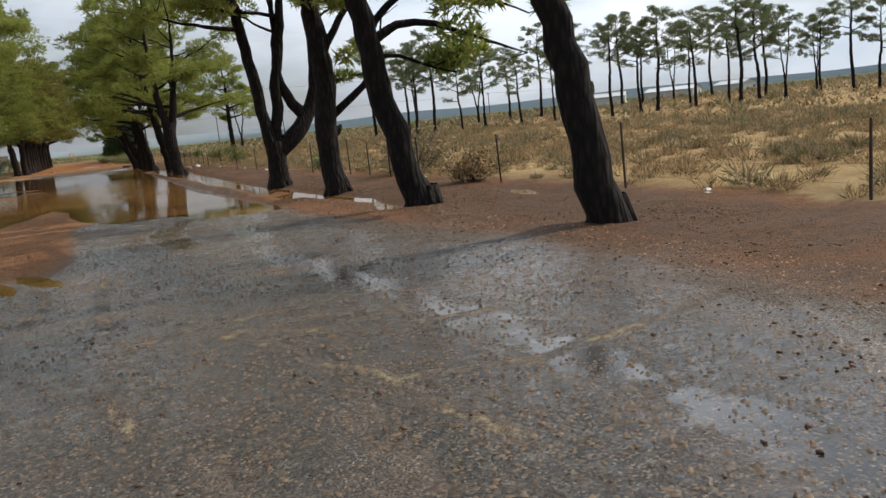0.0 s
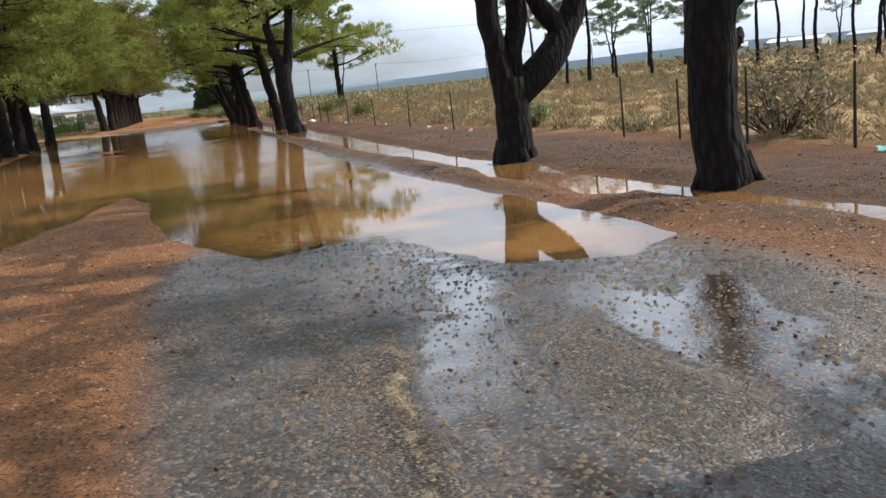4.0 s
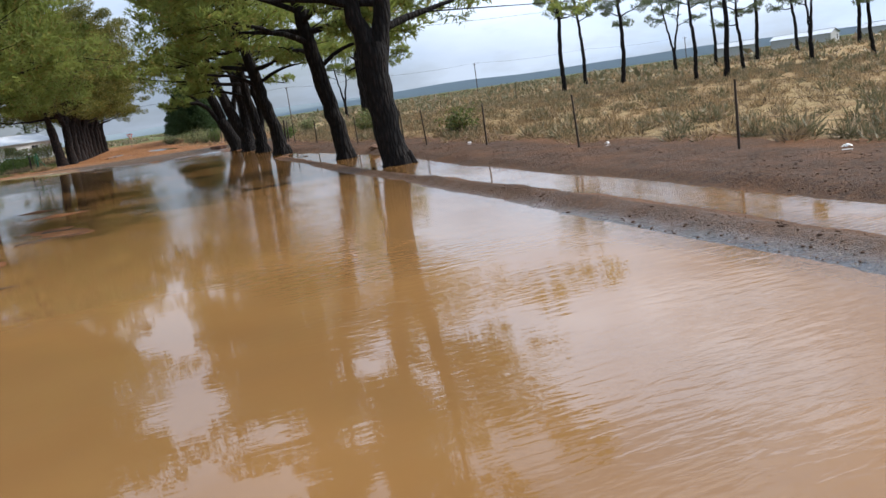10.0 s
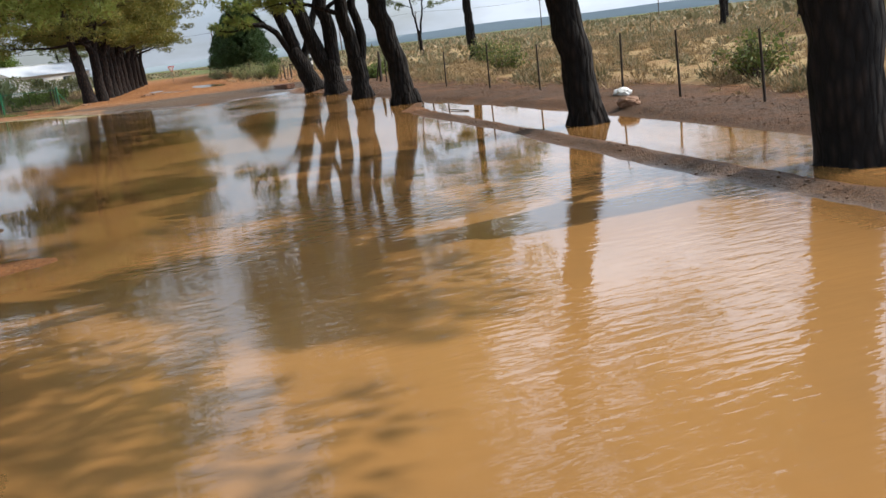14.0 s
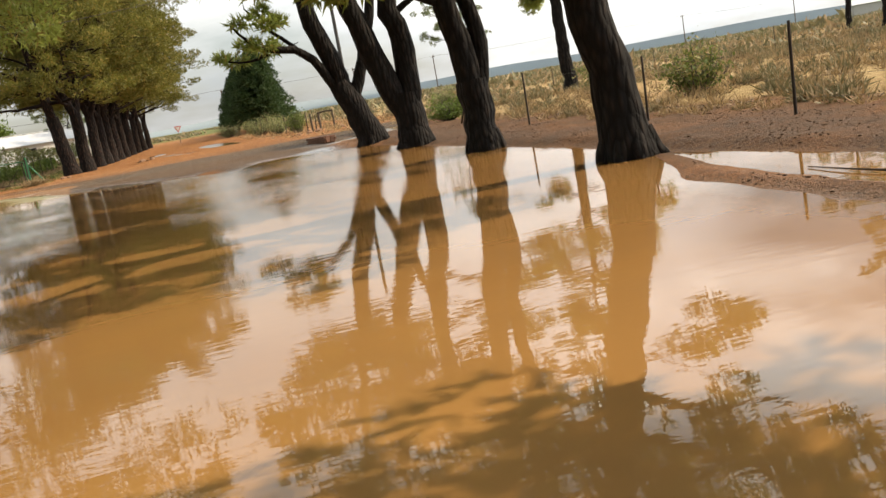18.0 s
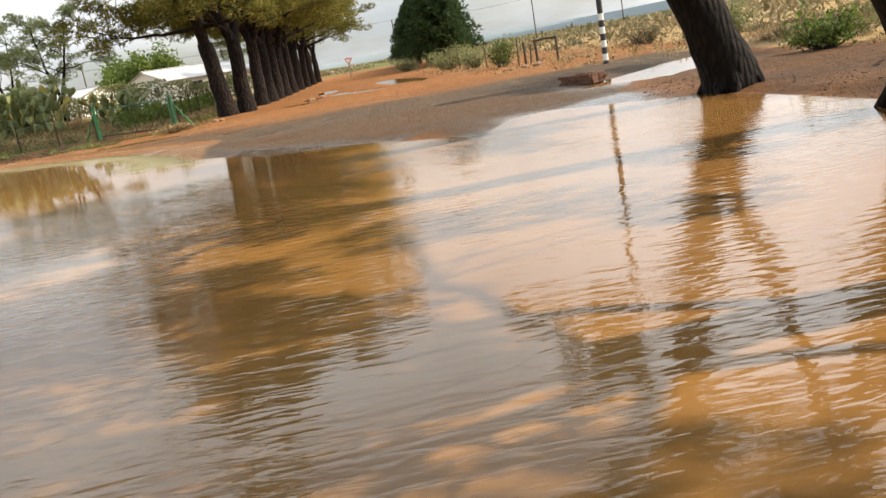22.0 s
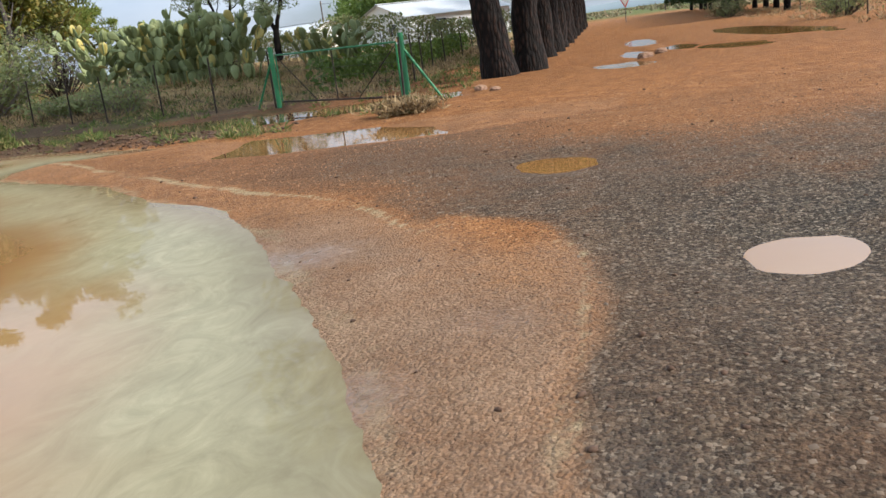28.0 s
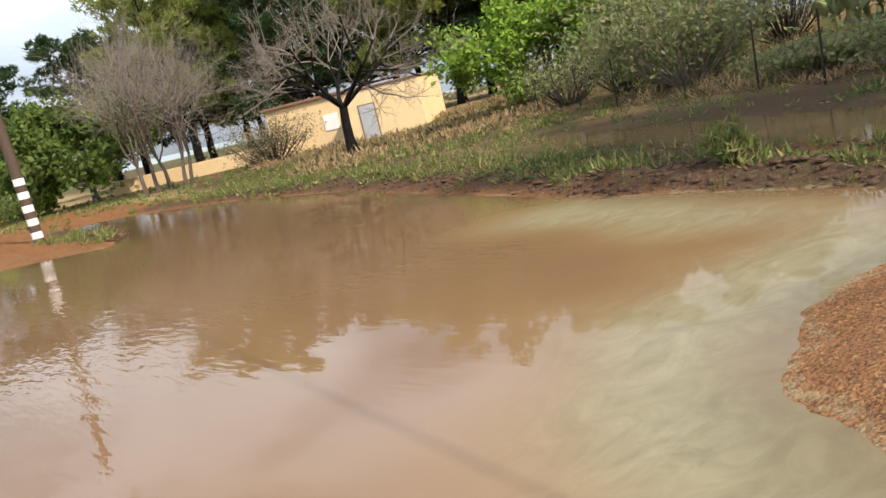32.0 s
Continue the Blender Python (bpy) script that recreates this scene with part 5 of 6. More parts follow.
def green_gate():
    a, b = np.array([-10.6, 105.85, 0.0]), np.array([-6.95, 103.4, 0.0])
    g = thing("farm_gate", a[0], a[1], 0, 0, "closed wire farm gate between green steel posts", "gate")
    rng = np.random.RandomState(9)
    za, zb = ground_z(a[0], a[1]), ground_z(b[0], b[1])
    d = (b - a) / np.linalg.norm(b - a)
    pa, pb = np.array([0, 0, za]), b - a + np.array([0, 0, zb])

    def bar(name, p, q, r, mat=M_GREEN, sides=8):
        t = Tubes(rng)
        t.add([p, (np.asarray(p) + q) / 2, q], [r, r, r], sides)
        t.build(name, mat, g)

    up = np.array([0, 0, 1.0])
    bar("gate_post", pa - up * 0.2, pa + up * 1.42, 0.062)
    bar("gate_post", pb - up * 0.2, pb + up * 1.42, 0.062)
    bar("stay", pa - d * 0.85, pa + up * 1.15, 0.028)
    bar("stay", pb + d * 0.8 + np.array([0.1, 0.3, 0]), pb + up * 1.15, 0.028)
    qa, qb = pa + d * 0.16, pb - d * 0.16
    bar("top_rail", qa + up * 1.22, qb + up * 1.25, 0.02)
    bar("bottom_rail", qa + up * 0.14, qb + up * 0.16, 0.02, M_STEEL)
    bar("stile", qa + up * 0.14, qa + up * 1.22, 0.02)
    bar("stile", qb + up * 0.16, qb + up * 1.25, 0.02)
    mid = (qa + qb) / 2
    bar("upright", mid + up * 0.15, mid + up * 1.23, 0.014, M_STEEL)
    bar("brace", qa + up * 1.2, mid + up * 0.15 - d * 0.7, 0.011, M_STEEL)
    bar("brace", qb + up * 1.22, mid + up * 0.15 + d * 0.7, 0.011, M_STEEL)
    for k in range(5):
        h = 0.3 + 0.18 * k
        bar("wire", qa + up * h, qb + up * (h + 0.02), 0.003, M_WIRE, 3)


green_gate()

# ---- poles ----


def banded_pole(x, y, height, r, bands, dark, plain_mat, label, lean=(0.0, 0.0), step=0.21):
    p = thing("utility_pole", x, y, ground_z(x, y) - 0.1, 0, label, "pole", "banded poles")
    rng = np.random.RandomState(int(abs(x) * 10))
    at = lambda z: np.array([lean[0] * z, lean[1] * z, z])
    t = Tubes(rng)
    t.add([at(-0.4), at(0.12), at(0.2)], [r, r, r], 14)
    t.build("foot", plain_mat, p)
    for k in range(bands):
        t = Tubes(rng)
        a = 0.2 + k * step
        t.add([at(a), at(a + step / 2), at(a + step)], [r * 1.004] * 3, 14)
        t.build("band", M_WHITE if k % 2 == 0 else dark, p, "white painted band" if k % 2 == 0 else "dark painted band")
    t = Tubes(rng)
    zs = np.linspace(0.2 + bands * step, height, 8)
    t.add([at(z) for z in zs], np.linspace(r, r * 0.78, 8), 14)
    t.build("shaft", plain_mat, p)
    return p


banded_pole(7.85, 94.8, 7.5, 0.085, 8, M_BLACK, M_BLACK, "black pole with white bands at its foot beside the flooded junction", (0.0, 0.0), 0.2)
banded_pole(-37.4, 100.0, 7.5, 0.16, 9, M_POLE, M_POLE, "brown timber pole with white bands on a mud island", (0.0, -0.02), 0.2)


def line_pole(x, y, height, turn):
    p = thing("power_pole", x, y, ground_z(x, y) - 0.2, turn, "distant timber power pole with a crossarm", "pole", "power poles")
    t = Tubes(np.random.RandomState(2))
    t.add([(0, 0, 0), (0, 0, height / 2), (0, 0, height)], [0.13, 0.12, 0.1], 8)
    t.build("shaft", M_POLE, p)
    bm = bmesh.new()
    box(bm, (1.7, 0.1, 0.12), (0, 0, height - 0.35), bevel=0.01)
    part("crossarm", bm, M_POLE, p)
    for k in (-0.75, 0.0, 0.75):
        bm = bmesh.new()
        bmesh.ops.create_cone(bm, cap_ends=True, segments=8, radius1=0.05, radius2=0.03, depth=0.16, matrix=pose(k, 0, height - 0.21))
        part("insulator", bm, M_WHITE, p)
    return p


LINE = [(-46, 228), (9.2, 235), (37, 240), (56, 244), (90, 250), (128, 258), (170, 268)]
for px, py in LINE:
    line_pole(px, py, 8.2, 98)
for k, off in enumerate((-0.75, 0.0, 0.75)):
    t = Tubes(np.random.RandomState(k))
    pts = []
    for (ax, ay), (bx, by) in zip(LINE[:-1], LINE[1:]):
        for f in np.linspace(0, 1, 9)[:-1]:
            pts.append((ax + (bx - ax) * f, ay + (by - ay) * f + off, 8.1 - 2.4 * f * (1 - f)))
    t.add(pts, np.full(len(pts), 0.012), 3)
    w = t.build("power_line", M_WIRE, None)
    tagged(w, "thin power line slung between timber poles", "cable", "power lines")
t = Tubes(np.random.RandomState(8))
t.add([(x, 100.0 + (x + 37.4) * -0.11, 7.2 - 1.0 * math.sin(math.pi * (x + 37.4) / 45.3) if x < 7.9 else 7.2 - 0.6 * math.sin(math.pi * (x - 7.9) / 45)) for x in np.linspace(-37.4, 52, 40)], np.full(40, 0.012), 3)
tagged(t.build("telephone_line", M_WIRE, None), "thin cable slung over the junction", "cable")

# ---- road sign, dead trunk and straw ----


def give_way_sign(x, y, turn):
    sg = thing("road_sign", x, y, ground_z(x, y), turn, "small white triangular road sign with red border on a post", "sign")
    t = Tubes(np.random.RandomState(5))
    t.add([(0, 0, -0.2), (0, 0, 0.9), (0, 0, 2.1)], [0.035, 0.035, 0.035], 8)
    t.build("post", M_WIRE, sg)
    for name, half, y_at, mat in (("border", 0.45, -0.05, M_RED), ("panel", 0.3, -0.064, M_WHITE)):
        bm = bmesh.new()
        zc = 1.75
        tri = [bm.verts.new((sx * half, y_at, zc + sz * half)) for sx, sz in ((-1, 0.6), (1, 0.6), (0, -1.13))]
        f = bm.faces.new(tri)
        ext = bmesh.ops.extrude_face_region(bm, geom=[f])
        bmesh.ops.translate(bm, vec=(0, 0.012, 0), verts=[v for v in ext["geom"] if isinstance(v, bmesh.types.BMVert)])
        bmesh.ops.recalc_face_normals(bm, faces=bm.faces)
        part(name, bm, mat, sg)


give_way_sign(0.0, 165.6, 10)
dead = thing("dead_trunk", -24.7, 116.5, ground_z(-24.7, 116.5) - 0.1, 0, "bare broken grey trunk standing among the garden bushes", "dead tree")
t = Tubes(np.random.RandomState(21))
t.add(bezier((0, 0, 0), (0.25, 0, 2.4), (-0.15, 0, 4.9), 12), np.linspace(0.15, 0.05, 12), 8, 0.1)
t.build("trunk", M_TWIG_DARK, dead)
for k in range(4):
    t = Tubes(np.random.RandomState(30 + k))
    a = k * 1.7
    t.add(bezier((0.1, 0, 2.6 + 0.5 * k), (0.1 + 0.4 * math.cos(a), 0.4 * math.sin(a), 2.9 + 0.5 * k), (0.05 + 0.8 * math.cos(a), 0.8 * math.sin(a), 3.5 + 0.5 * k), 6), np.linspace(0.05, 0.015, 6), 6, 0.1)
    t.build("limb", M_TWIG_DARK, dead)

# ---- the brick box and the timber frame by the junction ----


def brick_box():
    b = thing("brick_pit", 5.35, 88.25, ground_z(5.35, 88.25), -52, "low mud-stained brick inspection pit at the edge of the flood", "brick pit")
    bm = bmesh.new()
    box(bm, (0.8, 0.5, 0.24), (0, 0, 0.06), bevel=0.01)
    part("core", bm, M_CLOD, b)
    src = bmesh.new()
    box(src, (0.215, 0.1, 0.068), (0, 0, 0), bevel=0.006)
    me = bpy.data.meshes.new("brick")
    src.to_mesh(me)
    src.free()
    me.materials.append(M_BRICK)
    rng = np.random.RandomState(4)
    for row in range(3):
        for side in (-1, 1):
            for k in range(4):
                o = new("brick", me)
                o.parent = b
                o.matrix_basis = pose((k - 1.5) * 0.225 + (0.04 if row % 2 else -0.03), side * 0.25, 0.03 + row * 0.077, rng.normal() * 1.5, rng.normal() * 1.5, rng.normal() * 2.5)
        for side in (-1, 1):
            for k in range(2):
                o = new("brick", me)
                o.parent = b
                o.matrix_basis = pose(side * 0.4, (k - 0.5) * 0.24, 0.03 + row * 0.077, 0, 0, 90 + rng.normal() * 2)


brick_box()


def timber_frame():
    f = thing("timber_frame", 7.85, 104.7, ground_z(7.85, 104.7), 0, "weathered timber gate frame with a log across the top", "gate frame")
    rng = np.random.RandomState(12)
    for name, pts, r in (("post", [(0, 0, -0.2), (0.01, 0, 0.4), (0, 0.01, 1.0)], 0.06), ("post", [(0.55, -1.4, -0.2), (0.56, -1.4, 0.4), (0.55, -1.4, 1.02)], 0.055),
                         ("top_log", [(-0.02, 0.05, 0.93), (0.27, -0.7, 0.99), (0.57, -1.45, 0.96)], 0.045), ("post", [(-0.35, 0.7, -0.2), (-0.35, 0.7, 0.4), (-0.36, 0.7, 0.98)], 0.05),
                         ("post", [(-0.2, 0.45, -0.2), (-0.15, 0.45, 0.4), (-0.12, 0.45, 0.86)], 0.03)):
        t = Tubes(rng)
        t.add(pts, [r, r * 0.97, r * 0.9], 9, 0.08)
        t.build(name, M_TIMBER, f)


timber_frame()
fence_run("scrub_fence", [(7.3, 106), (6.6, 110.5), (6.3, 115), (6.4, 119.5), (6.6, 124), (7, 129), (7.4, 134), (7.9, 140)], 1.1, (0.3, 0.6, 0.9), M_TIMBER, "old wire fence on crooked timber posts", 14, 0.03)
fence_run("field_fence", [(9.6, 101), (14, 99.5), (19, 98), (24, 96.6), (30, 95), (36, 93.5)], 1.1, (0.3, 0.6, 0.9), M_STEEL, "wire fence crossing the scrubby veld", 15, 0.024)

# ---- house, hedge and garden ----


def house(x, y, turn, w, ln, eave, ridge, wall, roof, label, windows, doors=(), name="house"):
    h = thing(name, x, y, ground_z(x, y), turn, label, "house")
    t = 0.22
    for sx in (-1, 1):
        bm = bmesh.new()
        box(bm, (t, ln - 0.02, eave), (sx * (w / 2 - t / 2), 0, eave / 2), bevel=0.01)
        part("wall", bm, wall, h)
    for sy in (-1, 1):
        bm = bmesh.new()
        y0 = sy * (ln / 2)
        front = [bm.verts.new(c) for c in ((-w / 2, y0, 0), (w / 2, y0, 0), (w / 2, y0, eave), (0, y0, ridge), (-w / 2, y0, eave))]
        face = bm.faces.new(front)
        ext = bmesh.ops.extrude_face_region(bm, geom=[face])
        bmesh.ops.translate(bm, vec=(0, -sy * t, 0), verts=[v for v in ext["geom"] if isinstance(v, bmesh.types.BMVert)])
        bmesh.ops.recalc_face_normals(bm, faces=bm.faces)
        part("gable_wall", bm, wall, h)
    slope = math.atan2(ridge - eave, w / 2)
    run = math.hypot(ridge - eave, w / 2) + 0.35
    for sx in (-1, 1):
        n = int((ln + 0.6) / 0.09)
        ys_ = np.linspace(-(ln + 0.6) / 2, (ln + 0.6) / 2, n)
        zz = 0.02 * np.sin(ys_ * 2 * np.pi / 0.36)
        v = []
        for s_ in (0, run):
            for yy, dz in zip(ys_, zz):
                v.append((sx * s_ * math.cos(slope), yy, ridge + 0.06 - s_ * math.sin(slope) + dz))
        v = np.array(v)
        i = np.arange(n - 1)
        q = np.stack([i, i + 1, i + n + 1, i + n], 1)
        vv = np.concatenate([v, v + np.array([0, 0, -0.03])])
        from_arrays("roof", vv, [np.concatenate([q, q[:, ::-1] + 2 * n])], roof, h)
    bm = bmesh.new()
    box(bm, (0.3, ln + 0.62, 0.05), (0, 0, ridge + 0.1), bevel=0.01)
    part("ridge_cap", bm, roof, h)
    for face_, off, zc, ww, hh in windows:
        fr = bmesh.new()
        size, at = ((ww + 0.12, 0.08, hh + 0.12), (off, -ln / 2 - 0.02, zc)) if face_ == "front" else ((0.08, ww + 0.12, hh + 0.12), (w / 2 + 0.02, off, zc))
        box(fr, size, at, bevel=0.008)
        win = part("window", fr, M_WHITE, h)
        for sgn in (-0.5, 0.5):
            gl = bmesh.new()
            size, at = ((ww / 2 - 0.06, 0.03, hh - 0.04), (off + sgn * ww / 2, -ln / 2 - 0.055, zc)) if face_ == "front" else ((0.03, ww / 2 - 0.06, hh - 0.04), (w / 2 + 0.055, off + sgn * ww / 2, zc))
            box(gl, size, at)
            part("pane", gl, M_GLASS, win)
    for off, ww, hh, mat in doors:
        dr = bmesh.new()
        box(dr, (ww, 0.08, hh), (off, -ln / 2 - 0.03, hh / 2), bevel=0.01)
        part("door", dr, mat, h)
    return h


house(-16.7, 164.6, -40, 7.0, 12, 2.4, 3.6, M_WALL_WHITE, M_ROOF, "white farmhouse with a grey corrugated roof behind a hedge", (("front", 1.6, 1.4, 0.9, 1.0), ("side", -2.5, 1.5, 1.6, 0.9), ("side", 2.0, 1.5, 1.2, 0.9)))
house(-33, 176, 60, 6, 9, 2.3, 3.2, M_WALL_WHITE, M_ROOF, "long white shed with a low grey roof", (("side", 0.0, 1.4, 1.2, 0.8),), name="shed")
for hx, hy, ht, hw, hl in ((168, 214, 30, 7, 15), (176, 196, 10, 7, 10), (140, 206, 50, 6, 9)):
    house(hx, hy, ht, hw, hl, 2.5, 3.5, M_WALL_GREY, M_ROOF, "far-off grey farm building with a low pitched roof", (("front", 1.5, 1.4, 1.0, 1.0), ("side", -2, 1.4, 1.2, 1.0), ("side", 2, 1.4, 1.2, 1.0)), name="farm_building")


def ochre_hut():
    gz = ground_z(-50, 122)
    h = thing("outbuilding", -48.4, 119.6, gz - 0.2, 35, "ochre plastered outbuilding with a grey door and flat roof", "outbuilding")
    for name, size, at, mat in (("wall", (4.2, 3.6, 2.75), (0.6, 1.9, 1.37), M_WALL_OCHRE), ("wall", (5.4, 3.6, 2.95), (-4.9, 4.2, 1.45), M_WALL_OCHRE),
                                ("roof", (4.4, 3.8, 0.09), (0.6, 1.9, 2.8), M_ROCK), ("roof", (5.7, 4.0, 0.1), (-4.9, 4.2, 3.0), M_ROCK),
                                ("wall", (12, 0.25, 1.0), (-14.5, 4.0, 0.5), M_WALL_OCHRE)):
        bm = bmesh.new()
        box(bm, size, at, bevel=0.02)
        part(name, bm, mat, h)
    for name, size, at, mat in (("door", (0.85, 0.07, 1.85), (-0.4, 0.08, 1.0), M_ROOF), ("door_frame", (1.0, 0.05, 1.98), (-0.4, 0.085, 1.0), M_ROCK), ("window", (0.9, 0.06, 0.9), (-3.6, 2.38, 1.5), M_WHITE), ("roof_fascia", (5.7, 0.05, 0.14), (-4.9, 2.22, 2.98), M_ROCK)):
        bm = bmesh.new()
        box(bm, size, at, bevel=0.006)
        part(name, bm, mat, h)


ochre_hut()


def hedge(x0, y0, x1, y1, h, w, seed, label, leaf, n):
    rng = np.random.RandomState(seed)
    hd = thing("hedge", x0, y0, 0, 0, label, "hedge")
    f = rng.uniform(0, 1, n)
    wobble = 0.75 + 0.5 * (vnoise(f * 9, f * 0 + seed, 1.0) + 0.5)
    ang, rr = rng.uniform(0, 6.283, n), np.sqrt(rng.uniform(0.25, 1, n))
    cx = (x1 - x0) * f + np.cos(ang) * rr * w * 0.5
    cy = (y1 - y0) * f + np.sin(ang) * rr * w * 0.5
    gz = ground_z((x0 + x1) / 2, (y0 + y1) / 2)
    cz = gz + np.abs(rng.uniform(0, 1, n)) ** 0.6 * h * wobble
    q = leaf_quads(rng, np.stack([cx, cy, cz], -1), 0.1)
    from_arrays("foliage", q, [np.arange(len(q)).reshape(-1, 4)], leaf, hd)
    t = Tubes(rng)
    for k in range(26):
        g = rng.uniform(0, 1)
        p = np.array([(x1 - x0) * g, (y1 - y0) * g, gz - 0.05])
        t.add([p, p + np.array([0, 0, h * 0.4]), p + np.append(rng.normal(size=2) * 0.2, h * 0.8)], [0.03, 0.025, 0.01], 5)
    tagged(t.build("stem_tangle", M_TWIG_DARK, hd), kind="stuff")


hedge(-33, 136, -14.5, 138, 2.0, 1.8, 3, "clipped olive-green hedge along the garden", M_LEAF_OLIVE, 9000)
hedge(-14, 139, -8.2, 141, 2.1, 1.6, 4, "loose green hedge beside the farmhouse", M_LEAF_OLIVE, 4000)
hedge(-10.3, 108.5, -9.6, 131, 0.9, 0.8, 8, "low scrubby green growth along the fence", M_LEAF, 3500)


def cactus(x, y, seed, w, h, pads, label, name="prickly_pear", bases=26):
    """A thicket of flat oval pads growing out of one another."""
    rng = np.random.RandomState(seed)
    c = thing(name, x, y, ground_z(x, y) - 0.05, 0, label, "cactus")
    src = bmesh.new()
    bmesh.ops.create_icosphere(src, subdivisions=2, radius=1.0)
    for v in src.verts:
        v.co = Vector((v.co.x * 0.135 * (1.0 + 0.3 * v.co.z), v.co.y * 0.028, (v.co.z + 1) * 0.23))
    meshes = []
    for mat in (M_CACTUS, M_CACTUS_DRY):
        me = bpy.data.meshes.new("pad")
        src.to_mesh(me)
        for p in me.polygons:
            p.use_smooth = True
        me.materials.append(mat)
        meshes.append(me)
    src.free()
    tips = []
    for k in range(bases):
        a, r = rng.uniform(0, 6.283), w * 0.5 * math.sqrt(rng.uniform(0, 1))
        tips.append(Matrix.Translation((math.cos(a) * r, math.sin(a) * r * 0.6, 0.0)) @ pose(0, 0, 0, rng.normal() * 8, rng.normal() * 10, rng.uniform(0, 360)) @ Matrix.Scale(1.25, 4))
    placed = []
    while tips and len(placed) < 900:
        m = tips.pop(0)
        placed.append(m)
        if m.translation.z < h * rng.uniform(0.7, 1.0) - 0.3:
            for q in range(1 if rng.uniform() < 0.72 else 2):
                tips.append(m @ Matrix.Translation((rng.normal() * 0.05, 0, 0.43)) @ pose(0, 0, 0, rng.normal() * 12, rng.normal() * 17, rng.normal() * 60) @ Matrix.Scale(rng.uniform(0.94, 1.0), 4))
    placed.sort(key=lambda m: m.translation.y)
    for m in placed[:pads]:
        o = new("pad", meshes[1 if rng.uniform() < 0.16 else 0])
        o.parent, o.matrix_basis = c, m
    rest = placed[pads:]
    if rest:
        me = meshes[0]
        co = np.array([v.co[:] for v in me.vertices])
        tri = np.array([p.vertices[:] for p in me.polygons])
        vs = np.concatenate([(np.c_[co, np.ones(len(co))] @ np.array(m).T)[:, :3] for m in rest])
        fs = np.concatenate([tri + k * len(co) for k in range(len(rest))])
        tagged(from_arrays("pads_behind", vs, [fs], M_CACTUS, c, "", True), kind="stuff")


cactus(-19.0, 118.2, 5, 7.4, 3.0, 290, "tall prickly pear thicket with grey-green and yellow pads", bases=95)
cactus(-26, 134, 6, 5, 1.8, 90, "grey prickly pear clump standing in the garden")
cactus(-13.6, 121.5, 7, 2.6, 1.5, 80, "small grey cactus clump beside the tall thicket")

shrub("willow_bush", -24.4, 113.9, 5.4, 3.5, 21, "large grey-green willowy bush beside the fence", M_LEAF_OLIVE, M_TWIG, 60, 7500, 0.085)
shrub("willow_bush", -19.6, 111.6, 2.6, 0.8, 22, "grey-green willowy bush growing through the fence", M_LEAF_OLIVE, M_TWIG, 34, 2600, 0.075)
shrub("willow_bush", -17.0, 110.2, 2.4, 1.1, 28, "low olive bush against the fence", M_LEAF_OLIVE, M_TWIG, 26, 1500, 0.06)
shrub("thicket", -30.2, 115.2, 3.6, 2.5, 23, "tangled half-bare shrub with grey leaves", M_LEAF_OLIVE, M_TWIG_DARK, 50, 1500, 0.06)
shrub("thicket", -27.6, 115.0, 3.0, 2.2, 29, "tangled half-bare shrub with dull green leaves", M_LEAF_OLIVE, M_TWIG_DARK, 44, 1600, 0.06)
shrub("bare_bush", -24.2, 118.3, 3.4, 3.0, 24, "bare dark thorn bush with twisted twigs", M_TWIG_DARK, M_TWIG_DARK, 70, 300, 0.05)
broad_tree("green_tree", -34.8, 118.2, 5.0, 0.12, 5.0, 25, "bright lime-green young tree in fresh leaf", M_LEAF_LIME, M_TWIG_DARK, 9000, 0.12, 0.2, 3)
broad_tree("bare_tree", -38.6, 111.9, 7.0, 0.2, 7.0, 26, "bare spreading tree with dense grey twigs", M_LEAF_OLIVE, M_BARK, 0, 0.1, 0.26, 5, M_TWIG)
for k, (px, py, hh) in enumerate(((-50.5, 107.6, 8), (-52.2, 108.8, 8.6), (-51.2, 110.2, 7.6), (-53.5, 109.8, 8.2), (-49.4, 109.2, 6.8))):
    broad_tree("poplar", px, py, hh, 0.1, 2.2, 70 + k, "slim leafless poplar with pale grey twigs", M_TWIG, M_BARK_GREY, 0, 0.1, 0.18, 4, M_TWIG, up=0.85)
broad_tree("green_tree", -31.8, 119.8, 5.2, 0.1, 4.4, 36, "bright yellow-green young tree beside the lime one", M_LEAF_LIME, M_TWIG_DARK, 8000, 0.12, 0.2, 3)
broad_tree("yellow_tree", -33.0, 126.0, 8.2, 0.18, 6.0, 37, "tall yellow-green tree behind the garden bushes", M_NEEDLE_GOLD, M_TWIG_DARK, 14000, 0.16, 0.16, 3)
shrub("thorn_bush", -50.0, 114.2, 5.0, 2.9, 27, "spreading olive-brown thorn bush", M_SCRUB, M_TWIG_DARK, 70, 4200, 0.06)
broad_tree("leafy_tree", -62.5, 108.6, 8.0, 0.22, 8, 31, "full green broad-leaved tree", M_LEAF, M_BARK_GREY, 16000, 0.2, 0.12, 3)
broad_tree("leafy_tree", -66, 105.2, 4.2, 0.14, 6, 32, "low yellow-green broad-leaved tree", M_LEAF_LIME, M_BARK_GREY, 7000, 0.17, 0.1, 3)
broad_tree("leafy_tree", -25.5, 182, 8.4, 0.3, 10, 33, "round yellow-green tree behind the farmhouse", M_LEAF, M_BARK, 15000, 0.22, 0.15, 3)
shrub("garden_bush", -61, 103.9, 3.2, 1.8, 34, "dull green garden bush", M_LEAF, M_TWIG, 30, 2200, 0.09)
shrub("garden_bush", -33, 122.5, 5, 2.6, 35, "dull olive garden bush behind the fence", M_LEAF_OLIVE, M_TWIG, 40, 3600, 0.09)
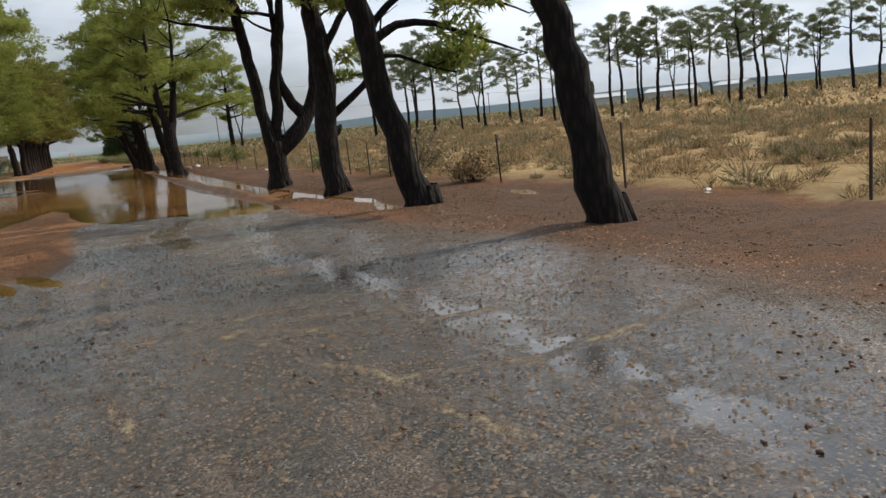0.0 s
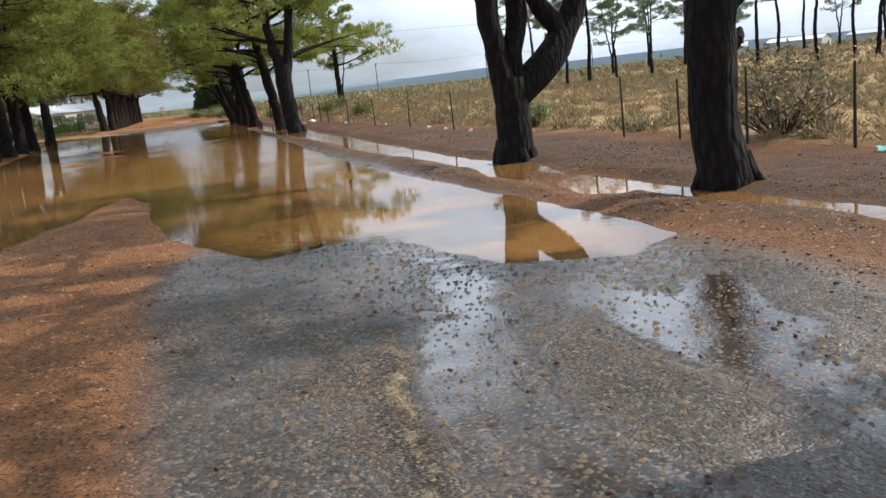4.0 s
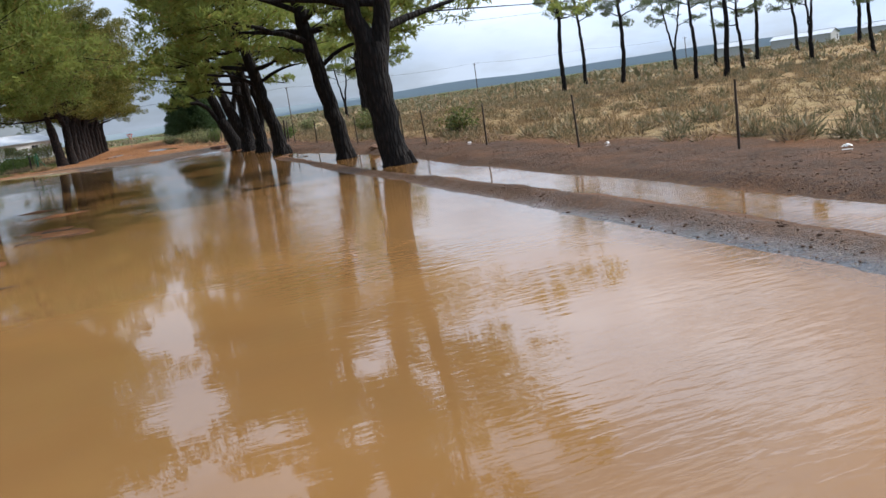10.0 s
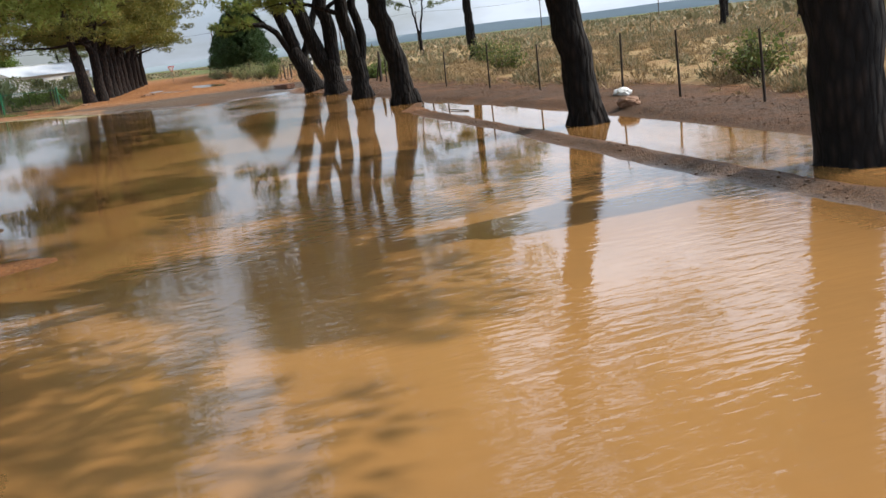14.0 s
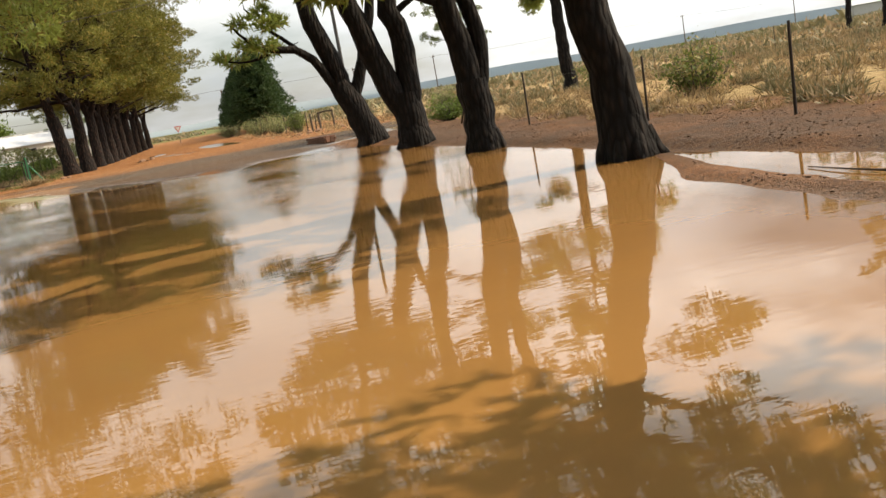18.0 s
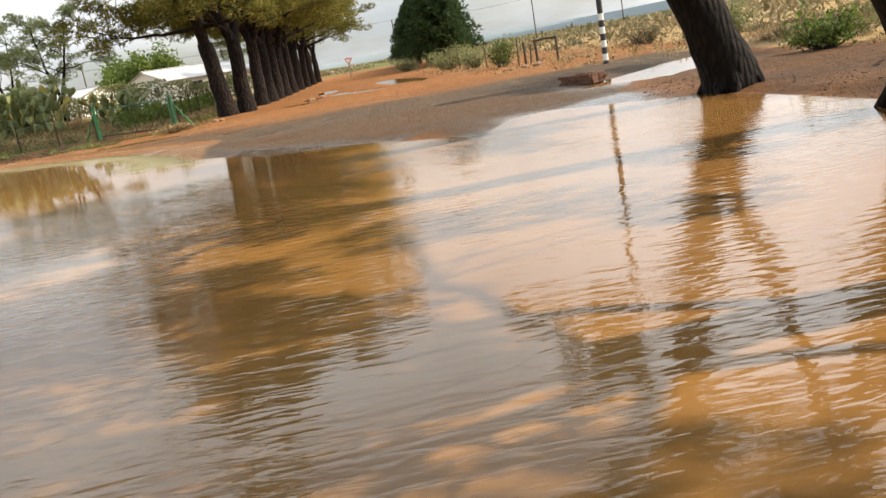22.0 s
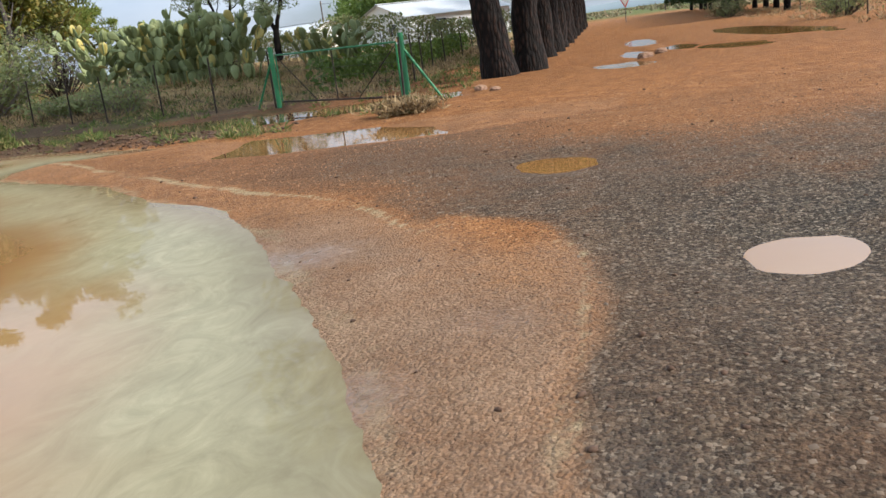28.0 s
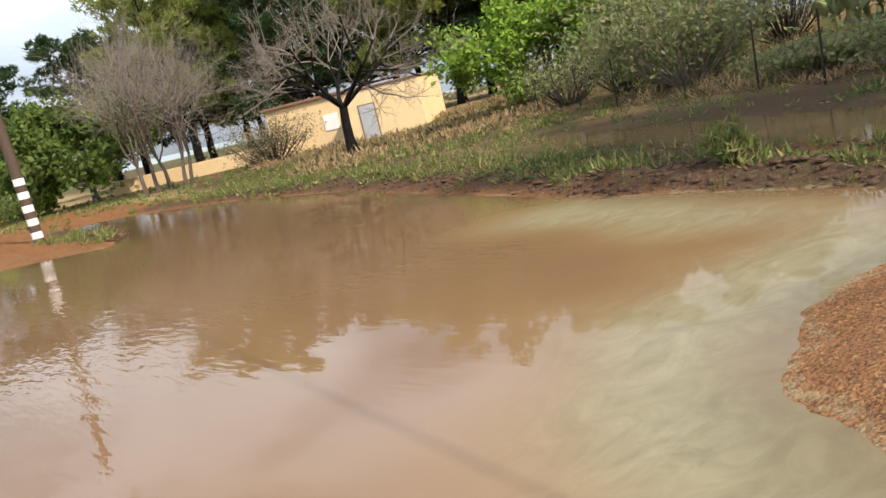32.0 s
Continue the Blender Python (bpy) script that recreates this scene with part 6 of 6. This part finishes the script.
BACK = [(-82, 116, 12.5), (-74, 121, 14.5), (-68, 127.5, 14), (-90, 108, 12), (-62, 131, 13), (-41, 139, 10.5), (-96, 101, 11), (-100, 93, 11), (-79, 128, 14),
        (-84.1, 119.1, 12), (-67.8, 117.4, 12), (-73.6, 124.1, 12), (-62.7, 123.5, 12), (-72.1, 134.9, 12), (-59.9, 131.6, 12), (-63.0, 140.5, 12), (-52.1, 137.5, 12), (-52.7, 145.0, 12), (-44.6, 141.3, 12), (-43.9, 149.0, 12), (-52.4, 128.8, 12), (-54.6, 135.5, 12), (-46.2, 132.7, 12), (-52.5, 143.2, 12), (-47.5, 131.8, 12), (-51.5, 139.0, 12)]
back_kind = [pine("pine_tree", *BACK[k], 0.3, 101 + k, "tall dark pine behind the garden", (0.02, 0.0), 2, 0.2, 0.12, 4.3, 34, 62, M_NEEDLE_DARK if k < 1 else M_NEEDLE, None, "pines behind the garden", 0.6, blade=(0.34, 0.05)) for k in range(3)]
for k, (px, py, hh) in enumerate(BACK[3:]):
    copy_thing(back_kind[k % 3], pose(px, py, ground_z(px, py) - 0.1, 0, 0, 61 * k))
pine("pine_tree", -21.5, 136.5, 8.5, 0.2, 111, "open-crowned garden pine behind the cactus", (0.05, 0), 2, 0.25, 0.3, 3.2, 18, 48, M_NEEDLE_GREY, None, "garden pines")
pine("pine_tree", -30, 150, 9, 0.22, 112, "open-crowned garden pine behind the hedge", (-0.03, 0), 2, 0.25, 0.3, 3.4, 18, 48, M_NEEDLE_GREY, None, "garden pines")
pine("pine_tree", -14, 176, 8, 0.2, 113, "sparse pine beside the farmhouse", (0.04, 0), 2, 0.25, 0.35, 2.8, 16, 48, M_NEEDLE_GREY, None, "garden pines")


def conifer(x, y, h, seed):
    """A dense dark conical conifer: whorls of short boughs that end in clumps."""
    rng = np.random.RandomState(seed)
    c = thing("conifer", x, y, ground_z(x, y) - 0.05, 0, "dense dark green conifer in a row", "tree", "conifer row")
    t = Tubes(rng)
    t.add([(0, 0, 0), (0.1, 0, h * 0.5), (0, 0, h * 0.97)], [0.2, 0.14, 0.03], 8)
    cen, rad = [], []
    for k in range(120):
        f = (k + rng.uniform()) / 120
        z = h * (0.12 + 0.86 * f)
        reach = h * 0.34 * (1 - f) ** 0.75 * rng.uniform(0.62, 1.15) + 0.12
        a = k * 2.4 + rng.normal() * 0.3
        o = np.array([math.cos(a), math.sin(a), 0.12])
        t.add([(0, 0, z), tuple(np.array([0, 0, z]) + o * reach)], [0.03, 0.01], 4)
        for g in ((1.0, 0.6) if reach > 0.8 else (1.0,)):
            cen.append(np.array([0, 0, z]) + o * reach * g)
            rad.append((0.3 + 0.42 * (1 - f)) * rng.uniform(0.75, 1.2))
    cen.append(np.array([0, 0, h]))
    rad.append(0.25)
    t.build("trunk", M_BARK, c)
    blade_mesh("crown", clump_blades(rng, np.array(cen), np.array(rad), 40, (0.32, 0.045), 0.55), M_NEEDLE_DARK, c)
    return c


c0, c1 = conifer(8.0, 140, 7.4, 1), conifer(8.6, 146, 8.4, 2)
for k in range(9):
    px, py = 9.0 + 0.25 * math.sin(k * 2.1), 151.5 + 5.4 * k
    copy_thing((c0, c1)[k % 2], pose(px, py, ground_z(px, py) - 0.05, 0, 0, 50 * k))

# shrubs of their own inside the fence and round the junction
for k, (px, py, w, h, leaf, tag) in enumerate(((10.7, 24.1, 2.6, 1.5, M_SCRUB, "spreading thorny green-grey shrub behind the fence"), (10.3, 33.6, 1.1, 0.9, M_LEAF_OLIVE, "small grey-green shrub behind the fence"),
                                              (11.0, 58.6, 1.3, 0.95, M_GRASS, "yellow-green shrub behind the fence"), (11.8, 74, 1.6, 1.2, M_GRASS, "pale green shrub behind the fence"),
                                              (7.0, 108.3, 1.4, 1.4, M_LEAF, "dense green shrub beside the timber frame"), (5.9, 120.5, 2.4, 1.7, M_LEAF_OLIVE, "loose green shrub beside the dirt road"),
                                              (6.6, 114.5, 1.5, 1.1, M_LEAF_OLIVE, "low green shrub along the scrub fence"), (12.6, 104.8, 1.6, 0.9, M_SCRUB, "dark low shrub on the veld"), (9.6, 17.6, 1.6, 0.9, M_DRY, "dry tan shrub against the fence"),
                                              (14.5, 84, 1.4, 1.3, M_GRASS, "pale green shrub under the small pine"), (13.3, 98, 1.7, 1.2, M_LEAF_OLIVE, "rounded grey-green shrub on the veld"), (9.1, 84.5, 1.5, 0.8, M_LEAF, "dark green shrub at the fence end"),
                                              (7.5, 127, 2.0, 1.4, M_LEAF_OLIVE, "loose green shrub along the old fence"), (4.6, 139, 2.2, 1.3, M_LEAF_OLIVE, "low green shrub beside the dirt road"))):
    shrub("veld_shrub", px, py, w, h, 200 + k, tag, leaf, M_TWIG_DARK, 34, int(900 + 500 * w), 0.05, "bush", 0.1, "shrubs along the fence")

shrub("straw_heap", -6.4, 100.6, 1.1, 0.3, 260, "flattened heap of yellow straw on the muddy bank", M_DRY, M_DRY, 40, 700, 0.05, "straw", 0.0, "", True)
shrub("grass_tuft", -15.4, 102.2, 0.5, 0.45, 261, "tuft of upright yellow-green grass beside the ditch", M_GRASS, M_GRASS, 30, 300, 0.05, "grass", 0.0, "", True)

# ---- the veld: tussocks and scrub past counting ----


def scatter(name, n, area, keep, hgt, wid, per, mat, seed, label, category, spread=0.45, scale=(0.6, 1.5)):
    rng = np.random.RandomState(seed)
    x = rng.uniform(area[0], area[1], n)
    y = rng.uniform(area[2], area[3], n)
    ok = keep(x, y, rng)
    x, y = x[ok], y[ok]
    z = lie(x, y)[0]
    sc = rng.uniform(*scale, len(x))
    k = per
    c = np.repeat(np.stack([x, y, z - 0.02], -1), k, 0)
    s = np.repeat(sc, k)[:, None]
    u = rng.normal(size=(len(c), 3))
    u[:, 2] = np.abs(u[:, 2])
    u /= np.linalg.norm(u, axis=1)[:, None]
    c = c + u * hgt * s * rng.uniform(0.25, 1.0, (len(c), 1)) * np.array([0.8, 0.8, 0.55])
    head = u + np.array([0, 0, 0.45])
    d = head + rng.normal(size=c.shape) * spread
    d /= np.linalg.norm(d, axis=1)[:, None]
    side = np.cross(d, rng.normal(size=c.shape))
    side /= np.linalg.norm(side, axis=1)[:, None]
    ln = hgt * s * rng.uniform(0.22, 0.6, (len(c), 1))
    tri = np.stack([c - side * wid * s, c + side * wid * s, c + d * ln], 1).reshape(-1, 3)
    ob = blade_mesh(name, tri, mat)
    return tagged(ob, label, category, kind="stuff")


def dense(thr, sc, shift=0.0):
    return lambda x, y, rng: (vnoise(x + shift, y, sc) + 0.25 * rng.normal(size=x.shape) > thr)


past = lambda x, y: x > np.interp(y, [0, 25, 75, 82, 90], [10.6, 9.8, 8.4, 9.2, 11])
scatter("dry_grass", 9000, (8.2, 34, -6, 96), lambda x, y, r: past(x, y) & dense(-0.12, 0.6)(x, y, r), 0.27, 0.009, 62, M_DRY, 41, "dry tan grass tussocks on the veld", "grass")
scatter("veld_scrub", 3400, (8.6, 36, -6, 100), lambda x, y, r: past(x - 0.4, y) & dense(0.0, 0.35, 40)(x, y, r), 0.36, 0.014, 120, M_SCRUB, 42, "olive and brown karoo scrub", "scrub", 0.6)
scatter("dry_grass", 9000, (30, 110, -20, 190), dense(-0.1, 0.3), 0.42, 0.05, 11, M_DRY, 43, "dry tan grass tussocks on the far veld", "grass", 0.6)
scatter("veld_scrub", 7000, (12, 130, -20, 260), lambda x, y, r: (x > 30) & dense(0.02, 0.2, 40)(x, y, r) | (y > 90), 0.6, 0.06, 16, M_SCRUB, 44, "olive karoo scrub on the far veld", "scrub", 0.65, (0.6, 1.7))
scatter("veld_scrub", 6000, (10, 420, 100, 620), dense(-0.05, 0.05), 1.1, 0.2, 12, M_SCRUB, 45, "green-grey scrub towards the horizon", "scrub", 0.8, (0.6, 1.8))
scatter("veld_scrub", 2500, (110, 600, -150, 260), dense(-0.05, 0.05), 1.1, 0.2, 12, M_SCRUB, 46, "green-grey scrub towards the horizon", "scrub", 0.8, (0.6, 1.8))
scatter("veld_scrub", 2600, (-160, 5, 150, 620), lambda x, y, r: (x < -12) | (y > 230), 0.9, 0.16, 12, M_SCRUB, 47, "green-grey scrub towards the horizon", "scrub", 0.8, (0.6, 1.8))
scatter("dry_grass", 6500, (-36, -7.6, 103, 137), lambda x, y, r: (y + 0.36 * x > 102.8) & dense(-0.1, 0.5)(x, y, r), 0.34, 0.016, 16, M_DRY, 48, "tall dry grass in the garden", "grass")
scatter("green_grass", 8000, (-46, -6, 98, 128), lambda x, y, r: (y + 0.13 * x > 99.4) & (water_field(x, y) < -0.08) & dense(-0.08, 0.5, 11)(x, y, r), 0.2, 0.014, 18, M_GRASS, 49, "short green grass along the ditch", "grass")
scatter("green_grass", 3000, (-36, -6, 99.6, 107), lambda x, y, r: (water_field(x, y) < -0.1) & (np.abs(inside(x, y, POND_WEST) + 1.3) < 0.9) & dense(0.02, 0.8, 3)(x, y, r), 0.22, 0.01, 34, M_GRASS, 55, "tufts of green and yellow grass on the dug-out mud", "grass")
scatter("dry_grass", 2400, (-62, -30, 104, 124), lambda x, y, r: (y + 0.36 * x > 95) & dense(-0.05, 0.4)(x, y, r), 0.4, 0.03, 16, M_DRY, 50, "dead grass and weeds before the outbuilding", "grass")
scatter("green_grass", 3200, (-70, -26, 100.5, 122), lambda x, y, r: (water_field(x, y) < -0.1) & dense(0.0, 0.25, 7)(x, y, r), 0.2, 0.03, 12, M_GRASS, 51, "patchy green grass by the mud island", "grass")
scatter("dry_grass", 1800, (3.5, 14, 92, 150), lambda x, y, r: (water_field(x, y) < -0.15) & (x > np.interp(y, [92, 102, 110, 150], [7.2, 5.2, 4.6, 4.2])) & dense(0.0, 0.5)(x, y, r), 0.26, 0.016, 18, M_DRY, 52, "yellow grass along the roadside", "grass")
scatter("green_grass", 1500, (-30, -8.5, 40, 78), lambda x, y, r: (water_field(x, y) < -0.3), 0.3, 0.02, 16, M_GRASS, 53, "rough grass under the left-hand pines", "grass")
scatter("dry_grass", 3000, (-60, -8, 20, 90), lambda x, y, r: (water_field(x, y) < -0.5) & dense(-0.1, 0.4)(x, y, r), 0.4, 0.03, 12, M_DRY, 54, "dry grass behind the left-hand pines", "grass")


def lumps(name, n, area, keep, size, mat, seed, label, category, squash=0.6, coarse=False):
    rng = np.random.RandomState(seed)
    bm = bmesh.new()
    if coarse:
        bmesh.ops.create_cone(bm, cap_ends=False, segments=4, radius1=1.0, radius2=0.0, depth=1.0)
    else:
        bmesh.ops.create_icosphere(bm, subdivisions=1, radius=1.0)
    bmesh.ops.triangulate(bm, faces=bm.faces)
    bm.verts.index_update()
    base = np.array([v.co[:] for v in bm.verts])
    tri = np.array([[v.index for v in f.verts] for f in bm.faces])
    bm.free()
    x, y = rng.uniform(area[0], area[1], n), rng.uniform(area[2], area[3], n)
    ok = keep(x, y, rng)
    x, y = x[ok], y[ok]
    m = len(x)
    z = lie(x, y)[0]
    s = size * np.clip(np.exp(rng.normal(size=m) * 0.38), 0.4, 1.7)
    a = rng.uniform(0, 6.283, m)
    v = base[None] * (1 + 0.3 * rng.normal(size=(m, len(base), 1)))
    v = v * np.stack([s * rng.uniform(0.7, 1.5, m), s, s * squash], -1)[:, None, :]
    rx = v[..., 0] * np.cos(a)[:, None] - v[..., 1] * np.sin(a)[:, None]
    ry = v[..., 0] * np.sin(a)[:, None] + v[..., 1] * np.cos(a)[:, None]
    v = np.stack([rx + x[:, None], ry + y[:, None], v[..., 2] + (z + s * squash * 0.3)[:, None]], -1)
    f = (tri[None] + (np.arange(m) * len(base))[:, None, None]).reshape(-1, 3)
    return tagged(from_arrays(name, v.reshape(-1, 3), [f], mat), label, category, kind="stuff")


dry_land = lambda x, y, r: water_field(x, y) < -0.03
lumps("mud_clods", 22000, (4.7, 8.9, 1, 84), lambda x, y, r: dry_land(x, y, r) & (vnoise(x, y, 0.9) + 0.2 * r.normal(size=x.shape) > 0.0), 0.011, M_CLOD, 61, "wet red-brown mud clods along the verge", "mud clods")
lumps("mud_clods", 26000, (-34, -6, 99.5, 110), lambda x, y, r: dry_land(x, y, r) & (np.abs(inside(x, y, POND_WEST) + 0.75) < 0.75 + 0.5 * r.normal(size=x.shape)) & (y > 100), 0.03, M_CLOD, 62, "dark mud clods dug out along the ditch", "mud clods")


def on_tar(x, y, r):
    _, d, (asphalt, _, _), _ = lie(x, y)
    return (d < -0.03) & (asphalt > 0.45)


def on_sand(x, y, r):
    _, d, (asphalt, _, _), more = lie(x, y)
    return (d < -0.03) & (asphalt <= 0.5) & (more[3] < 0.3)


lumps("gravel", 42000, (-2.5, 7, 0, 24), on_tar, 0.015, M_GRIT, 63, "fine gravel on the wet road", "gravel", 0.7, True)
lumps("sand_grit", 30000, (-3.0, 7, 0, 30), on_sand, 0.011, M_SANDGRIT, 67, "orange and brown grit on the wet earth", "gravel", 0.7, True)
lumps("sand_grit", 30000, (-12.5, 2, 85, 101), on_sand, 0.008, M_SANDGRIT, 68, "orange and brown grit along the shore", "gravel", 0.7, True)
lumps("gravel", 46000, (-12.5, 5, 84, 99.5), on_tar, 0.0105, M_GRIT, 64, "fine gravel on the junction", "gravel", 0.7, True)
lumps("road_stones", 1400, (-3, 7, 0, 24), dry_land, 0.011, M_CLOD, 65, "dark pebbles on the wet road", "gravel")
lumps("road_stones", 700, (-10, 6, 84, 102), dry_land, 0.012, M_CLOD, 66, "dark pebbles on the junction", "gravel")


def rock(x, y, s, seed, mat, label, name="stone", squash=0.6, category="stone"):
    bm = bmesh.new()
    bmesh.ops.create_icosphere(bm, subdivisions=3, radius=s)
    for v in bm.verts:
        v.co *= 1 + 0.5 * noise.noise(v.co * (2.0 / s) + Vector((seed, 0, 0))) * 0.6
        v.co.z *= squash
    ob = part(name, bm, mat, None)
    ob.matrix_basis = pose(x, y, ground_z(x, y) + s * squash * 0.35, 0, 0, seed * 40)
    return tagged(ob, label, category)


rock(7.5, 57.3, 0.2, 3, M_ROCK, "red-brown stone on the muddy verge")
rock(8.3, 59.0, 0.17, 4, M_PAPER, "pale stone against the fence")
for k, (px, py, s) in enumerate(((7.0, 103.2, 0.16), (7.4, 102.6, 0.2), (8.6, 102.4, 0.18), (6.4, 102.9, 0.12), (9.3, 101.9, 0.15), (-28.2, 110.6, 0.16), (-12.9, 103.7, 0.17), (-5.6, 104.4, 0.14), (-5.2, 103.6, 0.11), (-1.9, 109.2, 0.2), (-1.4, 110.5, 0.16))):
    rock(px, py, s, 10 + k, M_ROCK, "weathered red-brown stone on the ground")


def litter(x, y, w, seed, mat, label):
    rng = np.random.RandomState(seed)
    n = 9
    gx, gy = np.meshgrid(np.linspace(-w, w, n), np.linspace(-w * 0.6, w * 0.6, n))
    z = 0.04 + 0.05 * rng.uniform(size=gx.shape) * np.cos(gx / w * 1.4)
    v = np.stack([gx, gy, z], -1).reshape(-1, 3)
    i = (np.arange(n - 1)[:, None] * n + np.arange(n - 1)[None, :]).ravel()
    q = np.stack([i, i + 1, i + n + 1, i + n], 1)
    low = v * np.array([0.96, 0.96, 0.1])
    ob = from_arrays("litter", np.concatenate([v, low]), [np.concatenate([q, q[:, ::-1] + n * n])], mat, None)
    ob.matrix_basis = pose(x, y, ground_z(x, y), 0, 0, seed * 53)
    return tagged(ob, label, "litter")


litter(9.5, 20.6, 0.16, 1, M_BAG, "crumpled turquoise plastic bag at the fence foot")
for k, (px, py, w) in enumerate(((9.9, 9.4, 0.06), (8.9, 38.9, 0.07), (8.85, 36.9, 0.05), (8.8, 52.2, 0.08), (9.0, 45.2, 0.05), (8.9, 34.8, 0.06))):
    litter(px, py, w, 5 + k, M_PAPER, "scrap of white litter along the fence")
for k, (px, py, turn, ln) in enumerate(((4.4, 11.0, 40, 0.4), (5.2, 14.2, 70, 0.35), (-1.55, 46.8, 10, 1.2), (-1.4, 47.6, -30, 0.9), (-1.8, 41.4, 20, 0.7), (3.9, 8.2, 15, 0.3), (5.9, 10.1, 60, 0.45), (6.0, 62.5, 95, 1.6))):
    st = thing("stick", px, py, max(0.0, ground_z(px, py)) + 0.012, turn, "dead pine stick lying on the wet ground", "stick")
    t = Tubes(np.random.RandomState(k))
    t.add(bezier((-ln / 2, 0, 0), (0, ln * 0.12, 0.02), (ln / 2, 0, 0), 7), np.linspace(0.014, 0.005, 7), 5, 0.1)
    t.build("wood", M_TIMBER, st)
